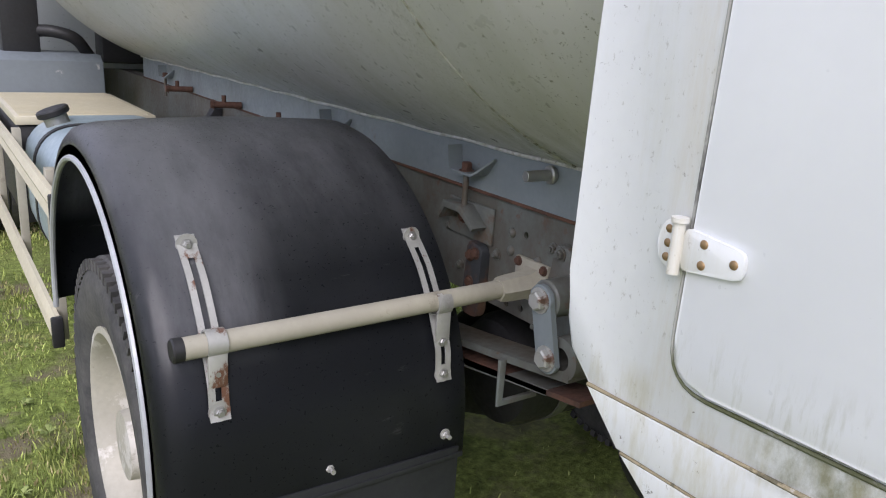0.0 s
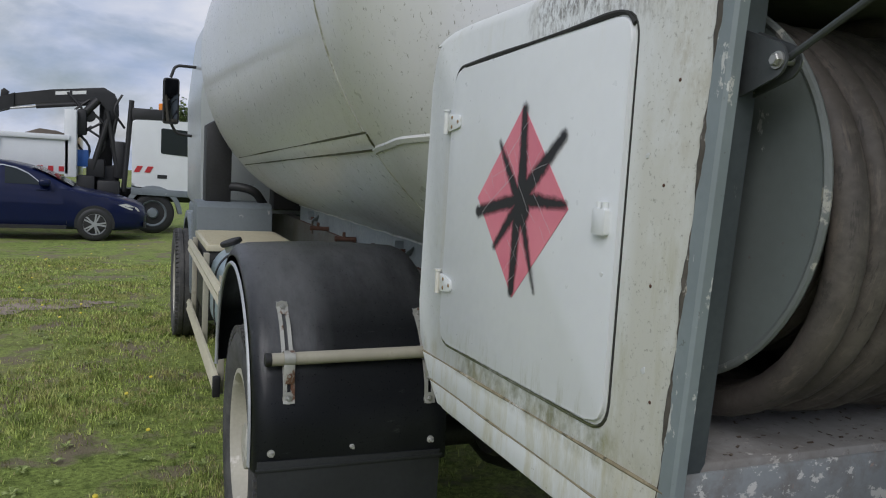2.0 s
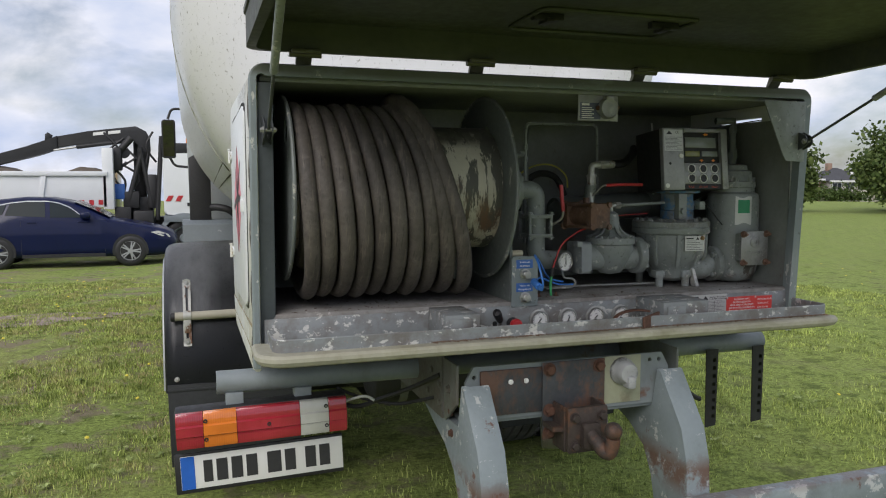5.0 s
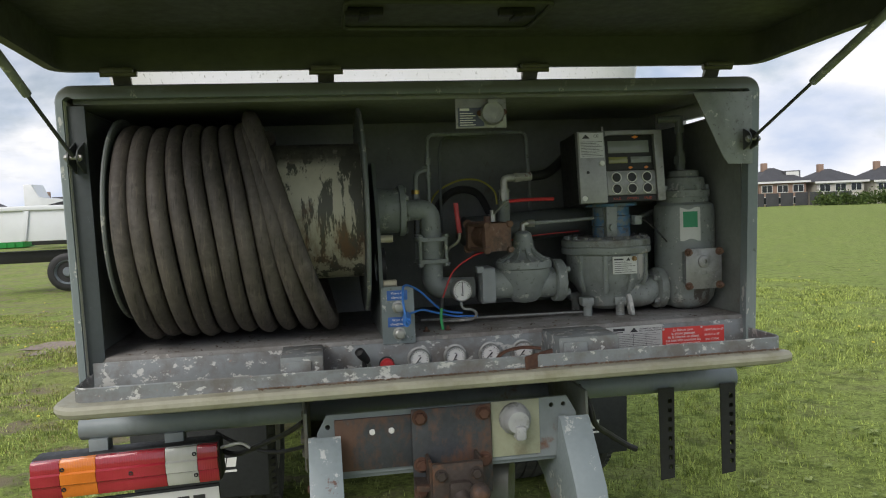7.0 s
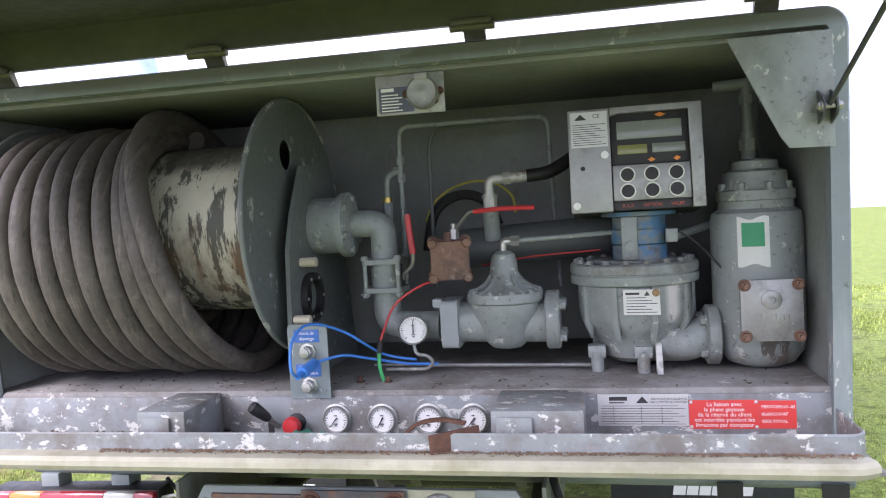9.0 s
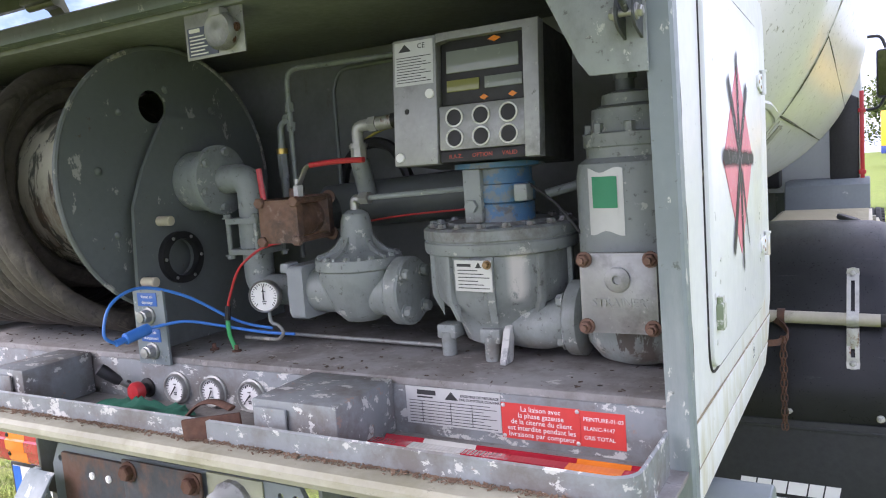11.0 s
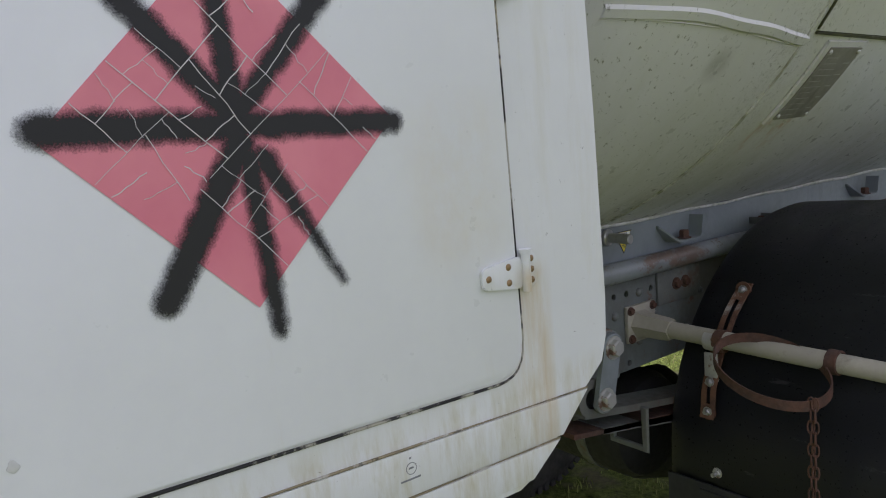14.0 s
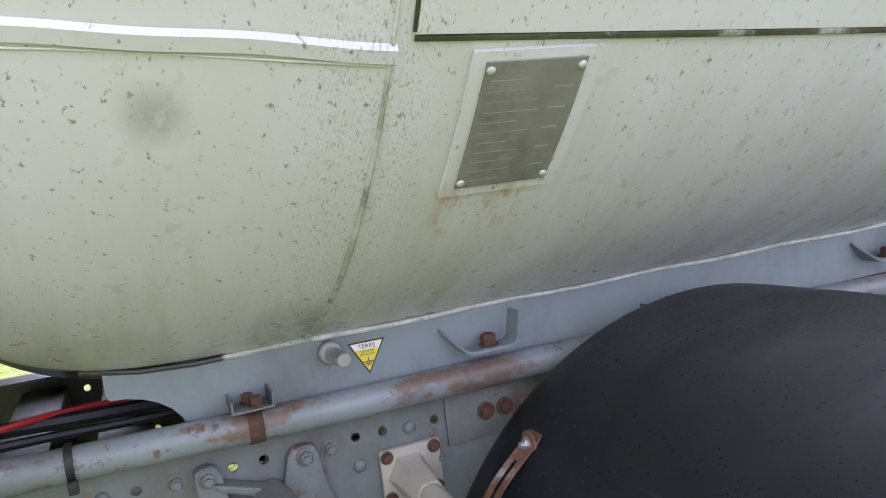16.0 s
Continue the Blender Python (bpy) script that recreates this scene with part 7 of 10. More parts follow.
for half, mt, nm, lb, z0, z1 in ((0.33, M_LABEL, "bare_patch", "bare primer patch", 1.515, 1.615), (0.23, M_GREEN, "sticker", "green inspection sticker", 1.555, 1.605)):
    bm = B()
    g = []
    for i in range(9):
        a = a0 - half + 2 * half * i / 8
        rr = SR + (0.0012 if mt is M_LABEL else 0.0024)
        g.append([bm.verts.new((SX + rr * math.cos(a), SY + rr * math.sin(a), z + (0.004 * math.sin(i * 0.9 + z * 40) if mt is M_LABEL else 0))) for z in (z0, z1)])
    for p, q in zip(g, g[1:]):
        bm.faces.new((p[0], q[0], q[1], p[1]))
    part(nm, bm, mt, sn, lb)

# ---- plate with coupling cap hanging from the roof ----
lp = thing("hanging_plate", (0.143, 0.0, 1.87), "aluminium plate with blue print and cast cap", "plate")
bm = B()
box(bm, 0.068, 0.216, -0.004, 0.0, 1.872, 1.957, 0.001)
part("plate", bm, M_ALU, lp)
bm = B()
box(bm, 0.075, 0.15, -0.0055, -0.0042, 1.877, 1.93, 0)
pp = part("printed_panel", bm, surface("faded_blue_print", (0.09, 0.1, 0.16), 0.5, 0, 0.2, 20, 90), lp, "faded blue printed panel")
bm = B()
for i in range(6):
    box(bm, 0.08, 0.125 - 0.008 * (i % 2), -0.0062, -0.0056, 1.88 + i * 0.0065, 1.8825 + i * 0.0065, 0)
box(bm, 0.08, 0.108, -0.0062, -0.0056, 1.921, 1.928, 0)
part("print", bm, M_PRINT, pp, "pale print lines", 0)
bm = B()
lathe(bm, [(0.032, 0), (0.034, 0.006), (0.034, 0.018), (0.03, 0.024), (0.026, 0.022), (0.012, 0.024), (0, 0.026)], (0.172, -0.004, 1.912), (0, -1, 0), 32, cap=False)
prism(bm, round_poly([(0.13, 1.905), (0.16, 1.88), (0.205, 1.90), (0.214, 1.92), (0.18, 1.945), (0.15, 1.94)], 0.01), "y", -0.012, -0.004, 0.002)
box(bm, 0.158, 0.186, -0.03, -0.006, 1.938, 1.952, 0.002)
part("coupling_cap", bm, M_ALU, lp, "cast aluminium socket cap")
bolts("cap_bolt", lp, [(0.136, -0.012, 1.913), (0.208, -0.012, 1.915), (0.196, -0.012, 1.896)], (0, -1, 0), 0.006, 0.005, M_RUST)

# ---- thin pipes on the back wall ----
def thin_pipe(label, pts, r=0.006, mat=M_GREY, rad=0.03):
    th = thing("thin_pipe", pts[0], label, "pipe", "thin pipes")
    bm = B()
    tube(bm, bend_path(pts, rad), r, 10, 0)
    part("run", bm, mat, th)
    return th


thin_pipe("thin grey vapour pipe bent along the ceiling", [(0.03, 0.32, 1.45), (0.03, 0.32, 1.885), (0.10, 0.36, 1.89), (0.40, 0.45, 1.90), (0.413, 0.45, 1.45)])
tp = thin_pipe("thin grey pipe with compression fittings", [(-0.012, 0.33, 1.70), (-0.01, 0.33, 1.765), (0.03, 0.322, 1.775)], 0.008)
bm = B()
cyl(bm, (-0.012, 0.33, 1.64), (-0.012, 0.33, 1.70), 0.0125, seg=6)
cyl(bm, (-0.012, 0.33, 1.57), (-0.012, 0.33, 1.645), 0.010, seg=12)
part("check_valve", bm, M_GREY, tp)
bm = B()
cyl(bm, (-0.012, 0.33, 1.695), (-0.012, 0.33, 1.708), 0.0135, seg=16)
part("brass_ring", bm, M_BRASS, tp)
for p0, p1 in (((0.03, 0.322, 1.79), (0.03, 0.322, 1.81)), ((0.03, 0.322, 1.745), (0.03, 0.322, 1.765)), ((0.012, 0.324, 1.775), (0.028, 0.322, 1.775))):
    bm = B()
    cyl(bm, p0, p1, 0.011, seg=6)
    part("nut", bm, M_GREY, tp)
thin_pipe("thin dark pipe down the back wall", [(0.085, 0.42, 1.46), (0.085, 0.42, 1.84), (0.10, 0.43, 1.885), (0.30, 0.50, 1.90)], 0.005, M_FLANGE)
thin_pipe("thin grey pipe along the deck", [(-0.03, 0.19, 1.302), (0.10, 0.185, 1.300), (0.50, 0.175, 1.297)], 0.004)
thin_pipe("thin grey pipe bent into a hairpin on the deck", [(0.02, 0.12, 1.305), (0.12, 0.115, 1.305), (0.135, 0.115, 1.322), (0.12, 0.115, 1.337), (0.09, 0.125, 1.337), (0.085, 0.13, 1.375)], 0.004, M_GREY, 0.015)
thin_pipe("grey instrument conduit beside the strainer", [(0.68, 0.24, 1.575), (0.78, 0.3, 1.60), (0.93, 0.4, 1.63)], 0.009)
thin_pipe("thin black cable on the back wall", [(0.72, 0.55, 1.92), (0.735, 0.55, 1.75), (0.735, 0.55, 1.62)], 0.004, M_LABEL)


def cable(label, pts, r, mat):
    th = thing("cable", pts[0], label, "cable", "loose cables")
    bm = B()
    tube(bm, pts, r, 8, 7)
    part("sheath", bm, mat, th)
    return th


cable("red insulated cable curving down from the valve", [(0.16, 0.10, 1.51), (0.12, 0.085, 1.50), (0.06, 0.08, 1.46), (0.03, 0.075, 1.40), (0.022, 0.075, 1.375)], 0.0028, M_CABLE_R)
cable("black tape joint on the cable", [(0.023, 0.075, 1.382), (0.02, 0.075, 1.365), (0.018, 0.075, 1.352)], 0.0062, M_BLACK)
cable("green insulated cable ending in the deck", [(0.018, 0.075, 1.355), (0.016, 0.078, 1.32), (0.022, 0.085, 1.286)], 0.0045, M_CABLE_G)
cable("blue air hose looping over the plate", [(-0.107, -0.105, 1.338), (-0.112, -0.125, 1.36), (-0.115, -0.10, 1.415), (-0.10, -0.04, 1.438), (-0.05, 0.03, 1.41), (0.02, 0.10, 1.345), (0.09, 0.13, 1.325)], 0.0033, M_CABLE_B)
cable("blue air hose lying along the deck", [(-0.098, -0.03, 1.352), (-0.05, 0.02, 1.358), (0.0, 0.07, 1.34), (0.07, 0.12, 1.318), (0.14, 0.14, 1.312)], 0.0033, M_CABLE_B)
cable("yellow green earth wire arching behind the valve", [(0.05, 0.50, 1.64), (0.085, 0.50, 1.70), (0.16, 0.50, 1.738), (0.235, 0.50, 1.738), (0.29, 0.50, 1.70), (0.30, 0.50, 1.65)], 0.0035, M_CABLE_Y)
cable("black hose arching behind the valve", [(0.06, 0.45, 1.56), (0.085, 0.45, 1.66), (0.15, 0.45, 1.705), (0.22, 0.45, 1.69), (0.26, 0.45, 1.62)], 0.013, M_BLACK)
cable("red cable behind the meter", [(0.24, 0.22, 1.53), (0.36, 0.25, 1.545), (0.52, 0.27, 1.552)], 0.002, M_CABLE_R)
cable("grey signal cable to the strainer", [(0.68, 0.16, 1.60), (0.73, 0.16, 1.56), (0.79, 0.15, 1.49)], 0.0025, M_BLACK)
for x, y in ((-0.03, 0.075), (0.035, 0.075)):
    th = thing("cable_gland", (x, y, 1.285), "small rusty cable gland on the deck", "gland", "cable glands")
    bm = B()
    lathe(bm, [(0.010, 0), (0.010, 0.003), (0.005, 0.004), (0.004, 0.014), (0, 0.014)], (x, y, 1.285), (0, 0, 1), 12, cap=False)
    part("body", bm, M_RUST, th)

# ---- gauges, button and lever in the fascia ----
for i, x in enumerate((-0.065, 0.04, 0.143, 0.24)):
    g = thing("pressure_gauge", (x, -0.002, 1.222), "steel rimmed pressure gauge with white dial", "gauge", "fascia gauges")
    bm = B()
    lathe(bm, [(0.034, 0), (0.034, 0.004), (0.030, 0.005), (0.0305, 0.012), (0.029, 0.015), (0.027, 0.015), (0.026, 0.010)], (x, 0.0, 1.222), (0, -1, 0), 32, cap=False)
    rim = part("bezel", bm, M_STEEL, g)
    dial(rim, Matrix.Translation((x, -0.0108, 1.222)), 0.0262, (-140, -150, -135, -140)[i], 20)
sb = thing("stop_button", (-0.159, 0.0, 1.214), "red mushroom stop button on the fascia", "button")
bm = B()
lathe(bm, [(0.021, 0), (0.021, 0.004), (0.012, 0.006), (0.012, 0.022)], (-0.159, 0, 1.214), (0, -1, 0), 20)
part("collar", bm, M_BLACK, sb)
bm = B()
lathe(bm, [(0.019, 0.022), (0.0205, 0.026), (0.0205, 0.036), (0.017, 0.041), (0, 0.043)], (-0.159, 0, 1.214), (0, -1, 0), 24)
part("cap", bm, M_RED, sb, "red button cap")
lv = thing("control_lever", (-0.221, 0.0, 1.2), "black handled control lever", "lever")
bm = B()
cyl(bm, (-0.205, 0.0, 1.205), (-0.215, -0.03, 1.232), 0.006, seg=10)
part("rod", bm, M_STEEL, lv)
bm = B()
lathe(bm, [(0.008, 0), (0.011, 0.008), (0.014, 0.04), (0.013, 0.052), (0, 0.056)], (-0.213, -0.027, 1.229), (-0.42, -0.5, 0.6), 16)
part("grip", bm, M_BLACK, lv, "black plastic grip")
bm = B()
prism(bm, round_poly([(-0.228, 1.165), (-0.214, 1.165), (-0.214, 1.225), (-0.228, 1.225)], 0.006), "y", -0.0012, 0.0, 0)
part("slot", bm, M_BLACK, lv)

# blocks across the trough
for x0, x1 in ((-0.445, -0.335), (0.30, 0.475)):
    tb = thing("trough_block", ((x0 + x1) / 2, -0.09, 1.188), "grey chipped box step across the trough", "box step", "trough steps")
    bm = B()
    box(bm, x0, x1, -0.165, -0.001, 1.1885, 1.283, 0.005)
    part("box", bm, M_LIP, tb)
    bm = B()
    xc = x0 + 0.045
    box(bm, xc - 0.034, xc + 0.034, -0.174, -0.168, 1.1885, 1.272, 0.003)
    part("latch_plate", bm, M_LIP, tb, "upright latch plate")

# ---- labels on the fascia ----
fy = -0.0012
lab = thing("data_plate", (0.588, 0, 1.205), "white printed data plate on the fascia", "plate")
bm = B()
box(bm, 0.499, 0.677, fy, 0.0, 1.207, 1.272, 0)
part("sheet", bm, M_LABEL, lab)
bm = B()
for i in range(8):
    box(bm, 0.505, 0.67 - 0.012 * (i % 3), fy - 0.0006, fy - 0.0001, 1.2105 + i * 0.0053, 1.2114 + i * 0.0053, 0)
box(bm, 0.522, 0.558, fy - 0.0006, fy - 0.0001, 1.259, 1.267, 0)
box(bm, 0.522, 0.552, fy - 0.0006, fy - 0.0001, 1.2535, 1.2560, 0)
prism(bm, [(0.575, 1.2535), (0.60, 1.2535), (0.5875, 1.2675)], "y", fy - 0.0006, fy - 0.0001, 0)
for x in (0.53, 0.585, 0.625):
    box(bm, x, x + 0.0008, fy - 0.0006, fy - 0.0001, 1.2105, 1.247, 0)
part("print", bm, M_INK, lab, "small print, ruled lines and a triangle", 0)
for z, t in ((1.262, "ENSEMBLE DE MESURAGE"), (1.2555, "PAR COMPTEUR CONTINU")):
    part("lettering", text_mesh(t, 0.0062, plane_m((0.64, fy - 0.0004, z), (1, 0, 0), (0, 0, 1)), depth=0.0002), M_INK, lab, "black lettering", 0)
rl1 = thing("warning_label", (0.742, 0, 1.2), "red warning label with white French lettering", "label", "red labels")
bm = B()
box(bm, 0.678, 0.809, fy, 0.0, 1.201, 1.259, 0)
part("sheet", bm, M_REDLABEL, rl1)
for i, t in enumerate(("La liaison avec", "la phase gazeuse", "de la citerne du client", "est interdite pendant les", "livraisons par compteur")):
    part("lettering", text_mesh(t, 0.0116, plane_m((0.745, fy - 0.0005, 1.2505 - i * 0.0104), (1, 0, 0), (0, 0, 1)), depth=0.0003), M_PRINT, rl1, "white lettering", 0)
bolts("rivet", rl1, [(x, fy, z) for x in (0.682, 0.805) for z in (1.205, 1.255)], (0, -1, 0), 0.0035, 0.002, M_LABEL, dome=True)
rl2 = thing("paint_label", (0.845, 0, 1.2), "red label with white paint codes", "label", "red labels")
bm = B()
box(bm, 0.8095, 0.879, fy, 0.0, 1.202, 1.2575, 0)
part("sheet", bm, M_REDLABEL, rl2)
for i, t in enumerate(("PEINTURE-01-03", "BLANC-9147", "GRIS TOTAL")):
    part("lettering", text_mesh(t, 0.0088, plane_m((0.8145, fy - 0.0005, 1.245 - i * 0.0145), (1, 0, 0), (0, 0, 1)), "LEFT", depth=0.0003), M_PRINT, rl2, "white lettering", 0)

# ---- loose things in the trough ----
lens = thing("loose_lamp_lens", (0.70, -0.10, 1.188), "loose red and orange tail lamp lens in the trough", "lamp lens")
for x0, x1, mt, lb in ((0.485, 0.56, M_LENS_R, "red lens"), (0.56, 0.655, M_LENS_C, "clear lens"), (0.655, 0.82, M_LENS_R, "red lens"), (0.82, 0.90, M_LENS_O, "orange lens"), (0.90, 0.945, M_LENS_R, "red lens")):
    bm = B()
    prism(bm, [(-0.155, 1.190), (-0.155, 1.203), (-0.135, 1.213), (-0.11, 1.17), (-0.105, 1.223), (-0.085, 1.223), (-0.08, 1.17), (-0.05, 1.211), (-0.035, 1.200), (-0.035, 1.190)], "x", x0, x1, 0.001)
    for v in bm.verts:
        v.co.z = 1.19 + (v.co.z - 1.19) * 0.6
    part("lens", bm, mt, lens, lb)
rag = thing("rag", (-0.08, -0.1, 1.188), "crumpled green cloth rag in the trough", "rag")
bm = B()
gv = []
for i in range(26):
    row = []
    for j in range(16):
        u, v = i / 25, j / 15
        x = -0.22 + 0.26 * u + 0.01 * math.sin(9 * v)
        y = -0.165 + 0.12 * v + 0.012 * math.sin(11 * u)
        z = 1.192 + 0.018 * abs(math.sin(6.5 * u + 2.2 * v) * math.cos(4.2 * v - 3 * u)) * math.sin(math.pi * u) ** 0.5 + 0.008 * math.sin(23 * u + 5 * v) ** 2
        row.append(bm.verts.new((x, y, z)))
    gv.append(row)
for i in range(25):
    for j in range(15):
        bm.faces.new((gv[i][j], gv[i + 1][j], gv[i + 1][j + 1], gv[i][j + 1]))
bmesh.ops.solidify(bm, geom=bm.faces[:], thickness=0.002)
part("cloth", bm, M_RAG, rag, smooth=60)
rb = thing("rusty_bracket", (0.25, -0.18, 1.2), "rusty flat steel bracket resting on the lip", "bracket")
bm = B()
mm = Matrix.Translation((0.235, -0.193, 1.232)) @ Matrix.Rotation(radians(28), 4, "Z") @ Matrix.Rotation(radians(-4), 4, "Y")
box(bm, -0.05, 0.05, -0.004, 0.004, -0.022, 0.022, 0.002, mm)
part("plate", bm, M_RUST, rb)
bm = B()
tube(bm, [(0.12, -0.15, 1.225), (0.15, -0.14, 1.25), (0.20, -0.15, 1.262), (0.25, -0.16, 1.258)], 0.008, 8, 6, flat=0.4)
part("hoop", bm, M_RUST, rb)
bm = B()
rng = random.Random(8)
for i in range(1100):
    x = rng.uniform(-0.93, -0.46)
    y = rng.uniform(-0.18, -0.01)
    sz = rng.uniform(0.0015, 0.0055)
    m = Matrix.Translation((x, y, 1.1895 + sz * 0.6)) @ Euler((rng.uniform(-0.4, 0.4), rng.uniform(-0.4, 0.4), rng.uniform(0, 6))).to_matrix().to_4x4()
    box(bm, -sz * 1.5, sz * 1.5, -sz * 0.7, sz * 0.7, -sz * 0.25, sz * 0.25, 0, m)
solo("leaf_litter", bm, surface("brown_leaf_litter_dark", (0.07, 0.05, 0.035), 0.9, 0, 0.4, 20, 90), "brown leaf litter lying in the trough", "debris", kind="stuff")

bm = B()
rng = random.Random(19)
for i in range(240):
    x, y = rng.uniform(-0.9, 0.92), 0.012 + 0.42 * rng.random() ** 1.7
    sz = rng.uniform(0.0008, 0.0028)
    m = Matrix.Translation((x, y, 1.2862 + sz * 0.2)) @ Euler((rng.uniform(-0.3, 0.3), rng.uniform(-0.3, 0.3), rng.uniform(0, 6))).to_matrix().to_4x4()
    box(bm, -sz * 1.6, sz * 1.6, -sz * 0.8, sz * 0.8, -sz * 0.2, sz * 0.2, 0, m)
solo("leaf_litter", bm, surface("dry_leaf_crumbs", (0.1, 0.075, 0.055), 0.9, 0, 0.5, 20, 90), "dry leaf crumbs scattered over the deck", "debris", kind="stuff")

# ---- rear cross beam, coupling, underrun ----
beam = thing("rear_cross_beam", (0, -0.1, 0.93), "blue-grey rear cross beam with rusty coupling plates", "cross beam")
bm = B()
plate_holes(bm, [(-0.362, 0.955), (-0.345, 0.94), (0.345, 0.94), (0.362, 0.955), (0.362, 1.06), (0.335, 1.108), (-0.335, 1.108), (-0.362, 1.06)],
            [circle(-0.333, 1.075, 0.007), circle(0.29, 1.085, 0.007), circle(0.325, 1.085, 0.007)], "y", -0.108, -0.098)
part("web", bm, M_FRAME, beam, smooth=0)
bm = B()
box(bm, -0.36, 0.36, -0.097, 0.0, 0.925, 0.94, 0.004)
part("lower_flange", bm, M_FRAME, beam)
bm = B()
box(bm, -0.315, -0.105, -0.1175, -0.1085, 0.952, 1.094, 0.002)
part("rusty_plate", bm, M_RUSTPLATE, beam, "rust-stained black plate")
bolts("pale_screw", beam, [(-0.215, -0.1175, 1.055), (-0.163, -0.1175, 1.055)], (0, -1, 0), 0.006, 0.004, M_PRINT)
bm = B()
box(bm, -0.109, 0.112, -0.125, -0.1185, 0.86, 1.108, 0.003)
part("coupling_plate", bm, M_RUSTPLATE, beam, "heavily rusted coupling plate")
bolts("rusty_bolt", beam, [(x, -0.125, z) for x in (-0.086, 0.09) for z in (1.085, 0.955)] + [(-0.086, -0.125, 0.885)], (0, -1, 0), 0.016, 0.014, M_RUST)
bm = B()
box(bm, 0.115, 0.253, -0.1125, -0.1085, 0.952, 1.108, 0.001)
part("socket_plate", bm, surface("yellowed_plate", (0.33, 0.34, 0.24), 0.55, 0, 0.15, 6, 50, layers=[((0.16, 0.13, 0.08), 8.0, 0.55, 0.7, None, 0.6)]), beam, "yellowed socket mounting plate")
bm = B()
lathe(bm, [(0.045, 0), (0.045, 0.012), (0.038, 0.02), (0.036, 0.04), (0.03, 0.05), (0, 0.053)], (0.181, -0.1125, 1.058), (0, -1, 0), 14, cap=False)
box(bm, 0.17, 0.20, -0.175, -0.13, 1.01, 1.05, 0.008)
part("trailer_socket", bm, surface("weathered_grey_socket", (0.34, 0.35, 0.35), 0.6, 0, 0.25, 20, 80, layers=[((0.12, 0.12, 0.11), 16.0, 0.5, 0.6, None, 0.7)]), beam, "weathered grey trailer socket")

tow = thing("tow_coupling", (0.0, -0.2, 0.80), "rusty ball tow coupling bolted to the beam", "tow coupling")
M_TOW = surface("dark_greasy_rust", (0.05, 0.038, 0.032), 0.7, 0.2, 0.3, 14, 90, layers=[((0.14, 0.065, 0.035), 10.0, 0.5, 0.62, None, 0.8), ((0.2, 0.2, 0.19), 25.0, 0.7, 0.75, None, 0.5)], bumps=0.4, bump_dist=0.002)
for x0, x1 in ((-0.075, -0.067), (0.060, 0.068)):
    bm = B()
    prism(bm, [(-0.126, 0.845), (-0.126, 0.985), (-0.205, 0.985), (-0.205, 0.845)], "x", x0, x1, 0.002)
    part("cheek_plate", bm, M_TOW, tow)
bm = B()
prism(bm, [(-0.11, 0.91), (-0.066, 0.905), (-0.066, 0.92), (-0.11, 0.925)], "y", -0.20, -0.128, 0.001)
prism(bm, [(-0.067, 0.95), (0.06, 0.95), (0.06, 0.956), (-0.067, 0.956)], "y", -0.204, -0.128, 0.001)
part("shelf", bm, M_TOW, tow)
bm = B()
prism(bm, round_poly([(-0.07, 0.845), (0.065, 0.845), (0.065, 0.985), (-0.07, 0.985)], 0.006), "y", -0.222, -0.206, 0.002)
part("head_plate", bm, M_TOW, tow)
bolts("head_bolt", tow, [(x, -0.222, z) for x in (-0.048, 0.046) for z in (0.868, 0.955)], (0, -1, 0), 0.013, 0.014, M_TOW)
bm = B()
prism(bm, round_poly([(-0.028, 0.86), (0.03, 0.86), (0.03, 0.94), (-0.028, 0.94)], 0.012), "y", -0.245, -0.2225, 0.006)
tube(bm, [(0.0, -0.235, 0.905), (0.008, -0.258, 0.885), (0.02, -0.28, 0.864), (0.03, -0.294, 0.862), (0.036, -0.30, 0.885), (0.038, -0.302, 0.908)], 0.022, 16, 5)
part("neck", bm, M_TOW, tow)
bm = B()
lathe(bm, [(0.0, -0.027)] + [(0.027 * math.cos(a), 0.027 * math.sin(a)) for a in [math.pi * (i / 12 - 0.5) for i in range(1, 12)]] + [(0.0, 0.027)], (0.038, -0.302, 0.93), (0, 0, 1), 24, cap=False)
part("ball", bm, M_TOW, tow)

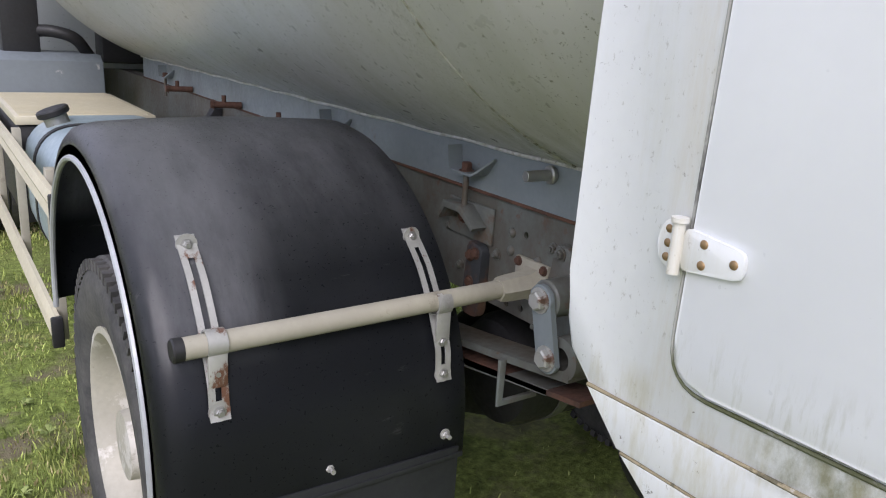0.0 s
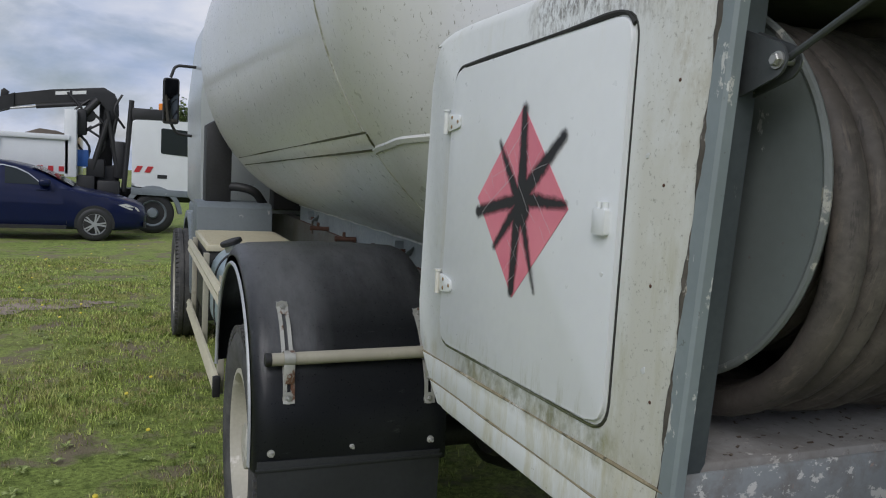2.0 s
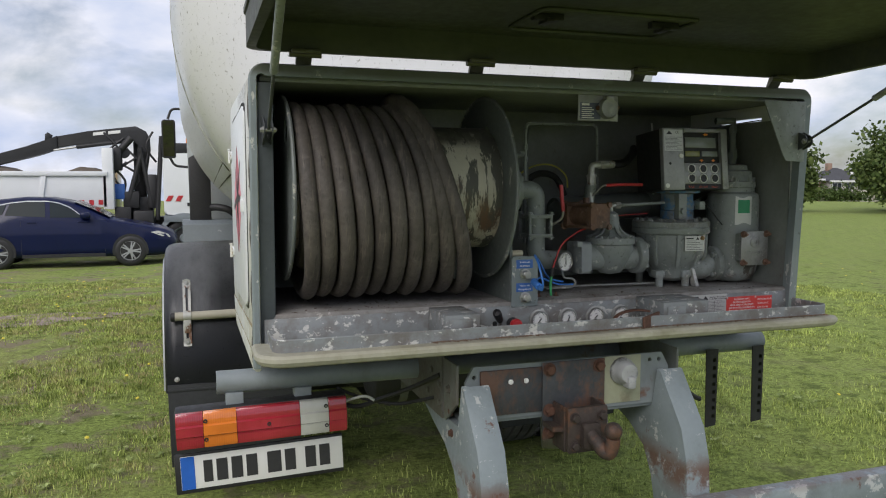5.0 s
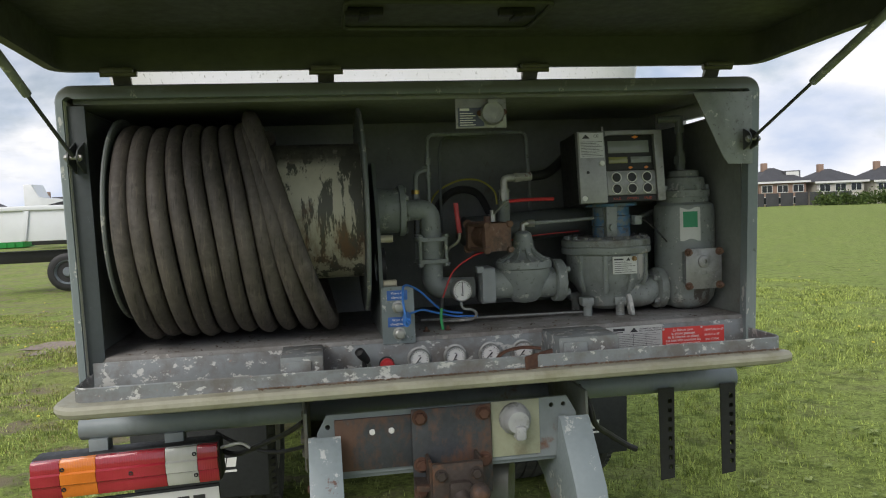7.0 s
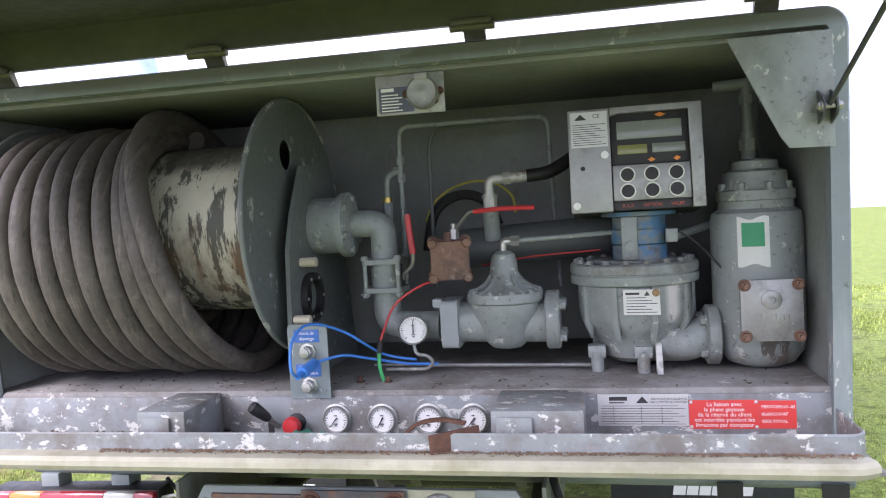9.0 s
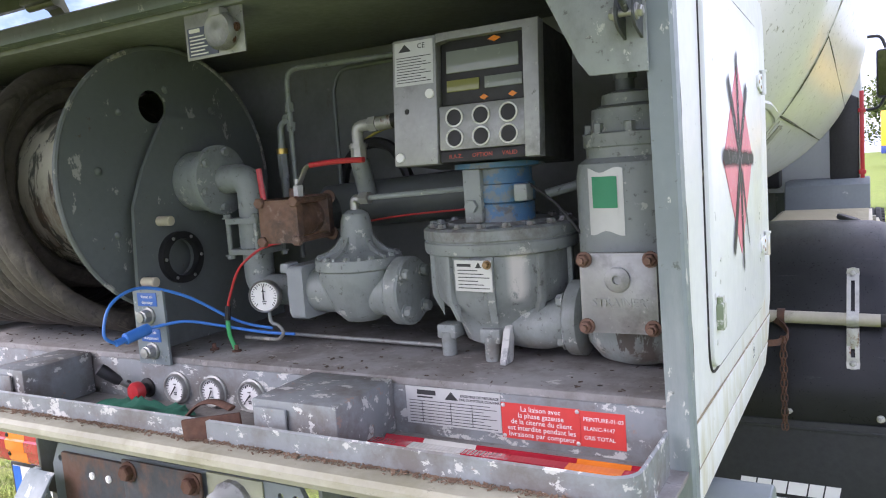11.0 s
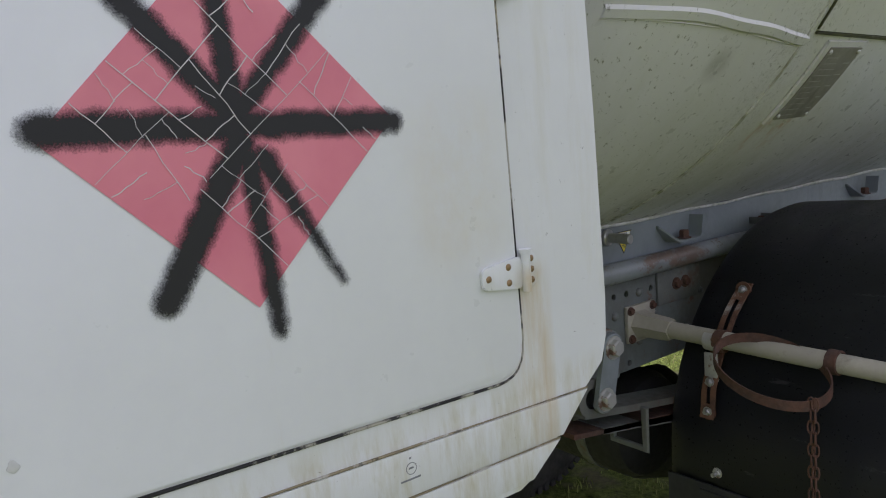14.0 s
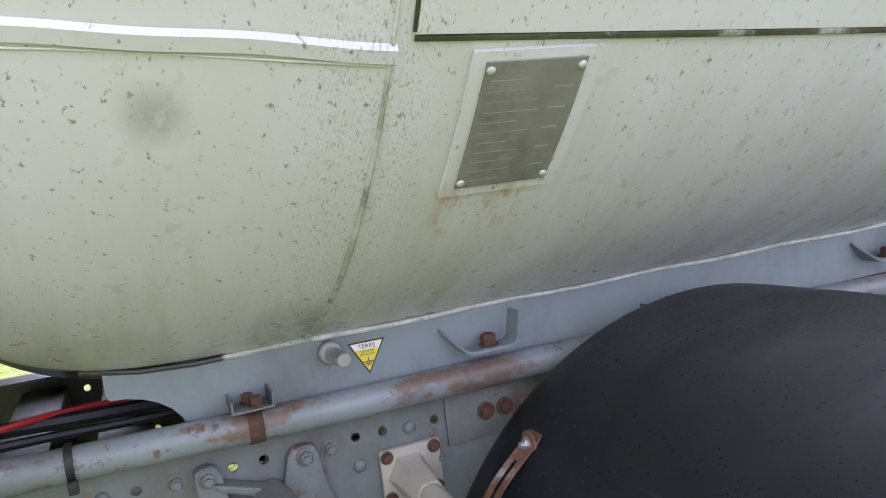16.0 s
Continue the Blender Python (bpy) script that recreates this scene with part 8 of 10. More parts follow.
for s in (-1, 1):
    leg = thing("underrun_bracket", (s * 0.37, -0.1, 0.6), "blue-grey curved underrun bracket with rust patches", "bracket", "underrun brackets")
    bm = B()
    out = [(0.28, 0.925), (-0.11, 0.925), (-0.135, 1.06), (-0.155, 1.055), (-0.26, 0.897), (-0.292, 0.79), (-0.302, 0.62), (-0.13, 0.62), (-0.115, 0.70), (-0.07, 0.78), (0.02, 0.84), (0.14, 0.875)]
    prism(bm, out, "x", -0.385 if s < 0 else 0.300, -0.36 if s < 0 else 0.322, 0.003)
    part("side_plate", bm, M_LEG, leg)
    bm = B()
    prism(bm, [(-0.155, 1.055), (-0.145, 1.06), (-0.26, 0.895), (-0.292, 0.79), (-0.302, 0.62), (-0.312, 0.62), (-0.302, 0.80), (-0.272, 0.90)], "x", s * 0.30, s * 0.385, 0.001)
    part("face_plate", bm, M_LEG, leg)
    bolts("bolt", leg, [(s * 0.385, y, z) for y, z in ((-0.05, 0.96), (0.02, 0.955), (0.1, 0.95), (-0.05, 0.89))], (s, 0, 0), 0.010, 0.009, M_RUST)
    hp = thing("hanger_plate", (s * 0.39, -0.05, 0.93), "dark grey frame end plate with bolts", "plate", "frame end plates")
    bm = B()
    prism(bm, [(-0.12, 1.12), (0.30, 1.12), (0.30, 0.925), (-0.02, 0.925), (-0.12, 1.0)], "x", s * 0.386, s * 0.395, 0.002)
    part("plate", bm, M_RAIL, hp)
    bolts("bolt", hp, [(s * 0.395, y, z) for y, z in ((-0.05, 1.03), (0.02, 1.03), (0.02, 0.97), (0.1, 1.06), (0.14, 0.98))], (s, 0, 0), 0.012, 0.01, M_RAIL)
ub = thing("underrun_bar", (0, -0.34, 0.6), "grey steel underrun bar across the rear", "bar")
bm = B()
box(bm, -1.12, 1.12, -0.37, -0.313, 0.60, 0.70, 0.008)
part("beam", bm, M_LEG, ub)
bm = B()
cyl(bm, (0.20, 0.02, 0.83), (0.0, 0.10, 0.83), 0.08)
# air tank under the frame
at = thing("air_tank", (-0.1, 0.15, 0.8), "grey air reservoir under the frame", "air tank")
part("drum", bm, M_RAIL, at)
ts = thing("lamp_crossbar", (0, 0.27, 1.02), "blue-grey tube crossbar carrying the rear lamps", "crossbar")
bm = B()
cyl(bm, (-1.075, 0.30, 1.022), (1.05, 0.25, 1.03), 0.038, seg=28, edge=0.002)
part("tube", bm, M_FRAME, ts)
for x in (0.765, 0.985):
    bm = B()
    holes = []
    for i in range(9):
        z = 0.74 + i * 0.03
        holes.append(round_poly([(0.222, z - 0.008), (0.234, z - 0.008), (0.234, z + 0.008), (0.222, z + 0.008)], 0.004, 2))
    plate_holes(bm, [(0.21, 0.715), (0.245, 0.71), (0.262, 1.0), (0.2, 1.02)], holes, "x", x + 0.04, x + 0.044)
    slots = [round_poly([(x + 0.02, 0.745 + i * 0.032), (x + 0.034, 0.745 + i * 0.032), (x + 0.034, 0.761 + i * 0.032), (x + 0.02, 0.761 + i * 0.032)], 0.004, 2) for i in range(8)]
    plate_holes(bm, [(x - 0.008, 0.71), (x + 0.04, 0.715), (x + 0.044, 1.02), (x - 0.012, 1.02)], slots, "y", 0.196, 0.2)
    part("perforated_hanger", bm, M_BLACK, ts, "black perforated lamp hanger, lamp missing", 0)
for x in (-1.02, -0.80):
    bm = B()
    box(bm, x - 0.028, x + 0.028, 0.262, 0.318, 0.945, 0.992, 0.003)
    part("lamp_foot", bm, M_FRAME, ts)

# tail lamp and number plate
tm = Matrix.Translation((-0.932, 0.235, 0.897)) @ Matrix.Rotation(radians(-1.8), 4, "Y") @ Matrix.Rotation(radians(-2.0), 4, "Z")
tl = thing("tail_lamp", (-0.93, 0.25, 0.86), "long red, orange and clear tail lamp", "tail lamp")


def tp_(name, bm, mat, parent, label=""):
    bmesh.ops.transform(bm, matrix=tm, verts=bm.verts[:])
    return part(name, bm, mat, parent, label)


bm = B()
box(bm, -0.274, 0.272, 0.0, 0.075, -0.062, 0.062, 0.008)
tp_("housing", bm, M_BLACK, tl)
for x0, x1, mt, lb in ((-0.27, -0.187, M_LENS_R, "red lens"), (-0.187, -0.085, M_LENS_O, "orange lens"), (-0.085, 0.115, M_LENS_R, "red lens"), (0.115, 0.208, M_LENS_C, "clear lens"), (0.208, 0.268, M_LENS_R, "red lens")):
    bm = B()
    prism(bm, [(0.0, -0.058), (-0.016, -0.056), (-0.022, -0.045), (-0.022, -0.018), (-0.03, -0.014), (-0.03, 0.016), (-0.022, 0.02), (-0.022, 0.046), (-0.016, 0.057), (0.0, 0.058)], "x", x0 + 0.0006, x1 - 0.0006, 0.001)
    tp_("lens", bm, mt, tl, lb)
bm = B()
for x, z in ((-0.18, 0.03), (-0.18, -0.03), (0.015, 0.0), (0.20, 0.035), (0.20, -0.03)):
    lathe(bm, [(0.007, 0), (0.006, 0.003), (0.003, 0.003), (0.003, 0.0)], (x, -0.0295 if abs(z) < 0.01 else -0.022, z), (0, -1, 0), 10, cap=False)
    tp_("screw", bm, M_BLACK, tl)
    bm = B()
bm.free()
tm = Matrix.Translation((-0.932, 0.262, 0.751)) @ Matrix.Rotation(radians(-2.4), 4, "Y") @ Matrix.Rotation(radians(-2.0), 4, "Z")
npl = thing("number_plate", (-0.93, 0.26, 0.71), "white number plate in a black holder with dark bars", "number plate")
bm = B()
box(bm, -0.278, 0.262, 0.0, 0.012, -0.07, 0.064, 0.005)
tp_("holder", bm, M_BLACK, npl)
bm = B()
box(bm, -0.26, 0.26, -0.003, -0.0005, -0.055, 0.055, 0.001)
tp_("plate", bm, surface("white_reflective_plate", (0.68, 0.68, 0.65), 0.4, 0, 0.03, 6, 40), npl)
bm = B()
box(bm, -0.259, -0.217, -0.0042, -0.0031, -0.054, 0.054, 0)
tp_("blue_band", bm, surface("blue_plate_band", (0.02, 0.12, 0.5), 0.4), npl)
x = -0.19
for w, gap in ((0.028, 0.012), (0.035, 0.012), (0.035, 0.012), (0.035, 0.032), (0.045, 0.012), (0.035, 0.032), (0.035, 0.012), (0.035, 0.0)):
    bm = B()
    box(bm, x, x + w, -0.0042, -0.0031, -0.036, 0.036, 0)
    tp_("bar", bm, M_INK, npl)
    x += w + gap

# cables under the cabinet
cable("black cable loops hanging by the cross beam", [(0.40, -0.02, 1.11), (0.42, -0.06, 1.06), (0.44, -0.05, 1.0), (0.50, 0.0, 0.95), (0.57, 0.03, 0.90), (0.60, 0.03, 0.885)], 0.009, M_BLACK)
cable("black cable slung from the lamp to the frame", [(-0.70, 0.30, 0.93), (-0.62, 0.26, 0.91), (-0.54, 0.20, 0.95), (-0.46, 0.12, 1.0), (-0.40, 0.02, 1.06)], 0.008, M_BLACK)
cable("black cable bundle along the crossbar", [(-0.68, 0.3, 0.97), (-0.6, 0.25, 0.94), (-0.5, 0.18, 0.93), (-0.40, 0.08, 0.97)], 0.006, M_BLACK)
cable("thin pale cable end by the lamp", [(-0.66, 0.24, 0.94), (-0.60, 0.22, 0.955), (-0.57, 0.21, 0.94)], 0.005, M_LABEL)

# ---- suspension and brackets along the frame ----
def suspension(s):
    sp = thing("leaf_spring", (s * 0.47, 1.9, 0.8), "rusty grey leaf spring pack with shackle", "leaf spring", "rear leaf springs")
    for k, (y0, z0, y1, z1, th, mt) in enumerate(((1.40, 0.905, 2.9, 0.80, 0.018, M_RAIL), (1.36, 0.868, 2.9, 0.775, 0.012, M_RUST), (1.46, 0.85, 2.9, 0.757, 0.016, M_RAIL), (1.62, 0.82, 2.9, 0.735, 0.016, M_RAIL))):
        bm = B()
        n = 12
        prev = None
        f = []
        for i in range(n + 1):
            t = i / n
            y = y0 + (y1 - y0) * t
            z = z0 + (z1 - z0) * t - 0.05 * math.sin(math.pi * t)
            f.append([bm.verts.new((s * x, y, z + d)) for x, d in ((0.43, 0), (0.515, 0), (0.515, th), (0.43, th))])
        for p, q in zip(f, f[1:]):
            for i in range(4):
                bm.faces.new((p[i], p[(i + 1) % 4], q[(i + 1) % 4], q[i]))
        bm.faces.new(f[0][::-1])
        bm.faces.new(f[-1])
        part("leaf", bm, mt, sp)
    bm = B()
    lathe(bm, [(0.025, 0.0), (0.047, 0.001), (0.047, 0.083), (0.025, 0.084)], (s * 0.431, 1.43, 0.948), (s, 0, 0), 24, cap=False)
    part("spring_eye", bm, M_RAIL, sp)
    bm = B()
    tube(bm, [(s * 0.42, 1.60, 0.87), (s * 0.42, 1.60, 0.77), (s * 0.525, 1.60, 0.77), (s * 0.525, 1.60, 0.88)], 0.012, 8, 0, flat=0.6)
    part("rebound_clip", bm, M_RAIL, sp, "grey bent rebound clip")
    # shackle links
    bm = B()
    pts = []
    c0, c1 = Vector((1.487, 1.062)), Vector((1.452, 0.945))
    for i in range(13):
        a = math.pi * i / 12 + 0.29
        pts.append((c0.x + 0.034 * math.cos(a - 0.0), c0.y + 0.034 * math.sin(a)))
    for i in range(13):
        a = math.pi + math.pi * i / 12 + 0.29
        pts.append((c1.x + 0.034 * math.cos(a), c1.y + 0.034 * math.sin(a)))
    prism(bm, pts, "x", s * 0.522, s * 0.535, 0.002)
    part("shackle_link", bm, M_FRAME, sp, "blue-grey shackle link")
    bolts("shackle_bolt", sp, [(s * 0.535, 1.487, 1.062), (s * 0.535, 1.452, 0.945)], (s, 0, 0), 0.021, 0.014, M_STRAP)
    hb = thing("shackle_bracket", (s * 0.45, 1.48, 0.94), "cast grey shackle bracket bolted to the frame", "bracket", "shackle brackets")
    bm = B()
    cyl(bm, (s * 0.402, 1.487, 1.062), (s * 0.521, 1.487, 1.062), 0.042, seg=24, edge=0.004)
    part("boss", bm, M_RAIL, hb)
    bm = B()
    prism(bm, round_poly([(1.375, 1.155), (1.415, 1.155), (1.425, 1.09), (1.46, 1.05), (1.43, 1.02), (1.40, 1.0), (1.39, 0.945), (1.335, 0.945), (1.345, 1.0), (1.385, 1.05)], 0.015), "x", s * 0.402, s * 0.428, 0.006)
    part("arm", bm, M_RAIL, hb)
    bm = B()
    prism(bm, round_poly([(1.53, 1.15), (1.575, 1.15), (1.585, 1.07), (1.635, 0.97), (1.605, 0.925), (1.575, 0.94), (1.575, 0.99), (1.53, 1.05), (1.51, 1.07)], 0.015), "x", s * 0.402, s * 0.422, 0.006)
    part("arm", bm, M_RAIL, hb)
    bm = B()
    prism(bm, [(1.40, 1.13), (1.41, 1.115), (1.47, 1.09), (1.49, 1.10)], "x", s * 0.402, s * 0.44, 0.004)
    part("web_rib", bm, M_RAIL, hb)
    bolts("bolt", hb, [(s * 0.428, 1.396, 1.137), (s * 0.428, 1.365, 0.965)], (s, 0, 0), 0.012, 0.01, M_RAIL, stud=0.008)
    bolts("bolt", hb, [(s * 0.422, 1.555, 1.13), (s * 0.422, 1.607, 0.942)], (s, 0, 0), 0.012, 0.01, M_RAIL, stud=0.008)
    # hydraulic damper and black bracket
    if s < 0:
        db = thing("damper_bracket", (s * 0.42, 1.88, 0.9), "black rusty damper bracket on the frame", "bracket", "damper brackets")
        bm = B()
        prism(bm, round_poly([(1.83, 1.07), (1.89, 1.08), (1.90, 0.88), (1.83, 0.88)], 0.02), "x", s * 0.402, s * 0.43, 0.004)
        part("plate", bm, M_RUSTPLATE, db)
        bolts("bolt", db, [(s * 0.43, 1.852, 1.05), (s * 0.43, 1.875, 1.04), (s * 0.43, 1.87, 0.97)], (s, 0, 0), 0.012, 0.008, M_RUST)
    gb = thing("cradle_clamp", (s * 0.42, 1.9, 1.08), "weathered tank cradle clamp plate", "clamp", "cradle clamps")
    bm = B()
    box(bm, min(s * 0.402, s * 0.41), max(s * 0.402, s * 0.41), 1.82, 2.01, 1.075, 1.17, 0.002)
    if s < 0:
        prism(bm, [(1.84, 1.12), (1.90, 1.165), (1.98, 1.165), (2.0, 1.12), (1.99, 1.115), (1.97, 1.15), (1.905, 1.15), (1.85, 1.11)], "x", s * 0.41, s * 0.455, 0.002)
    part("plate", bm, surface("mossy_grey_clamp", (0.14, 0.15, 0.135), 0.7, 0, 0.25, 14, 60, layers=[((0.12, 0.08, 0.05), 12.0, 0.5, 0.62, None, 0.8)], bumps=0.4), gb)
    bolts("bolt", gb, [(s * 0.41, 1.90, 1.125), (s * 0.41, 1.94, 1.125)], (s, 0, 0), 0.013, 0.01, M_RUST)
    # U brackets on the cradle plate with hold-down bolts
    for y in (1.90, 2.66 if s < 0 else 2.95, 4.7):
        u = thing("hold_down_bracket", (s * 0.43, y, 1.24), "bent grey hold-down bracket with rusty bolt", "bracket", "hold-down brackets")
        bm = B()
        path = bend_path([(s * 0.409, y - 0.075, 1.29), (s * 0.45, y - 0.04, 1.247), (s * 0.45, y + 0.055, 1.247), (s * 0.45, y + 0.066, 1.305)], 0.012)
        f = []
        for p in path:
            f.append([bm.verts.new((p.x + dx, p.y, p.z + dz)) for dx, dz in ((-s * 0.036, 0), (s * 0.008, 0), (s * 0.008, 0.006), (-s * 0.036, 0.006))])
        for p, q in zip(f, f[1:]):
            for i in range(4):
                bm.faces.new((p[i], p[(i + 1) % 4], q[(i + 1) % 4], q[i]))
        bm.faces.new(f[0][::-1])
        bm.faces.new(f[-1])
        part("strap", bm, M_FRAME, u)
        bolts("bolt", u, [(s * 0.435, y + 0.01, 1.253)], (0, 0, 1), 0.014, 0.02, M_RUST)
        if s < 0:
            bm = B()
            cyl(bm, (s * 0.435, y + 0.01, 1.15), (s * 0.435, y + 0.01, 1.25), 0.008, seg=10)
            part("tie_rod", bm, M_RAIL, u)
    st = thing("earth_stud", (s * 0.43, 1.625, 1.28), "grey earthing stud on the cradle", "stud", "earthing studs")
    bm = B()
    d = Vector((s, 0.1, -0.03)).normalized()
    p0 = Vector((s * 0.408, 1.622, 1.296))
    cyl(bm, p0, p0 + d * 0.014, 0.021, seg=20, edge=0.003)
    cyl(bm, p0 + d * 0.013, p0 + d * 0.075, 0.0125, seg=18, edge=0.0015)
    part("pin", bm, M_STEEL, st)


suspension(-1)
suspension(1)
# earth sign
es = thing("earth_sign", (0.409, 1.70, 1.262), "yellow triangular earth sign with black lettering", "sign")
bm = B()
prism(bm, [(1.655, 1.302), (1.723, 1.302), (1.689, 1.2428)], "x", 0.4085, 0.4092, 0)
tri = part("border", bm, M_INK, es, "black border")
bm = B()
prism(bm, [(1.6594, 1.2994), (1.7186, 1.2994), (1.689, 1.248)], "x", 0.4092, 0.4096, 0)
part("sheet", bm, M_YELLOW, es, "yellow sheet")
bm = B()
prism(bm, [(1.6609, 1.2987), (1.7171, 1.2987), (1.7112, 1.2872), (1.6668, 1.2872)], "x", 0.4096, 0.4098, 0)
part("band", bm, M_PRINT, es, "white band")
for t, z, sz in (("TERRE", 1.2928, 0.0111), ("DES MASSES", 1.2835, 0.0045), ("METALLIQUES", 1.2783, 0.0045)):
    part("lettering", text_mesh(t, sz, plane_m((0.41, 1.689, z), (0, 1, 0), (0, 0, 1)), depth=0.0002), M_INK, es, "black lettering", 0)
bm = B()
for w, z in ((0.019, 1.2643), (0.0125, 1.2609), (0.006, 1.2576)):
    box(bm, 0.4097, 0.4101, 1.689 - w / 2, 1.689 + w / 2, z, z + 0.0018, 0)
box(bm, 0.4097, 0.4101, 1.6884, 1.6896, 1.2643, 1.2739, 0)
part("earth_symbol", bm, M_INK, es, "black earth symbol", 0)

# big pipe along the right side, on channel brackets
gp = thing("vapour_pipe", (0.432, 2.0, 1.2), "grey painted steel pipe along the frame, rusty clamps", "pipe")
M_PIPE = surface("rust_spotted_grey_pipe", (0.22, 0.245, 0.25), 0.42, 0, 0.1, 5, 60, layers=[((0.16, 0.085, 0.05), 6.0, 0.545, 0.59, (1, 0.6, 1), 0.85), ((0.12, 0.06, 0.035), 26.0, 0.58, 0.62, None, 0.85), ((0.5, 0.5, 0.48), 30.0, 0.66, 0.68, None, 0.6), ((0.1, 0.095, 0.08), 4.0, 0.45, 0.65, None, 0.55)], bumps=0.22)
bm = B()
tube(bm, [(0.432, 0.62, 1.222), (0.432, 1.2, 1.215), (0.432, 1.6, 1.205), (0.432, 2.1, 1.202), (0.434, 2.7, 1.192), (0.436, 3.6, 1.165), (0.44, 4.4, 1.15)], 0.0265, 24, 6)
part("run", bm, M_PIPE, gp)
for y in (0.98, 1.21):
    bm = B()
    lathe(bm, [(0.0265, -0.006), (0.0295, -0.006), (0.0295, 0.006), (0.0265, 0.006)], (0.432, y, 1.217), (0, 1, -0.01), 24, cap=False)
    box(bm, 0.452, 0.466, y - 0.006, y + 0.008, 1.178, 1.198, 0.002)
    part("tie", bm, M_BLACK, gp, "black cable tie")
for y in (1.48, 2.305):
    bm = B()
    box(bm, 0.409, 0.470, y - 0.036, y - 0.032, 1.243, 1.262, 0.001)
    box(bm, 0.409, 0.470, y + 0.028, y + 0.032, 1.243, 1.266, 0.001)
    box(bm, 0.409, 0.470, y - 0.036, y + 0.032, 1.241, 1.245, 0.001)
    cb = part("channel_bracket", bm, M_RAIL, gp, "small grey channel bracket")
    bolts("bolt", cb, [(0.455, y + 0.005, 1.246), (0.43, y - 0.005, 1.246)], (0, 0, 1), 0.010, 0.014, M_RUST)
    bm = B()
    lathe(bm, [(0.0265, -0.012), (0.0295, -0.012), (0.0295, 0.012), (0.0265, 0.012)], (0.432, y, 1.208 if y < 2 else 1.199), (0, 1, 0), 24, cap=False)
    part("saddle", bm, M_RUST, gp, "rusty pipe saddle")
# frame splice plate
spz = thing("splice_plate", (0.405, 1.08, 1.06), "grey splice plate with two bolts on the frame", "plate")
bm = B()
box(bm, 0.4015, 0.41, 1.052, 1.113, 1.055, 1.185, 0.002)
part("plate", bm, M_RAIL, spz)
bolts("bolt", spz, [(0.41, 1.085, 1.15), (0.41, 1.085, 1.09)], (1, 0, 0), 0.013, 0.01, M_RAIL)
# cables inside the frame behind the cradle
cable("red battery cable inside the frame", [(0.42, 0.75, 1.20), (0.38, 0.95, 1.235), (0.33, 1.1, 1.26), (0.25, 1.25, 1.25), (0.2, 1.5, 1.22)], 0.006, M_CABLE_R)
cable("black cable loom inside the frame", [(0.36, 0.7, 1.22), (0.3, 1.0, 1.25), (0.28, 1.25, 1.24), (0.25, 1.6, 1.22)], 0.013, M_BLACK)
cable("black air line inside the frame", [(0.38, 0.8, 1.21), (0.34, 1.05, 1.235), (0.31, 1.3, 1.225), (0.28, 1.6, 1.21)], 0.008, M_BLACK)
# data plate on the tank
dp = thing("tank_data_plate", (0.87, 1.78, 1.63), "weathered engraved steel tank data plate", "plate")
def tank_quad(bm, y0, y1, z0, z1, off, thick, side=1):
    n = 6
    f = []
    for i in range(n + 1):
        z = z0 + (z1 - z0) * i / n
        f.append([bm.verts.new(on_tank(y, z, side, o)) for y, o in ((y0, off), (y1, off), (y1, off + thick), (y0, off + thick))])
    for p, q in zip(f, f[1:]):
        for i in range(4):
            bm.faces.new((p[i], p[(i + 1) % 4], q[(i + 1) % 4], q[i]))
    bm.faces.new(f[0][::-1])
    bm.faces.new(f[-1])


bm = B()
tank_quad(bm, 1.695, 1.858, 1.555, 1.706, 0.0005, 0.006)
part("backing", bm, M_TANK, dp, "painted raised backing frame")
bm = B()
tank_quad(bm, 1.711, 1.838, 1.566, 1.697, 0.007, 0.0025)
part("plate", bm, surface("tarnished_steel_plate", (0.27, 0.26, 0.22), 0.45, 0.2, 0.2, 9, 60, layers=[((0.09, 0.085, 0.07), 6.0, 0.5, 0.7, None, 0.7)]), dp, "tarnished engraved plate")
M_ENGRAVE = surface("pale_stamping", (0.45, 0.44, 0.4), 0.45, 0.5, 0.2, 60, 200)
rng = random.Random(3)
for i in range(11):
    z = 1.574 + i * 0.0105
    bm = B()
    tank_quad(bm, 1.72, 1.76 + 0.03 * rng.random(), z, z + 0.0008, 0.0096, 0.0002)
    part("engraved_line", bm, M_ENGRAVE, dp, "", 0)
    if i % 2:
        bm = B()
        tank_quad(bm, 1.803, 1.822 + 0.01 * rng.random(), z, z + 0.002, 0.0096, 0.0002)
        part("stamped_line", bm, M_ENGRAVE, dp, "", 0)
for y in (1.717, 1.832):
    for z in (1.572, 1.689):
        p = on_tank(y, z, 1, 0.009)
        bolts("screw", dp, [p], (p.x, 0, p.z - TC), 0.006, 0.004, M_STRAP, dome=True)
# ring and chain on the right bracket tube
rg = thing("rusty_hose_ring", (0.84, 1.58, 1.03), "rusty steel hoop clamped to the bracket tube", "ring")
bm = B()
ringp = []
for i in range(40):
    a = 2 * math.pi * i / 40
    ringp.append((0.826 + 0.125 * math.cos(a), 1.655 + 0.082 * math.sin(a), 1.024 - 0.03 * math.cos(a) + 0.4 * 0.082 * math.sin(a)))
rows = [[bm.verts.new((p[0] + (p[0] - 0.826) * o, p[1] + (p[1] - 1.655) * o, p[2] + h)) for o, h in ((0, -0.011), (0.03, -0.011), (0.03, 0.011), (0, 0.011))] for p in ringp]
for i in range(40):
    p, q = rows[i], rows[(i + 1) % 40]
    for j in range(4):
        bm.faces.new((p[j], p[(j + 1) % 4], q[(j + 1) % 4], q[j]))
part("hoop", bm, M_RUST, rg)
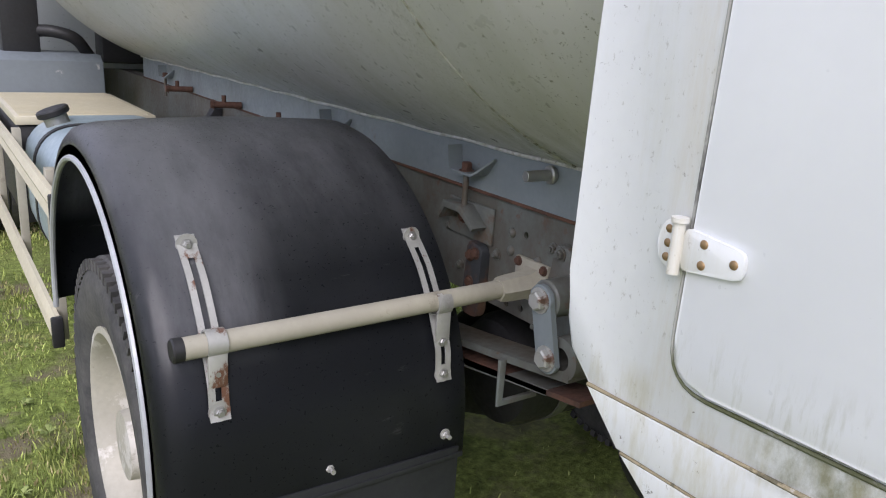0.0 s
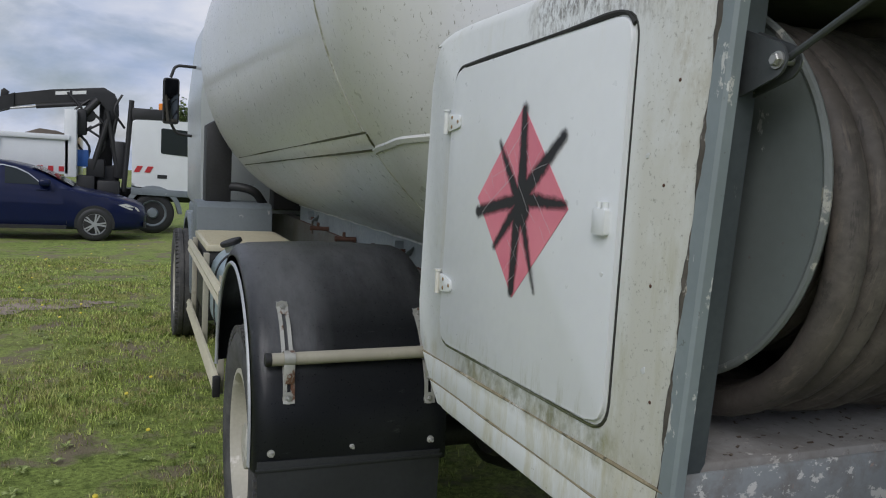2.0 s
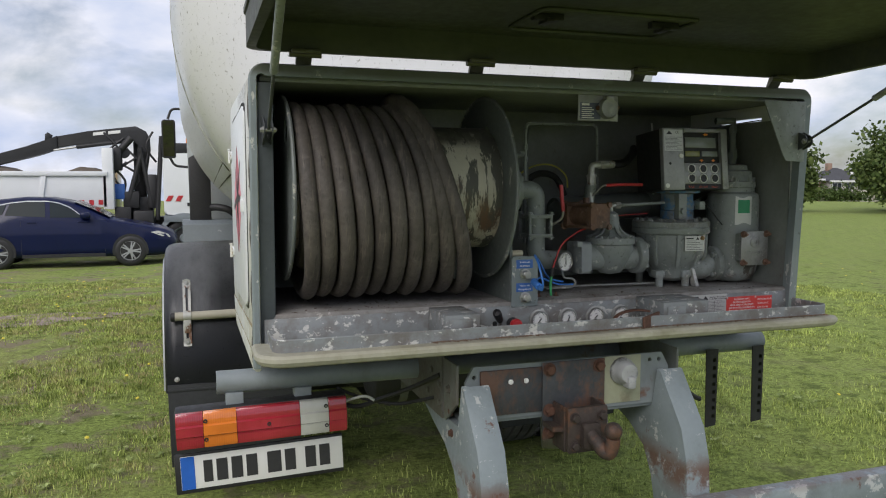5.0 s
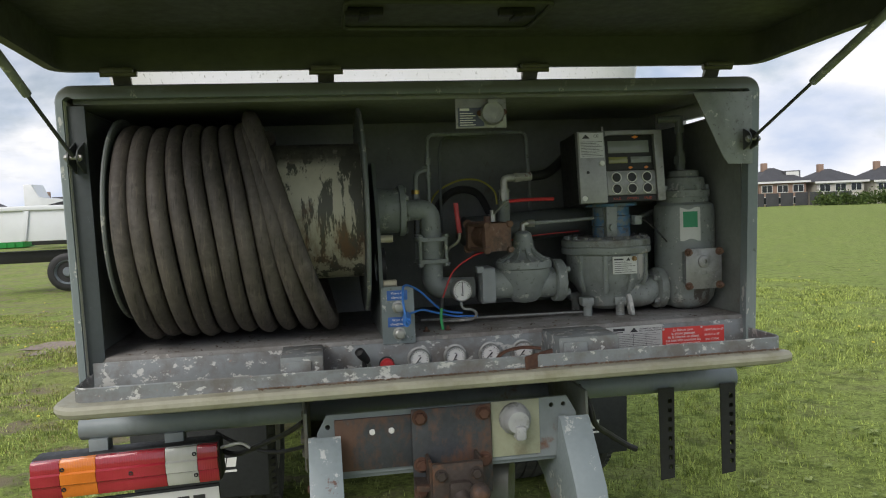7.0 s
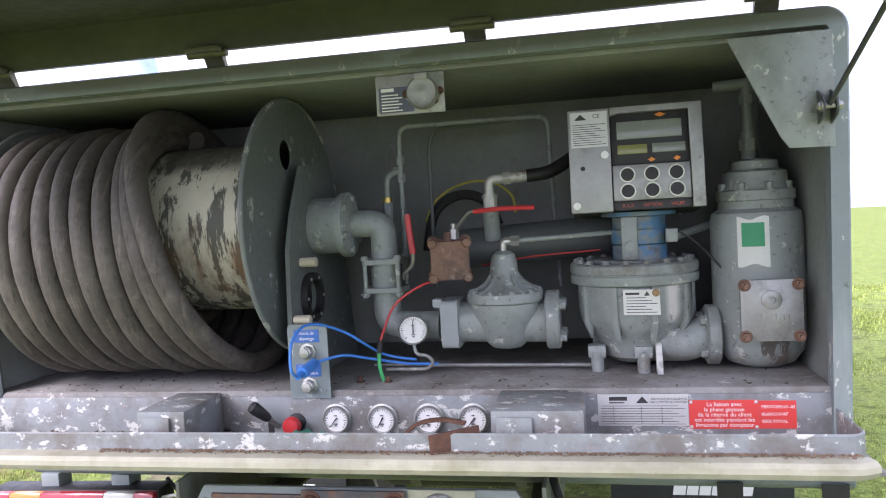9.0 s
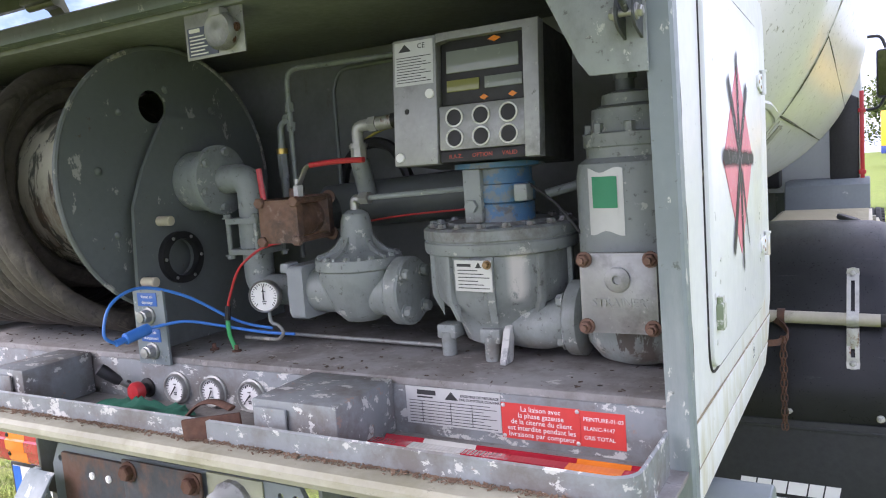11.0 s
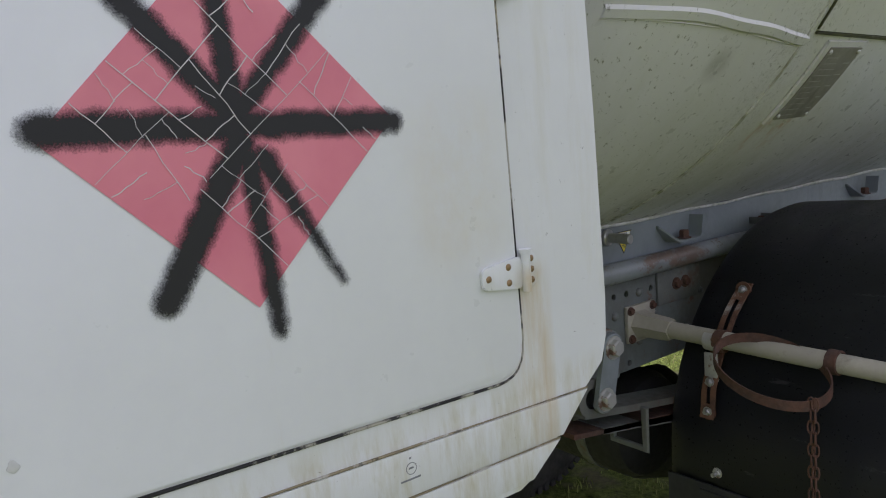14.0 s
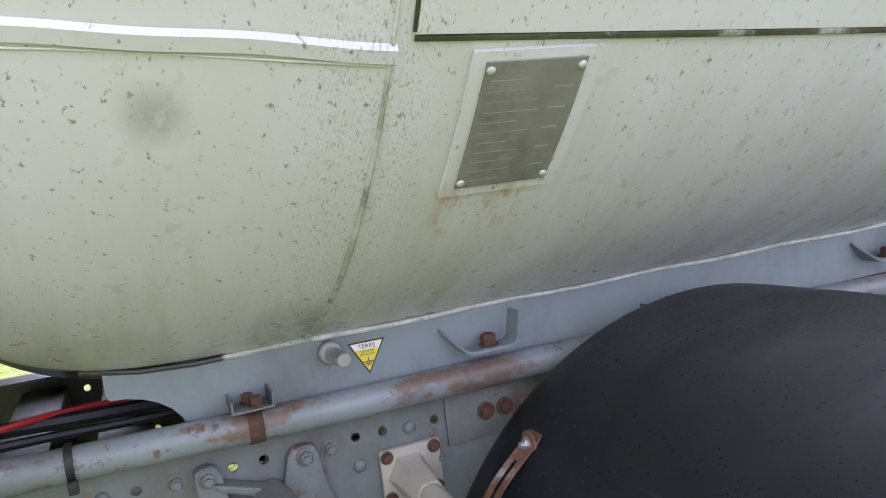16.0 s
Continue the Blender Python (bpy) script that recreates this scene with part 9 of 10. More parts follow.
for x in (0.655, 0.925):
    bm = B()
    lathe(bm, [(0.022, -0.012), (0.027, -0.012), (0.027, 0.012), (0.022, 0.012)], (x, 1.737, 1.04), (1, 0, 0), 20, cap=False)
    part("clamp", bm, M_RUST, rg)
ch = thing("chain", (0.93, 1.50, 0.7), "rusty chain hanging from the hoop", "chain")
for k, xo in enumerate((0.0, 0.009)):
    for i in range(13):
        bm = B()
        z = 0.985 - i * 0.0245
        a = (i % 2) * math.pi / 2 + 0.4
        loop = [(0.936 + xo + 0.0065 * math.cos(t) * math.cos(a), 1.614 + 0.0065 * math.cos(t) * math.sin(a), z + 0.0145 * math.sin(t)) for t in [2 * math.pi * j / 12 for j in range(12)]]
        tube(bm, loop, 0.002, 6, 0, True)
        part("link", bm, M_RUST, ch)

# ---- along the left side: guard rails, fuel tank, step box ----
for s in (-1, 1):
    sg = thing("side_guard", (s * 1.25, 4.1, 0.45), "cream aluminium side guard rails on posts", "side guard", "side guards")
    for z in (0.98, 0.51):
        bm = B()
        y0 = 2.93 if z > 0.9 else 3.12
        prism(bm, [(s * 1.235, z - 0.05), (s * 1.25, z - 0.05), (s * 1.262, z - 0.03), (s * 1.252, z - 0.005), (s * 1.262, z + 0.02), (s * 1.25, z + 0.05), (s * 1.235, z + 0.05)], "y", y0, 5.35, 0.002)
        part("rail", bm, M_CREAM, sg)
        bm = B()
        box(bm, min(s * 1.228, s * 1.266), max(s * 1.228, s * 1.266), y0 - 0.03, y0 - 0.001, z - 0.055, z + 0.055, 0.006)
        part("end_cap", bm, M_BLACK, sg)
    for y in (3.22, 4.2, 5.2):
        bm = B()
        box(bm, min(s * 1.20, s * 1.234), max(s * 1.20, s * 1.234), y - 0.025, y + 0.025, 0.44, 1.06, 0.003)
        part("post", bm, M_TUBE, sg)
    ft = thing("fuel_tank", (s * 0.92, 3.65, 0.62), "blue-grey fuel tank with black filler cap and straps", "fuel tank", "fuel tanks")
    bm = B()
    prism(bm, round_poly([(s * 0.55, 0.55), (s * 1.19, 0.55), (s * 1.19, 1.11), (s * 0.55, 1.11)], 0.2, 10), "y", 3.08, 4.22, 0.02, 3)
    part("body", bm, M_FUEL, ft)
    for y in (3.3, 3.9):
        bm = B()
        po = round_poly([(s * 0.545, 0.545), (s * 1.195, 0.545), (s * 1.195, 1.115), (s * 0.545, 1.115)], 0.203, 10)
        prism(bm, po, "y", y - 0.022, y + 0.022, 0)
        part("strap", bm, M_BLACK, ft)
    for y in (3.3, 3.9):
        bm = B()
        prism(bm, [(s * 0.403, 1.18), (s * 0.403, 0.78), (s * 0.56, 0.51), (s * 1.1, 0.51), (s * 1.1, 0.544), (s * 0.56, 0.544), (s * 0.544, 1.0), (s * 0.44, 1.18)], "y", y - 0.03, y + 0.03, 0.002)
        part("mounting_bracket", bm, M_BLACK, ft)
    bm = B()
    cyl(bm, (s * 1.05, 4.05, 1.05), (s * 1.08, 4.05, 1.135), 0.05, seg=24)
    part("filler_neck", bm, M_STEEL, ft)
    bm = B()
    cyl(bm, (s * 1.08, 4.05, 1.134), (s * 1.09, 4.05, 1.162), 0.068, seg=24, edge=0.006)
    part("filler_cap", bm, M_BLACK, ft)
    sb = thing("step_box", (s * 0.95, 4.7, 0.7), "cream ribbed step plate over a battery box", "step box", "step boxes")
    bm = B()
    box(bm, min(s * 0.6, s * 1.2), max(s * 0.6, s * 1.2), 4.3, 5.3, 0.6, 1.06, 0.01)
    part("box", bm, M_BLACK, sb)
    bm = B()
    box(bm, min(s * 0.6, s * 1.21), max(s * 0.6, s * 1.21), 4.28, 5.32, 1.061, 1.10, 0.004)
    st = part("tread", bm, M_CREAM, sb, "cream aluminium tread plate")
    for i in range(22):
        bm = B()
        y = 4.31 + i * 0.046
        box(bm, min(s * 0.63, s * 1.19), max(s * 0.63, s * 1.19), y, y + 0.018, 1.10, 1.107, 0)
        part("tread_rib", bm, M_CREAM, st)
    tbx = thing("tool_box", (s * 0.95, 5.55, 1.1), "blue-grey sloping panel with flaked white paint", "panel", "side panels")
    bm = B()
    prism(bm, [(5.34, 1.06), (5.36, 1.28), (5.42, 1.32), (5.75, 1.32), (5.75, 1.06)], "x", s * 0.62, s * 1.2, 0.01)
    part("panel", bm, M_CABGREY, tbx)

# ---- tanker cab, seen from behind ----
tc = thing("tanker_cab", (0, 6.8, 0.5), "silver-grey tanker cab with mirrors seen from behind", "cab")
bm = B()
prism(bm, round_poly([(-1.12, 1.20), (1.12, 1.20), (1.14, 2.2), (1.06, 3.0), (-1.06, 3.0), (-1.14, 2.2)], [0.05, 0.05, 0.1, 0.16, 0.16, 0.1], 6), "y", 6.02, 7.85, 0.05, 3)
part("shell", bm, M_CAB, tc)
bm = B()
prism(bm, round_poly([(-1.1, 0.55), (1.1, 0.55), (1.1, 1.2), (-1.1, 1.2)], 0.05), "y", 7.25, 7.9, 0.02)
part("bumper", bm, M_CABGREY, tc)
for s in (-1, 1):
    bm = B()
    arc = [(FY - 0.62 * math.cos(a), 0.55 + 0.62 * math.sin(a)) for a in [math.pi * i / 16 for i in range(17)]]
    arc2 = [(FY + 0.56 * math.cos(a), 0.55 + 0.56 * math.sin(a)) for a in [math.pi * i / 16 for i in range(17)]]
    prism(bm, arc + arc2, "x", s * 0.72, s * 1.20, 0.004)
    part("wheel_arch", bm, M_CABGREY, tc)
    bm = B()
    box(bm, min(s * 0.72, s * 1.2), max(s * 0.72, s * 1.2), 5.95, 6.0, 0.5, 1.2, 0.01)
    part("splash_panel", bm, M_CABGREY, tc)
    bm = B()
    prism(bm, [(s * 0.93, 1.30), (s * 1.13, 1.30), (s * 1.13, 1.92), (s * 1.05, 1.97), (s * 0.93, 1.9)], "y", 5.5, 5.75, 0.02)
    part("air_intake", bm, M_BLACK, tc, "black ribbed air intake box")
    bm = B()
    arm = bend_path([(s * 1.06, 7.2, 2.54), (s * 1.30, 7.2, 2.54), (s * 1.34, 7.2, 2.42)], 0.05)
    tube(bm, arm, 0.014, 8, 0)
    part("mirror_arm", bm, M_BLACK, tc)
    bm = B()
    tube(bm, bend_path([(s * 1.06, 7.2, 1.86), (s * 1.28, 7.2, 1.88), (s * 1.34, 7.2, 2.0)], 0.05), 0.014, 8, 0)
    part("mirror_arm", bm, M_BLACK, tc)
    bm = B()
    prism(bm, round_poly([(s * 1.26, 1.97), (s * 1.41, 1.97), (s * 1.41, 2.41), (s * 1.26, 2.41)], 0.03), "y", 7.14, 7.24, 0.02)
    mh = part("mirror_housing", bm, M_BLACK, tc)
    bm = B()
    prism(bm, round_poly([(s * 1.275, 1.99), (s * 1.395, 1.99), (s * 1.395, 2.39), (s * 1.275, 2.39)], 0.02), "y", 7.136, 7.1395, 0)
    for v in bm.verts:
        v.co.y -= 0.036 + (v.co.z - 2.19) * 0.18
    part("mirror_glass", bm, M_MIRROR, mh)
bm = B()
tube(bm, bend_path([(-0.62, 5.6, 1.25), (-0.75, 5.45, 1.42), (-0.9, 5.5, 1.45), (-1.0, 5.6, 1.42)], 0.08), 0.035, 12, 0)
part("air_hose", bm, M_BLACK, tc)
bm = B()
box(bm, -0.55, 0.55, 5.75, 5.98, 1.25, 2.4, 0.02)
part("engine_tunnel", bm, M_BLACK, tc)
for y, z, dz in ((5.49, 1.25, 0.72),):
    bm = B()
    box(bm, 1.135, 1.165, y, y + 0.05, z, z + dz, 0.004)
    box(bm, 1.125, 1.175, y - 0.01, y + 0.05, z + 0.1, z + 0.13, 0.003)
    box(bm, 1.125, 1.175, y - 0.01, y + 0.05, z + 0.56, z + 0.59, 0.003)
    part("red_handle", bm, M_RED, tc, "red upright grab bar")
for y in (3.0, 3.6, 4.3):
    vl = thing("pipe_fitting", (-0.5, y, 1.2), "small rusty pipe fitting beside the frame", "fitting", "pipe fittings")
    bm = B()
    cyl(bm, (-0.41, y, 1.225), (-0.52, y + 0.03, 1.225), 0.014, seg=12)
    cyl(bm, (-0.48, y + 0.02, 1.225), (-0.48, y + 0.02, 1.265), 0.01, seg=10)
    bolt(bm, (-0.52, y + 0.03, 1.225), (-1, 0.2, 0), 0.017, 0.012)
    part("body", bm, M_RUST, vl)

# ---- parked car ----
M_ALLOY = surface("silver_alloy_rim", (0.36, 0.37, 0.38), 0.4, 0.3, 0.08, bumps=0)
M_BRIGHT = surface("bright_trim_metal", (0.6, 0.61, 0.62), 0.3, 0.6, 0.05, bumps=0)


def road_wheel(parent, x, y, z, r, w, face, rim_mat, spokes=True):
    bm = B()
    lathe(bm, [(r * 0.66, -w / 2), (r * 0.8, -w / 2 - 0.005), (r * 0.95, -w / 2 + 0.01), (r, -w / 2 + 0.03), (r, w / 2 - 0.03), (r * 0.95, w / 2 - 0.01), (r * 0.8, w / 2 + 0.005), (r * 0.66, w / 2)], (x, y, z), (0, 1, 0), 36, cap=False)
    wheel = part("wheel", bm, M_BLACK, parent)
    bm = B()
    yo = y + face * w * 0.42
    lathe(bm, [(r * 0.66, 0), (r * 0.62, 0.012), (r * 0.58, -0.02)], (x, yo, z), (0, face, 0), 32, cap=False)
    if not spokes:
        lathe(bm, [(r * 0.58, -0.02), (r * 0.5, -0.09), (r * 0.3, -0.10), (r * 0.26, -0.04), (r * 0.2, 0.02), (0, 0.025)], (x, yo, z), (0, face, 0), 28, cap=False)
    for i in range(5 if spokes else 0):
        a = 2 * math.pi * i / 5 + 0.3
        for da in (-0.16, 0.16):
            m = Matrix.Translation((x, yo, z)) @ Matrix.Rotation(a + da, 4, "Y")
            box(bm, -r * 0.045, r * 0.045, -0.012, 0.012, r * 0.1, r * 0.62, 0, m)
    cyl(bm, (x, yo - 0.015, z), (x, yo + 0.015, z), r * 0.16, seg=16)
    part("rim", bm, rim_mat, wheel, "alloy rim" if spokes else "dull steel rim")
    # Black disc put in as the shade behind the rim.
    bm = B()
    cyl(bm, (x, yo - face * 0.06, z), (x, yo - face * 0.05, z), r * 0.6, seg=24)
    part("rim_shade", bm, M_BLACK, wheel, "black disc as the shade behind the rim")
    return wheel


CARX, CARY, CARZ, CARK = -2.43, 16.6, -0.215, 0.97    # front hub, near flank, ground, size
# along the car from nose to tail: station, top, belt line, half widths at belt, roof edge and flank
CAR_ST = [(1.04, 0.66, 0.60, 0.56, 0.46, 0.60), (0.97, 0.78, 0.68, 0.72, 0.56, 0.76), (0.80, 0.86, 0.78, 0.85, 0.68, 0.88), (0.45, 0.96, 0.88, 0.90, 0.74, 0.94), (0.0, 1.05, 0.97, 0.92, 0.77, 0.95), (-0.38, 1.11, 1.05, 0.93, 0.79, 0.95),
          (-0.60, 1.22, 1.10, 0.93, 0.76, 0.95), (-1.0, 1.43, 1.14, 0.93, 0.70, 0.95), (-1.37, 1.57, 1.16, 0.93, 0.66, 0.95), (-1.75, 1.64, 1.18, 0.93, 0.65, 0.95), (-2.3, 1.65, 1.21, 0.93, 0.64, 0.95),
          (-2.8, 1.60, 1.25, 0.92, 0.62, 0.95), (-3.2, 1.50, 1.24, 0.88, 0.58, 0.92), (-3.5, 1.30, 1.14, 0.84, 0.60, 0.88), (-3.68, 1.06, 1.0, 0.80, 0.64, 0.85), (-3.75, 0.78, 0.70, 0.76, 0.62, 0.78)]


def car_at(x):
    for a, b2 in zip(CAR_ST, CAR_ST[1:]):
        if b2[0] <= x <= a[0]:
            t = (a[0] - x) / (a[0] - b2[0])
            return [p + (q - p) * t for p, q in zip(a, b2)]
    return list(CAR_ST[0] if x > 1 else CAR_ST[-1])


def car_pt(x, y, z):
    """y is measured out from the car's middle, towards the near flank."""
    return (CARX + x * CARK, CARY + (0.95 - y) * CARK, CARZ + z * CARK)


def flank(x, z):
    st = car_at(x)
    if z <= st[2]:
        return st[5] + (st[3] - st[5]) * max(0.0, (z - 0.75) / max(0.05, st[2] - 0.75))
    return st[3] + (st[4] - st[3]) * min(1.0, (z - st[2]) / max(0.05, st[1] - 0.05 - st[2]))


car = thing("parked_car", (CARX - 1.3, CARY + 0.9, CARZ), "deep blue parked sport utility car", "car")
bm = B()
xs = []
for a, b2 in zip(CAR_ST, CAR_ST[1:]):
    xs += [a[0], a[0] + (b2[0] - a[0]) * 0.5]
xs.append(CAR_ST[-1][0])
rows = []
for x in xs:
    _, zt, zb, wb, wr, wm = car_at(x)
    zl = 0.24 + 0.10 * max(0.0, x - 0.6)
    half = [(wm * 0.90, zl), (wm * 0.985, 0.33), (wm, 0.45), (wm * 0.992, min(0.60, zb * 0.78)), (wm, min(0.76, zb * 0.92)), (wb, zb), (wr + 0.015, zt - 0.075), (wr, zt - 0.045), (wr - 0.10, zt - 0.012), (wr * 0.4, zt)]
    ring = half + [(-y, z) for y, z in half[::-1]]
    rows.append([bm.verts.new(car_pt(x, y, z)) for y, z in ring])
n = len(rows[0])
for a, b2 in zip(rows, rows[1:]):
    for i in range(n):
        bm.faces.new((a[i], a[(i + 1) % n], b2[(i + 1) % n], b2[i]))
bm.faces.new(rows[0])
bm.faces.new(rows[-1][::-1])
part("body", bm, M_CARBLUE, car, smooth=50)


def car_panel(poly, off, mat, name, label="", parent=None):
    """A panel that lies on the near flank."""
    bm = B()
    f0 = [bm.verts.new(car_pt(x, flank(x, z) + off, z)) for x, z in poly]
    f1 = [bm.verts.new(car_pt(x, flank(x, z) - 0.03, z)) for x, z in poly]
    bm.faces.new(f0)
    for i in range(len(poly)):
        bm.faces.new((f0[i], f0[(i + 1) % len(poly)], f1[(i + 1) % len(poly)], f1[i]))
    return part(name, bm, mat, parent or car, label)


car_panel([(-1.04, 1.17), (-1.10, 1.25), (-1.30, 1.40), (-1.52, 1.50), (-1.73, 1.545), (-1.70, 1.18)], 0.010, M_GLASS, "side_window", "dark front door window")
car_panel([(-1.80, 1.19), (-1.83, 1.55), (-2.2, 1.55), (-2.55, 1.51), (-2.62, 1.24)], 0.010, M_GLASS, "side_window", "dark rear door window")
car_panel([(-2.68, 1.25), (-2.62, 1.50), (-2.9, 1.43), (-3.12, 1.31)], 0.010, M_GLASS, "side_window", "dark quarter window")
WIN = [(-1.02, 1.17), (-1.10, 1.265), (-1.30, 1.415), (-1.52, 1.515), (-1.76, 1.562), (-2.2, 1.565), (-2.56, 1.525), (-2.9, 1.445), (-3.15, 1.315)]
for (xa, za), (xb, zb) in zip(WIN, WIN[1:]):
    car_panel([(xa, za), (xb, zb), (xb, zb - 0.02), (xa, za - 0.02)], 0.013, M_BRIGHT, "window_trim", "bright metal window trim")
car_panel([(-0.55, 0.25), (-0.55, 0.33), (-2.3, 0.33), (-2.3, 0.25)], 0.012, M_BLACK, "sill_trim", "black sill trim")
for xx in (-0.72, -1.78):
    car_panel([(xx - 0.20, 1.06), (xx - 0.40, 1.06), (xx - 0.40, 1.08), (xx - 0.20, 1.08)], 0.02, M_CARBLUE, "door_handle")
for xx in (0.0, -1.76):
    car_panel([(xx - 0.55 + 0.004, 0.36), (xx - 0.55 - 0.004, 0.36), (xx - 0.55 - 0.004, 1.10), (xx - 0.55 + 0.004, 1.10)], 0.003, M_BLACK, "door_gap", "dark door gap")
# Black sheets laid on the flank as the shaded gaps round the tyres.
for xx in (0.0, -2.82):
    car_panel([(xx + 0.40 * math.cos(a), 0.37 + 0.40 * math.sin(a)) for a in [math.pi * (i / 16 * 1.16 - 0.08) for i in range(17)]], 0.008, M_BLACK, "wheel_arch", "black sheet as the shaded gap round the wheel")
car_panel([(0.46, 0.80), (0.62, 0.83), (0.86, 0.74), (0.90, 0.66), (0.70, 0.70)], 0.012, M_LENS_C, "headlamp", "clear headlamp")
bm = B()
prism(bm, round_poly([(-0.30, 0.56), (0.30, 0.56), (0.12, 0.32), (-0.12, 0.32)], 0.05), "x", 1.03, 1.055, 0.005)
for v in bm.verts:
    v.co = car_pt(v.co.x, v.co.y, v.co.z)
part("grille", bm, M_BLACK, car, "black shield grille")
bm = B()
box(bm, 0.98, 1.03, 0.30, 0.80, 0.30, 0.44, 0.03)
for v in bm.verts:
    v.co = car_pt(v.co.x, v.co.y, v.co.z)
part("air_intake", bm, M_BLACK, car, "black lower air intake")
bm = B()
f = [[bm.verts.new(car_pt(x, w * k, z)) for k in (1.0, 0.5, 0.0, -0.5, -1.0)] for x, w, z in ((-0.44, 0.74, 1.165), (-0.8, 0.72, 1.355), (-1.22, 0.66, 1.545))]
for p, q in zip(f, f[1:]):
    for i in range(4):
        bm.faces.new((p[i], p[i + 1], q[i + 1], q[i]))
bmesh.ops.solidify(bm, geom=bm.faces[:], thickness=0.02)
part("windscreen", bm, M_GLASS, car)
bm = B()
box(bm, -1.06, -0.84, 0.94, 1.12, 1.15, 1.30, 0.05, None, 3)
for v in bm.verts:
    v.co = car_pt(v.co.x, v.co.y, v.co.z)
part("door_mirror", bm, M_CARBLUE, car)
for xx in (0.0, -2.82):
    for y, f in ((0.845, -1), (-0.845, 1)):
        p = car_pt(xx, y, 0.362)
        road_wheel(car, p[0], p[1], p[2], 0.365 * CARK, 0.235, f, M_ALLOY)

# ---- white tipper lorry with crane ----
LY, LZ = 19.0, -0.27
lor = thing("tipper_lorry", (-3.5, LY + 1.2, LZ), "white tipper lorry with folded black loader crane", "lorry")
bm = B()
prism(bm, round_poly([(-1.74, 1.15 + LZ), (0.55, 1.0 + LZ), (0.62, 1.6 + LZ), (0.42, 2.65 + LZ), (-0.1, 2.78 + LZ), (-1.74, 2.74 + LZ)], 0.08), "y", LY, LY + 2.4, 0.06, 3)
part("cab", bm, M_TRUCKW, lor)
bm = B()
prism(bm, round_poly([(-1.09, 1.97 + LZ), (-0.4, 1.92 + LZ), (-0.45, 2.55 + LZ), (-1.09, 2.58 + LZ)], 0.05), "y", LY - 0.012, LY, 0)
part("side_window", bm, M_GLASS, lor)
bm = B()
prism(bm, [(-1.75, 0.95 + LZ), (0.3, 0.9 + LZ), (0.3, 1.05 + LZ), (-1.75, 1.12 + LZ)], "y", LY - 0.03, LY + 2.4, 0.01)
part("sill", bm, M_CABGREY, lor)
bm = B()
arc = [(-1.25 - 0.68 * math.cos(a), 0.5 + LZ + 0.68 * math.sin(a)) for a in [math.pi * i / 14 for i in range(15)]]
arc2 = [(-1.25 + 0.58 * math.cos(a), 0.5 + LZ + 0.58 * math.sin(a)) for a in [math.pi * i / 14 for i in range(15)]]
prism(bm, arc + arc2, "y", LY - 0.02, LY + 0.5, 0.01)
part("wheel_arch", bm, M_CABGREY, lor)
for x in (-1.70, -1.46):
    bm = B()
    prism(bm, [(x, 1.49 + LZ), (x + 0.13, 1.49 + LZ), (x + 0.21, 1.64 + LZ), (x + 0.08, 1.64 + LZ)], "y", LY - 0.01, LY, 0)
    part("red_stripe", bm, M_RED, lor)
bm = B()
box(bm, -1.16, -0.94, LY - 0.012, LY, 1.36 + LZ, 1.45 + LZ, 0)
part("door_handle", bm, M_BLACK, lor)
bm = B()
prism(bm, round_poly([(-0.22, 2.1 + LZ), (-0.05, 2.1 + LZ), (-0.05, 2.6 + LZ), (-0.22, 2.6 + LZ)], 0.03), "y", LY - 0.3, LY - 0.1, 0.02)
part("door_mirror", bm, M_BLACK, lor)
bm = B()
cyl(bm, (-1.08, LY + 0.4, 3.00 + LZ), (-1.08, LY + 0.4, 3.19 + LZ), 0.07, seg=14, edge=0.02)
part("beacon", bm, M_ORANGE, lor, "orange beacon")
bm = B()
box(bm, -1.76, -1.0, LY + 0.02, LY + 2.3, 2.70 + LZ, 3.02 + LZ, 0.05)
part("roof_box", bm, M_BLACK, lor, "black box behind the cab roof")
bm = B()
cyl(bm, (-1.92, LY + 0.2, 1.0 + LZ), (-1.76, LY + 0.2, 3.2 + LZ), 0.06, seg=14)
part("exhaust_pipe", bm, M_BLACK, lor)
bm = B()
box(bm, -9.2, -0.2, LY + 0.75, LY + 1.65, 0.75 + LZ, 1.05 + LZ, 0.02)
part("frame", bm, M_BLACK, lor)
bm = B()
prism(bm, [(-9.3, 1.35 + LZ), (-3.1, 1.35 + LZ), (-3.1, 2.25 + LZ), (-9.3, 2.25 + LZ)], "y", LY - 0.02, LY + 2.45, 0.02)
part("tipper_body", bm, M_TRUCKW, lor)
bm = B()
box(bm, -3.2, -2.94, LY - 0.02, LY + 2.45, 1.3 + LZ, 2.87 + LZ, 0.02)
part("headboard", bm, M_TRUCKW, lor)
for x in (-4.6, -6.2, -7.8):
    bm = B()
    prism(bm, [(x - 0.12, 1.37 + LZ), (x + 0.0, 1.37 + LZ), (x + 0.12, 2.2 + LZ), (x + 0.0, 2.2 + LZ)], "y", LY - 0.07, LY - 0.021, 0.01)
    part("body_rib", bm, M_TRUCKW, lor)
bm = B()
box(bm, -9.32, -3.08, LY - 0.09, LY - 0.021, 2.15 + LZ, 2.27 + LZ, 0.02)
part("top_rail", bm, M_TRUCKW, lor)
for i in range(3):
    bm = B()
    box(bm, -3.75 + i * 0.22, -3.64 + i * 0.22, LY - 0.03, LY - 0.021, 1.42 + LZ, 1.54 + LZ, 0)
    part("red_mark", bm, M_RED, lor)
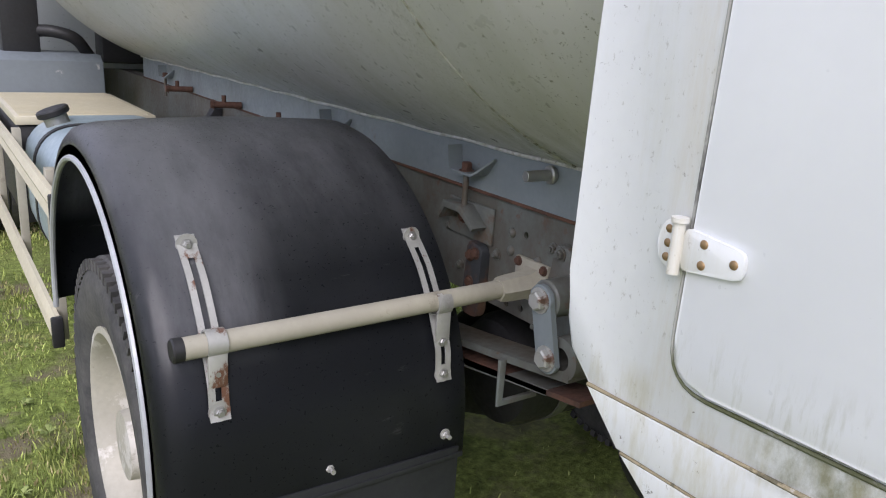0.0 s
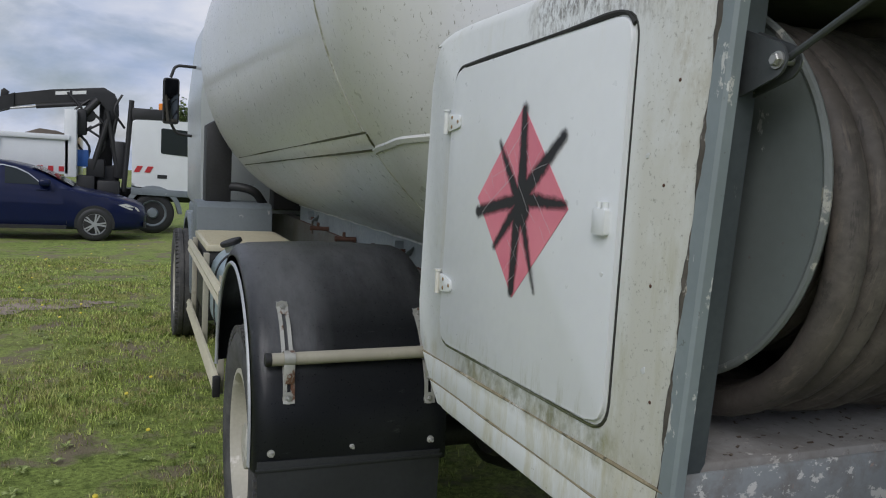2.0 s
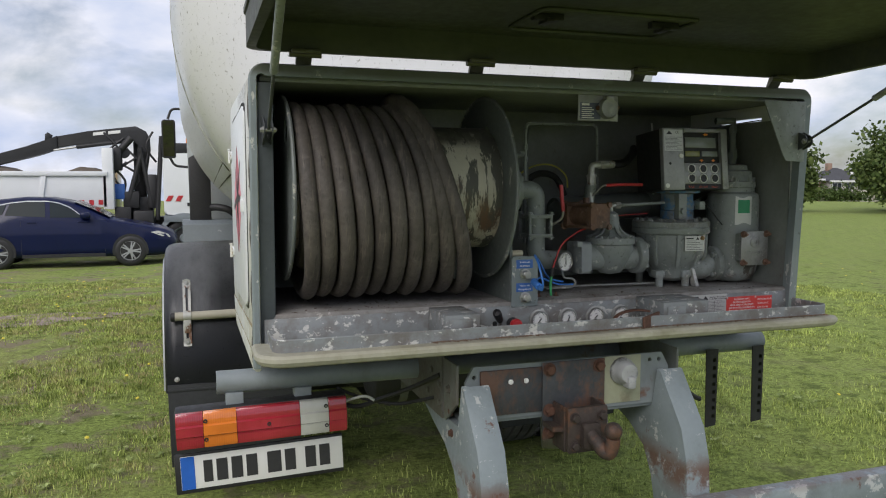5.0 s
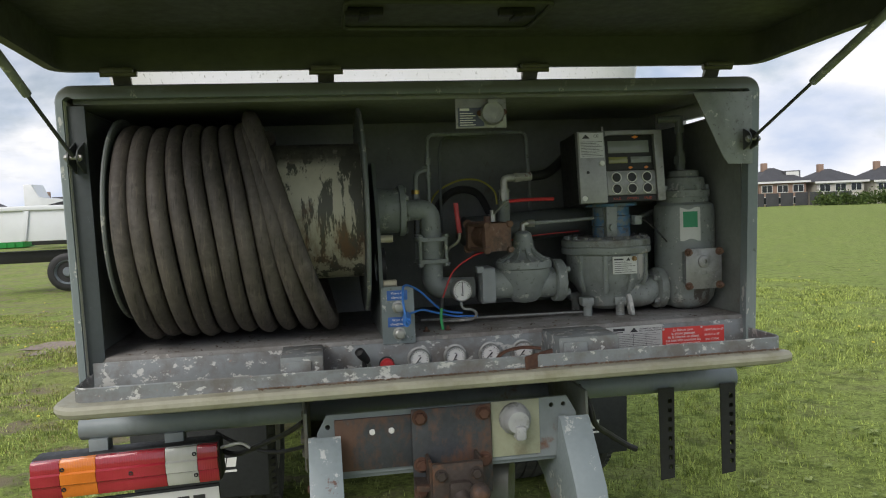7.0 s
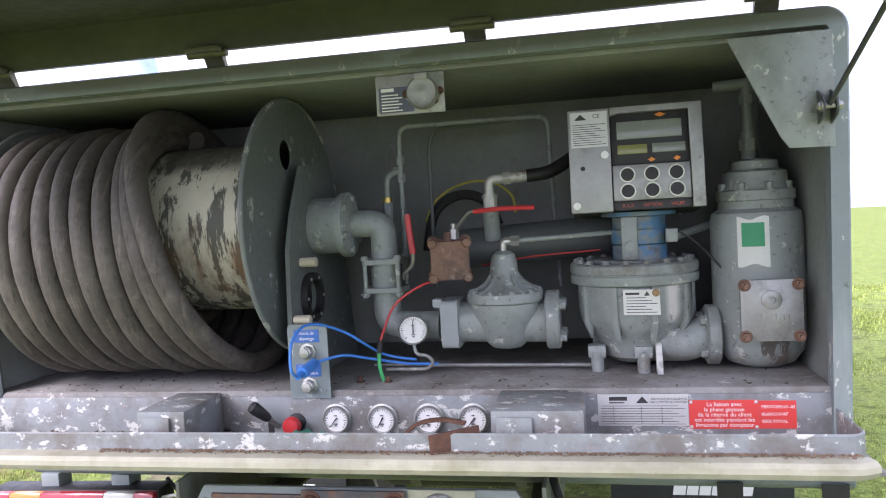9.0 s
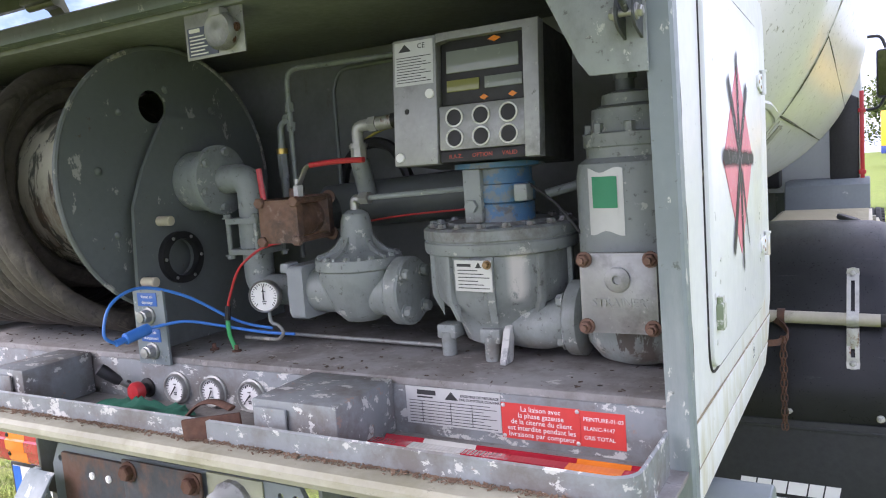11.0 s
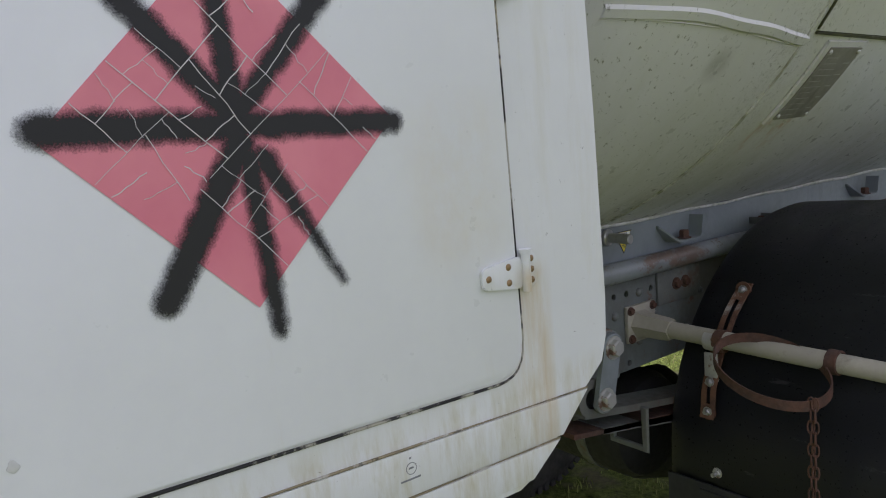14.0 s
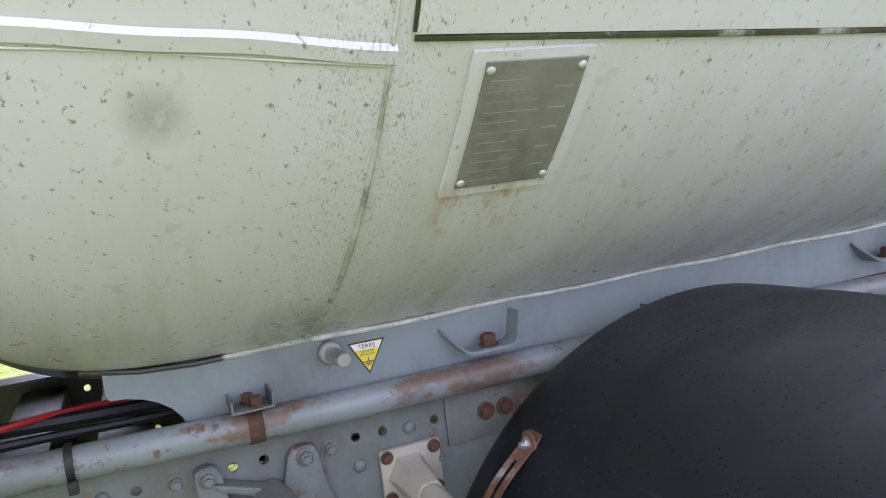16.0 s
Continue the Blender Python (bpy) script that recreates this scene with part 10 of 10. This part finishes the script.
for xx in (-1.25, -5.6, -6.9):
    road_wheel(lor, xx, LY + 0.2, LZ + 0.5, 0.5, 0.3, -1, M_CABGREY, False)
    road_wheel(lor, xx, LY + 2.2, LZ + 0.5, 0.5, 0.3, 1, M_CABGREY, False)
bm = B()
box(bm, -2.75, -2.05, LY + 0.5, LY + 1.9, 0.9 + LZ, 1.6 + LZ, 0.05)
box(bm, -2.5, -2.2, LY + 0.9, LY + 1.3, 1.5 + LZ, 3.1 + LZ, 0.04)
part("crane_column", bm, M_BLACK, lor)
bm = B()
arm = [(-2.15, 2.0), (-2.05, 2.58), (-2.06, 2.89), (-2.15, 3.07), (-2.39, 3.2), (-3.53, 3.05), (-4.33, 2.89), (-4.33, 2.60), (-3.83, 2.70), (-2.73, 2.86), (-2.45, 2.83), (-2.34, 2.72), (-2.46, 2.15), (-2.38, 2.0)]
prism(bm, arm, "y", LY + 0.5, LY + 0.78, 0.02)
part("crane_boom", bm, M_BLACK, lor, "black bent crane boom")
bm = B()
prism(bm, [(-4.28, 2.91), (-4.54, 2.80), (-5.0, 2.63), (-5.69, 2.42), (-8.4, 1.78), (-8.4, 1.52), (-5.69, 2.15), (-4.76, 2.40), (-4.46, 2.53), (-4.28, 2.56)], "y", LY + 0.46, LY + 0.82, 0.02)
prism(bm, [(-4.58, 2.78), (-4.44, 2.84), (-4.40, 2.93), (-4.50, 3.0), (-4.56, 2.95)], "y", LY + 0.55, LY + 0.7, 0.01)
part("crane_jib", bm, M_BLACK, lor, "black telescopic crane jib")
bm = B()
cyl(bm, (-2.65, LY + 0.44, 2.80), (-3.83, LY + 0.44, 2.63), 0.055, seg=12)
part("boom_cylinder", bm, M_BLACK, lor, "black hydraulic cylinder")
bm = B()
cyl(bm, (-3.83, LY + 0.44, 2.63), (-4.36, LY + 0.44, 2.54), 0.03, seg=10)
part("cylinder_rod", bm, M_STEEL, lor, "bright hydraulic rod")
bm = B()
lathe(bm, [(0.13, 0), (0.15, 0.02), (0.15, 0.08), (0.13, 0.1)], (-2.70, LY + 0.36, 2.50), (0, 1, 0), 20)
part("pulley", bm, M_BLACK, lor, "black crane pulley")
for x, z in ((-3.28, 3.0), (-2.92, 3.04)):
    bm = B()
    prism(bm, [(x - 0.15, z - 0.07), (x + 0.15, z - 0.03), (x + 0.15, z + 0.05), (x - 0.15, z + 0.01)], "y", LY + 0.49, LY + 0.4995, 0)
    part("boom_panel", bm, M_PRINT, lor, "white panel on the boom")
bm = B()
rng = random.Random(14)
heap = [[bm.verts.new((-8.8 + 0.28 * i, LY + 0.2 + 0.25 * j, 2.17 + LZ + (0.18 * math.exp(-((i - 18.5) / 1.4) ** 2) + 0.2 * math.exp(-((i - 11) / 1.5) ** 2) + rng.uniform(0, 0.07)) * (1 if 0 < j < 8 else 0))) for j in range(9)] for i in range(21)]
for i in range(20):
    for j in range(8):
        bm.faces.new((heap[i][j], heap[i + 1][j], heap[i + 1][j + 1], heap[i][j + 1]))
part("load", bm, M_BARK, lor, "brown rubble load in the tipper body", 0)
bm = B()
rng = random.Random(12)
for i in range(9):
    x0 = rng.uniform(-2.9, -1.9)
    z0 = rng.uniform(1.2, 2.6)
    bm = B()
    tube(bm, [(x0, LY + 0.4, z0 + LZ), (x0 + rng.uniform(-0.3, 0.3), LY + 0.35, z0 + 0.4 + LZ), (x0 + rng.uniform(-0.4, 0.4), LY + 0.4, z0 + 0.8 + LZ)], 0.03, 6, 4)
    part("hydraulic_hose", bm, M_BLACK, lor, "black hydraulic hose")
for k, (x0, x1, y0, y1, z0, z1) in enumerate(((-2.95, -2.55, 0.1, 0.5, 0.75, 1.35), (-2.5, -2.0, 0.05, 0.45, 0.7, 1.25), (-2.75, -2.35, 0.3, 0.7, 1.3, 1.75), (-2.15, -1.9, 0.3, 0.8, 1.3, 2.2), (-2.95, -2.75, 0.2, 0.6, 2.3, 2.9))):
    bm = B()
    box(bm, x0, x1, LY + y0, LY + y1, z0 + LZ, z1 + LZ, 0.04)
    part("valve_block", bm, M_BLACK, lor, "black crane valve block")
for x0, z0, x1, z1, rr in ((-2.62, 1.5, -2.28, 2.7, 0.07), (-2.05, 1.4, -2.3, 2.9, 0.06), (-2.9, 2.7, -2.5, 3.15, 0.09)):
    bm = B()
    cyl(bm, (x0, LY + 0.35, z0 + LZ), (x1, LY + 0.35, z1 + LZ), rr, seg=12)
    part("lift_cylinder", bm, M_BLACK, lor, "black lift cylinder")
bm = B()
box(bm, -2.95, -2.7, LY + 0.3, LY + 0.6, 1.55 + LZ, 1.95 + LZ, 0.02)
part("blue_can", bm, M_BLUELABEL, lor, "blue canister")

# ---- houses beyond the field ----
def house(x, y, w, d, h, turn, roof_h, wall, seed):
    z0 = ground_height(x, y) - 0.2
    hs = thing("house", (x, y, z0), "pale brick house with dark hipped roof", "house", "row of houses")
    m = Matrix.Translation((x, y, z0)) @ Matrix.Rotation(radians(turn), 4, "Z")
    bm = B()
    box(bm, -w / 2, w / 2, -d / 2, d / 2, 0, h, 0, m)
    part("wall", bm, wall, hs)
    bm = B()
    e = 0.45
    base = [(-w / 2 - e, -d / 2 - e, h), (w / 2 + e, -d / 2 - e, h), (w / 2 + e, d / 2 + e, h), (-w / 2 - e, d / 2 + e, h)]
    k = min(w, d) * 0.42
    top = [(-w / 2 + k, 0, h + roof_h), (w / 2 - k, 0, h + roof_h)]
    vb = [bm.verts.new(m @ Vector(p)) for p in base]
    vt = [bm.verts.new(m @ Vector(p)) for p in top]
    bm.faces.new(vb)
    bm.faces.new((vb[0], vb[1], vt[1], vt[0]))
    bm.faces.new((vb[1], vb[2], vt[1]))
    bm.faces.new((vb[2], vb[3], vt[0], vt[1]))
    bm.faces.new((vb[3], vb[0], vt[0]))
    eb = B()
    box(eb, -w / 2 - e - 0.02, w / 2 + e + 0.02, -d / 2 - e - 0.03, -d / 2 - e, h - 0.22, h + 0.04, 0, m)
    part("eaves_board", eb, M_PRINT, hs)
    roof = part("roof", bm, M_ROOF, hs, "dark tiled hipped roof")
    rng = random.Random(seed)
    for fl in (0, 1):
        for i in range(3):
            xc = -w / 2 + w * (i + 0.5) / 3
            z = 0.45 + fl * 1.6
            if z + 1.0 > h:
                continue
            bm = B()
            box(bm, xc - 0.75, xc + 0.75, -d / 2 - 0.06, -d / 2 - 0.001, z, z + 1.05, 0.02, m)
            fr = part("window", bm, M_PRINT, hs, "white framed window")
            bm = B()
            for q in (-0.36, 0.36):
                box(bm, xc + q - 0.32, xc + q + 0.32, -d / 2 - 0.075, -d / 2 - 0.061, z + 0.08, z + 0.97, 0, m)
            part("pane", bm, M_GLASS, fr)
    if seed % 2:
        bm = B()
        box(bm, w * 0.15, w * 0.15 + 2.2, -d * 0.3, 0.0, h + 0.2, h + roof_h * 0.75, 0.02, m)
        part("dormer", bm, M_ROOF, hs)
        bm = B()
        box(bm, w * 0.15 + 0.2, w * 0.15 + 2.0, -d * 0.3 - 0.05, -d * 0.3, h + 0.5, h + roof_h * 0.68, 0, m)
        part("dormer_window", bm, M_PRINT, hs)
    bm = B()
    box(bm, -w * 0.2, -w * 0.2 + 0.7, -0.35, 0.35, h + roof_h * 0.6, h + roof_h + 0.7, 0.02, m)
    part("chimney", bm, M_BRICK, roof)


for i in range(11):
    x = 40 + i * 7.4
    house(x, 100 - i * 1.7, 6.4, 7.0, 3.3 + (0.1 if i % 3 else 0.25), -8, 1.75 + 0.2 * (i % 2), M_RENDER if i % 3 else M_BRICK, i)
for i in range(4):
    house(-62 + i * 9, 108, 8, 8, 3.0, 6, 2.4, M_BRICK, 20 + i)
fn = thing("field_fence", (58, 88, -0.6), "dark board fence in front of the houses", "fence")
for i in range(10):
    bm = B()
    x = 50 + i * 1.9
    z0 = ground_height(x, 90)
    box(bm, x, x + 1.8, 90 - i * 0.3, 90.06 - i * 0.3, z0, z0 + 1.7, 0)
    part("board", bm, M_ROOF, fn)


# ---- trees and hedges ----
def leaves(bm_pts, n, spread, size, rng, squash=0.8):
    v, f = [], []
    for i in range(n):
        c = bm_pts[rng.integers(len(bm_pts))]
        p = c + rng.normal(0, spread, 3) * np.array([1, 1, squash])
        a = rng.normal(0, 1, 3)
        a /= np.linalg.norm(a)
        b = np.cross(a, rng.normal(0, 1, 3))
        b /= np.linalg.norm(b)
        s = size * rng.uniform(0.5, 1.2)
        k = len(v)
        v += [p - a * s * 0.5, p + b * s * 0.35, p + a * s * 0.5, p - b * s * 0.35]
        f.append((k, k + 1, k + 2, k + 3))
    return v, f


M_TREELEAF = leaf_mat("tree_leaves", (0.03, 0.055, 0.012), (0.13, 0.17, 0.05))
M_HEDGELEAF = leaf_mat("hedge_leaves", (0.03, 0.06, 0.012), (0.1, 0.14, 0.035))


def tree(x, y, h, crown, seed, label="leafing field tree with light green crown", bare=False):
    z0 = ground_height(x, y) - 0.1
    t = thing("tree", (x, y, z0), label, "tree", "trees beyond the field")
    rng = np.random.default_rng(seed)
    bm = B()
    trunk = [(x, y, z0), (x + 0.1, y, z0 + h * 0.25), (x - 0.05, y + 0.1, z0 + h * 0.5), (x + 0.1, y, z0 + h * 0.85)]
    path = smooth_path(trunk, 5)
    for i in range(len(path) - 1):
        r0 = 0.03 * h * (1 - i / len(path)) + 0.02
        r1 = 0.03 * h * (1 - (i + 1) / len(path)) + 0.02
        cyl(bm, path[i], path[i + 1], r0, r1, 8)
    tips = []
    for i in range(16):
        k = rng.integers(4, len(path) - 1)
        a = rng.uniform(0, 2 * np.pi)
        L = crown * rng.uniform(0.5, 1.0)
        e = path[k] + Vector((math.cos(a) * L, math.sin(a) * L, L * rng.uniform(0.3, 0.9)))
        cyl(bm, path[k], e, 0.012 * h * 0.5, 0.01, 5)
        tips += [np.array(path[k].lerp(e, q)) for q in (0.55, 0.8, 1.0)]
    tips.append(np.array(path[-1]))
    part("trunk", bm, M_BARK, t)
    if not bare:
        v, f = leaves(tips, 3600, crown * 0.27, 0.4, rng)
        me = bpy.data.meshes.new("crown")
        me.from_pydata([tuple(q - np.array((x, y, z0))) for q in v], [], f)
        me.materials.append(M_TREELEAF)
        ob = new("crown", me)
        ob.parent = t
    return t


def hedge(x0, x1, y, h, seed):
    rng = np.random.default_rng(seed)
    n = max(2, int((x1 - x0) / 0.8))
    pts = [np.array((x0 + (x1 - x0) * i / n, y + rng.normal(0, 0.3), ground_height((x0 + x1) / 2, y) + h * 0.55 * rng.uniform(0.6, 1.2))) for i in range(n + 1)]
    v, f = leaves(pts, 260 * n, 0.55, 0.33, rng, h * 0.55)
    me = bpy.data.meshes.new("hedge")
    me.from_pydata([tuple(q) for q in v], [], f)
    me.materials.append(M_HEDGELEAF)
    return tagged(new("hedge", me), "clipped green hedge at the field edge", "hedge", kind="stuff")


hedge(62, 92, 84, 1.6, 31)
hedge(36, 50, 90, 1.2, 32)
hedge(92, 120, 78, 1.8, 33)
for i, (x, y, h, c) in enumerate(((49, 41, 6.0, 2.2), (53.5, 43, 7.0, 2.6), (58, 44, 6.5, 2.6), (45, 47, 5, 2.0), (55, 46, 4.5, 2.4), (9.0, 88, 9, 3.2), (14, 92, 10, 3.4), (4, 95, 8, 3.0), (20, 100, 9, 3.5))):
    tree(x, y, h, c, 50 + i)
tree(56, 93, 6.5, 1.8, 77, "bare young street tree", True)
tree(44, 92, 5.5, 1.7, 78, "bare young street tree", True)

# ---- trailer and skips far off ----
TY, TZ = 57.0, -0.62
tr = thing("curtain_trailer", (8, TY, TZ), "yellow curtain-sided trailer with blue lower band", "trailer")
bm = B()
box(bm, 1.9, 15.5, TY, TY + 2.5, 1.45 + TZ, 3.75 + TZ, 0.03)
part("curtain", bm, M_YTRAILER, tr)
bm = B()
box(bm, 1.9, 15.5, TY - 0.03, TY + 2.5, 0.95 + TZ, 1.45 + TZ, 0.02)
part("lower_band", bm, M_BTRAILER, tr)
for x in (3.2, 4.5, 5.8, 13.0):
    bm = B()
    lathe(bm, [(0.2, -0.15), (0.5, -0.16), (0.52, -0.1), (0.52, 0.1), (0.5, 0.16), (0.2, 0.15)], (x, TY + 0.3, TZ + 0.52), (0, 1, 0), 24)
    part("wheel", bm, M_BLACK, tr)
sk = thing("waste_container", (-24.5, 62, -0.6), "green steel waste container", "container")
bm = B()
box(bm, -26.5, -23.2, 62, 64.2, -0.55, 2.2, 0.04)
part("body", bm, M_SKIPGREEN, sk)
for i in range(6):
    bm = B()
    x = -26.4 + i * 0.6
    box(bm, x, x + 0.1, 61.92, 61.999, -0.5, 2.15, 0.01)
    part("rib", bm, M_SKIPGREEN, sk)
wt = thing("white_tipper_tail", (-20.5, 58, -0.6), "white raised tipper tail with red stripes", "lorry")
bm = B()
prism(bm, [(-21.6, 0.9), (-18.6, 0.9), (-18.8, 3.0), (-20.6, 3.2), (-21.0, 4.2), (-21.6, 4.2)], "y", 58, 60.4, 0.05)
part("body", bm, M_TRUCKW, wt)
for i in range(4):
    bm = B()
    box(bm, -20.6 + i * 0.5, -20.35 + i * 0.5, 57.95, 57.995, 1.0, 1.35, 0)
    part("red_stripe", bm, M_RED, wt)
bm = B()
box(bm, -21.4, -18.8, 58.3, 60.0, -0.3, 0.9, 0.05)
part("undercarriage", bm, M_BLACK, wt)

# bare track and dandelions on the field
M_TRACK = surface("bare_sandy_track", (0.3, 0.235, 0.2), 0.9, 0, 0.2, 3.0, 30.0, layers=[((0.16, 0.15, 0.07), 9.0, 0.5, 0.6, None, 0.8)], bumps=0.5, bump_dist=0.01)
def patch(cx, cy, rx, ry, seed, name="bare_patch"):
    bm = B()
    rng = random.Random(seed)
    ph = [rng.uniform(0, 6) for _ in range(4)]
    ring = []
    for i in range(40):
        a = 2 * math.pi * i / 40
        k = 1 + 0.18 * math.sin(3 * a + ph[0]) + 0.1 * math.sin(7 * a + ph[1]) + 0.06 * math.sin(13 * a + ph[2])
        x, y = cx + rx * k * math.cos(a), cy + ry * k * math.sin(a)
        ring.append(bm.verts.new((x, y, ground_height(x, y) + 0.012)))
    c = bm.verts.new((cx, cy, ground_height(cx, cy) + 0.018))
    for i in range(40):
        bm.faces.new((c, ring[i], ring[(i + 1) % 40]))
    solo(name, bm, M_TRACK, "bare trodden brown earth patch", "ground patch", kind="structure")


patch(-3.1, 8.1, 1.05, 0.5, 1)
patch(-24, 46, 14, 7, 3, "track")
bm = B()
rng = random.Random(21)
for i in range(170):
    side = rng.random() < 0.6
    x, y = (rng.uniform(-9, -1.5), rng.uniform(2.5, 15)) if side else (rng.uniform(1.5, 14), rng.uniform(1, 18))
    lathe(bm, [(0.0, 0.002), (0.014, 0.0), (0.012, 0.006), (0, 0.008)], (x, y, ground_height(x, y) + 0.06), (rng.uniform(-0.3, 0.3), -0.3, 1), 7, cap=False)
solo("dandelions", bm, M_YELLOW, "small yellow dandelion flowers in the grass", "flowers", kind="stuff")
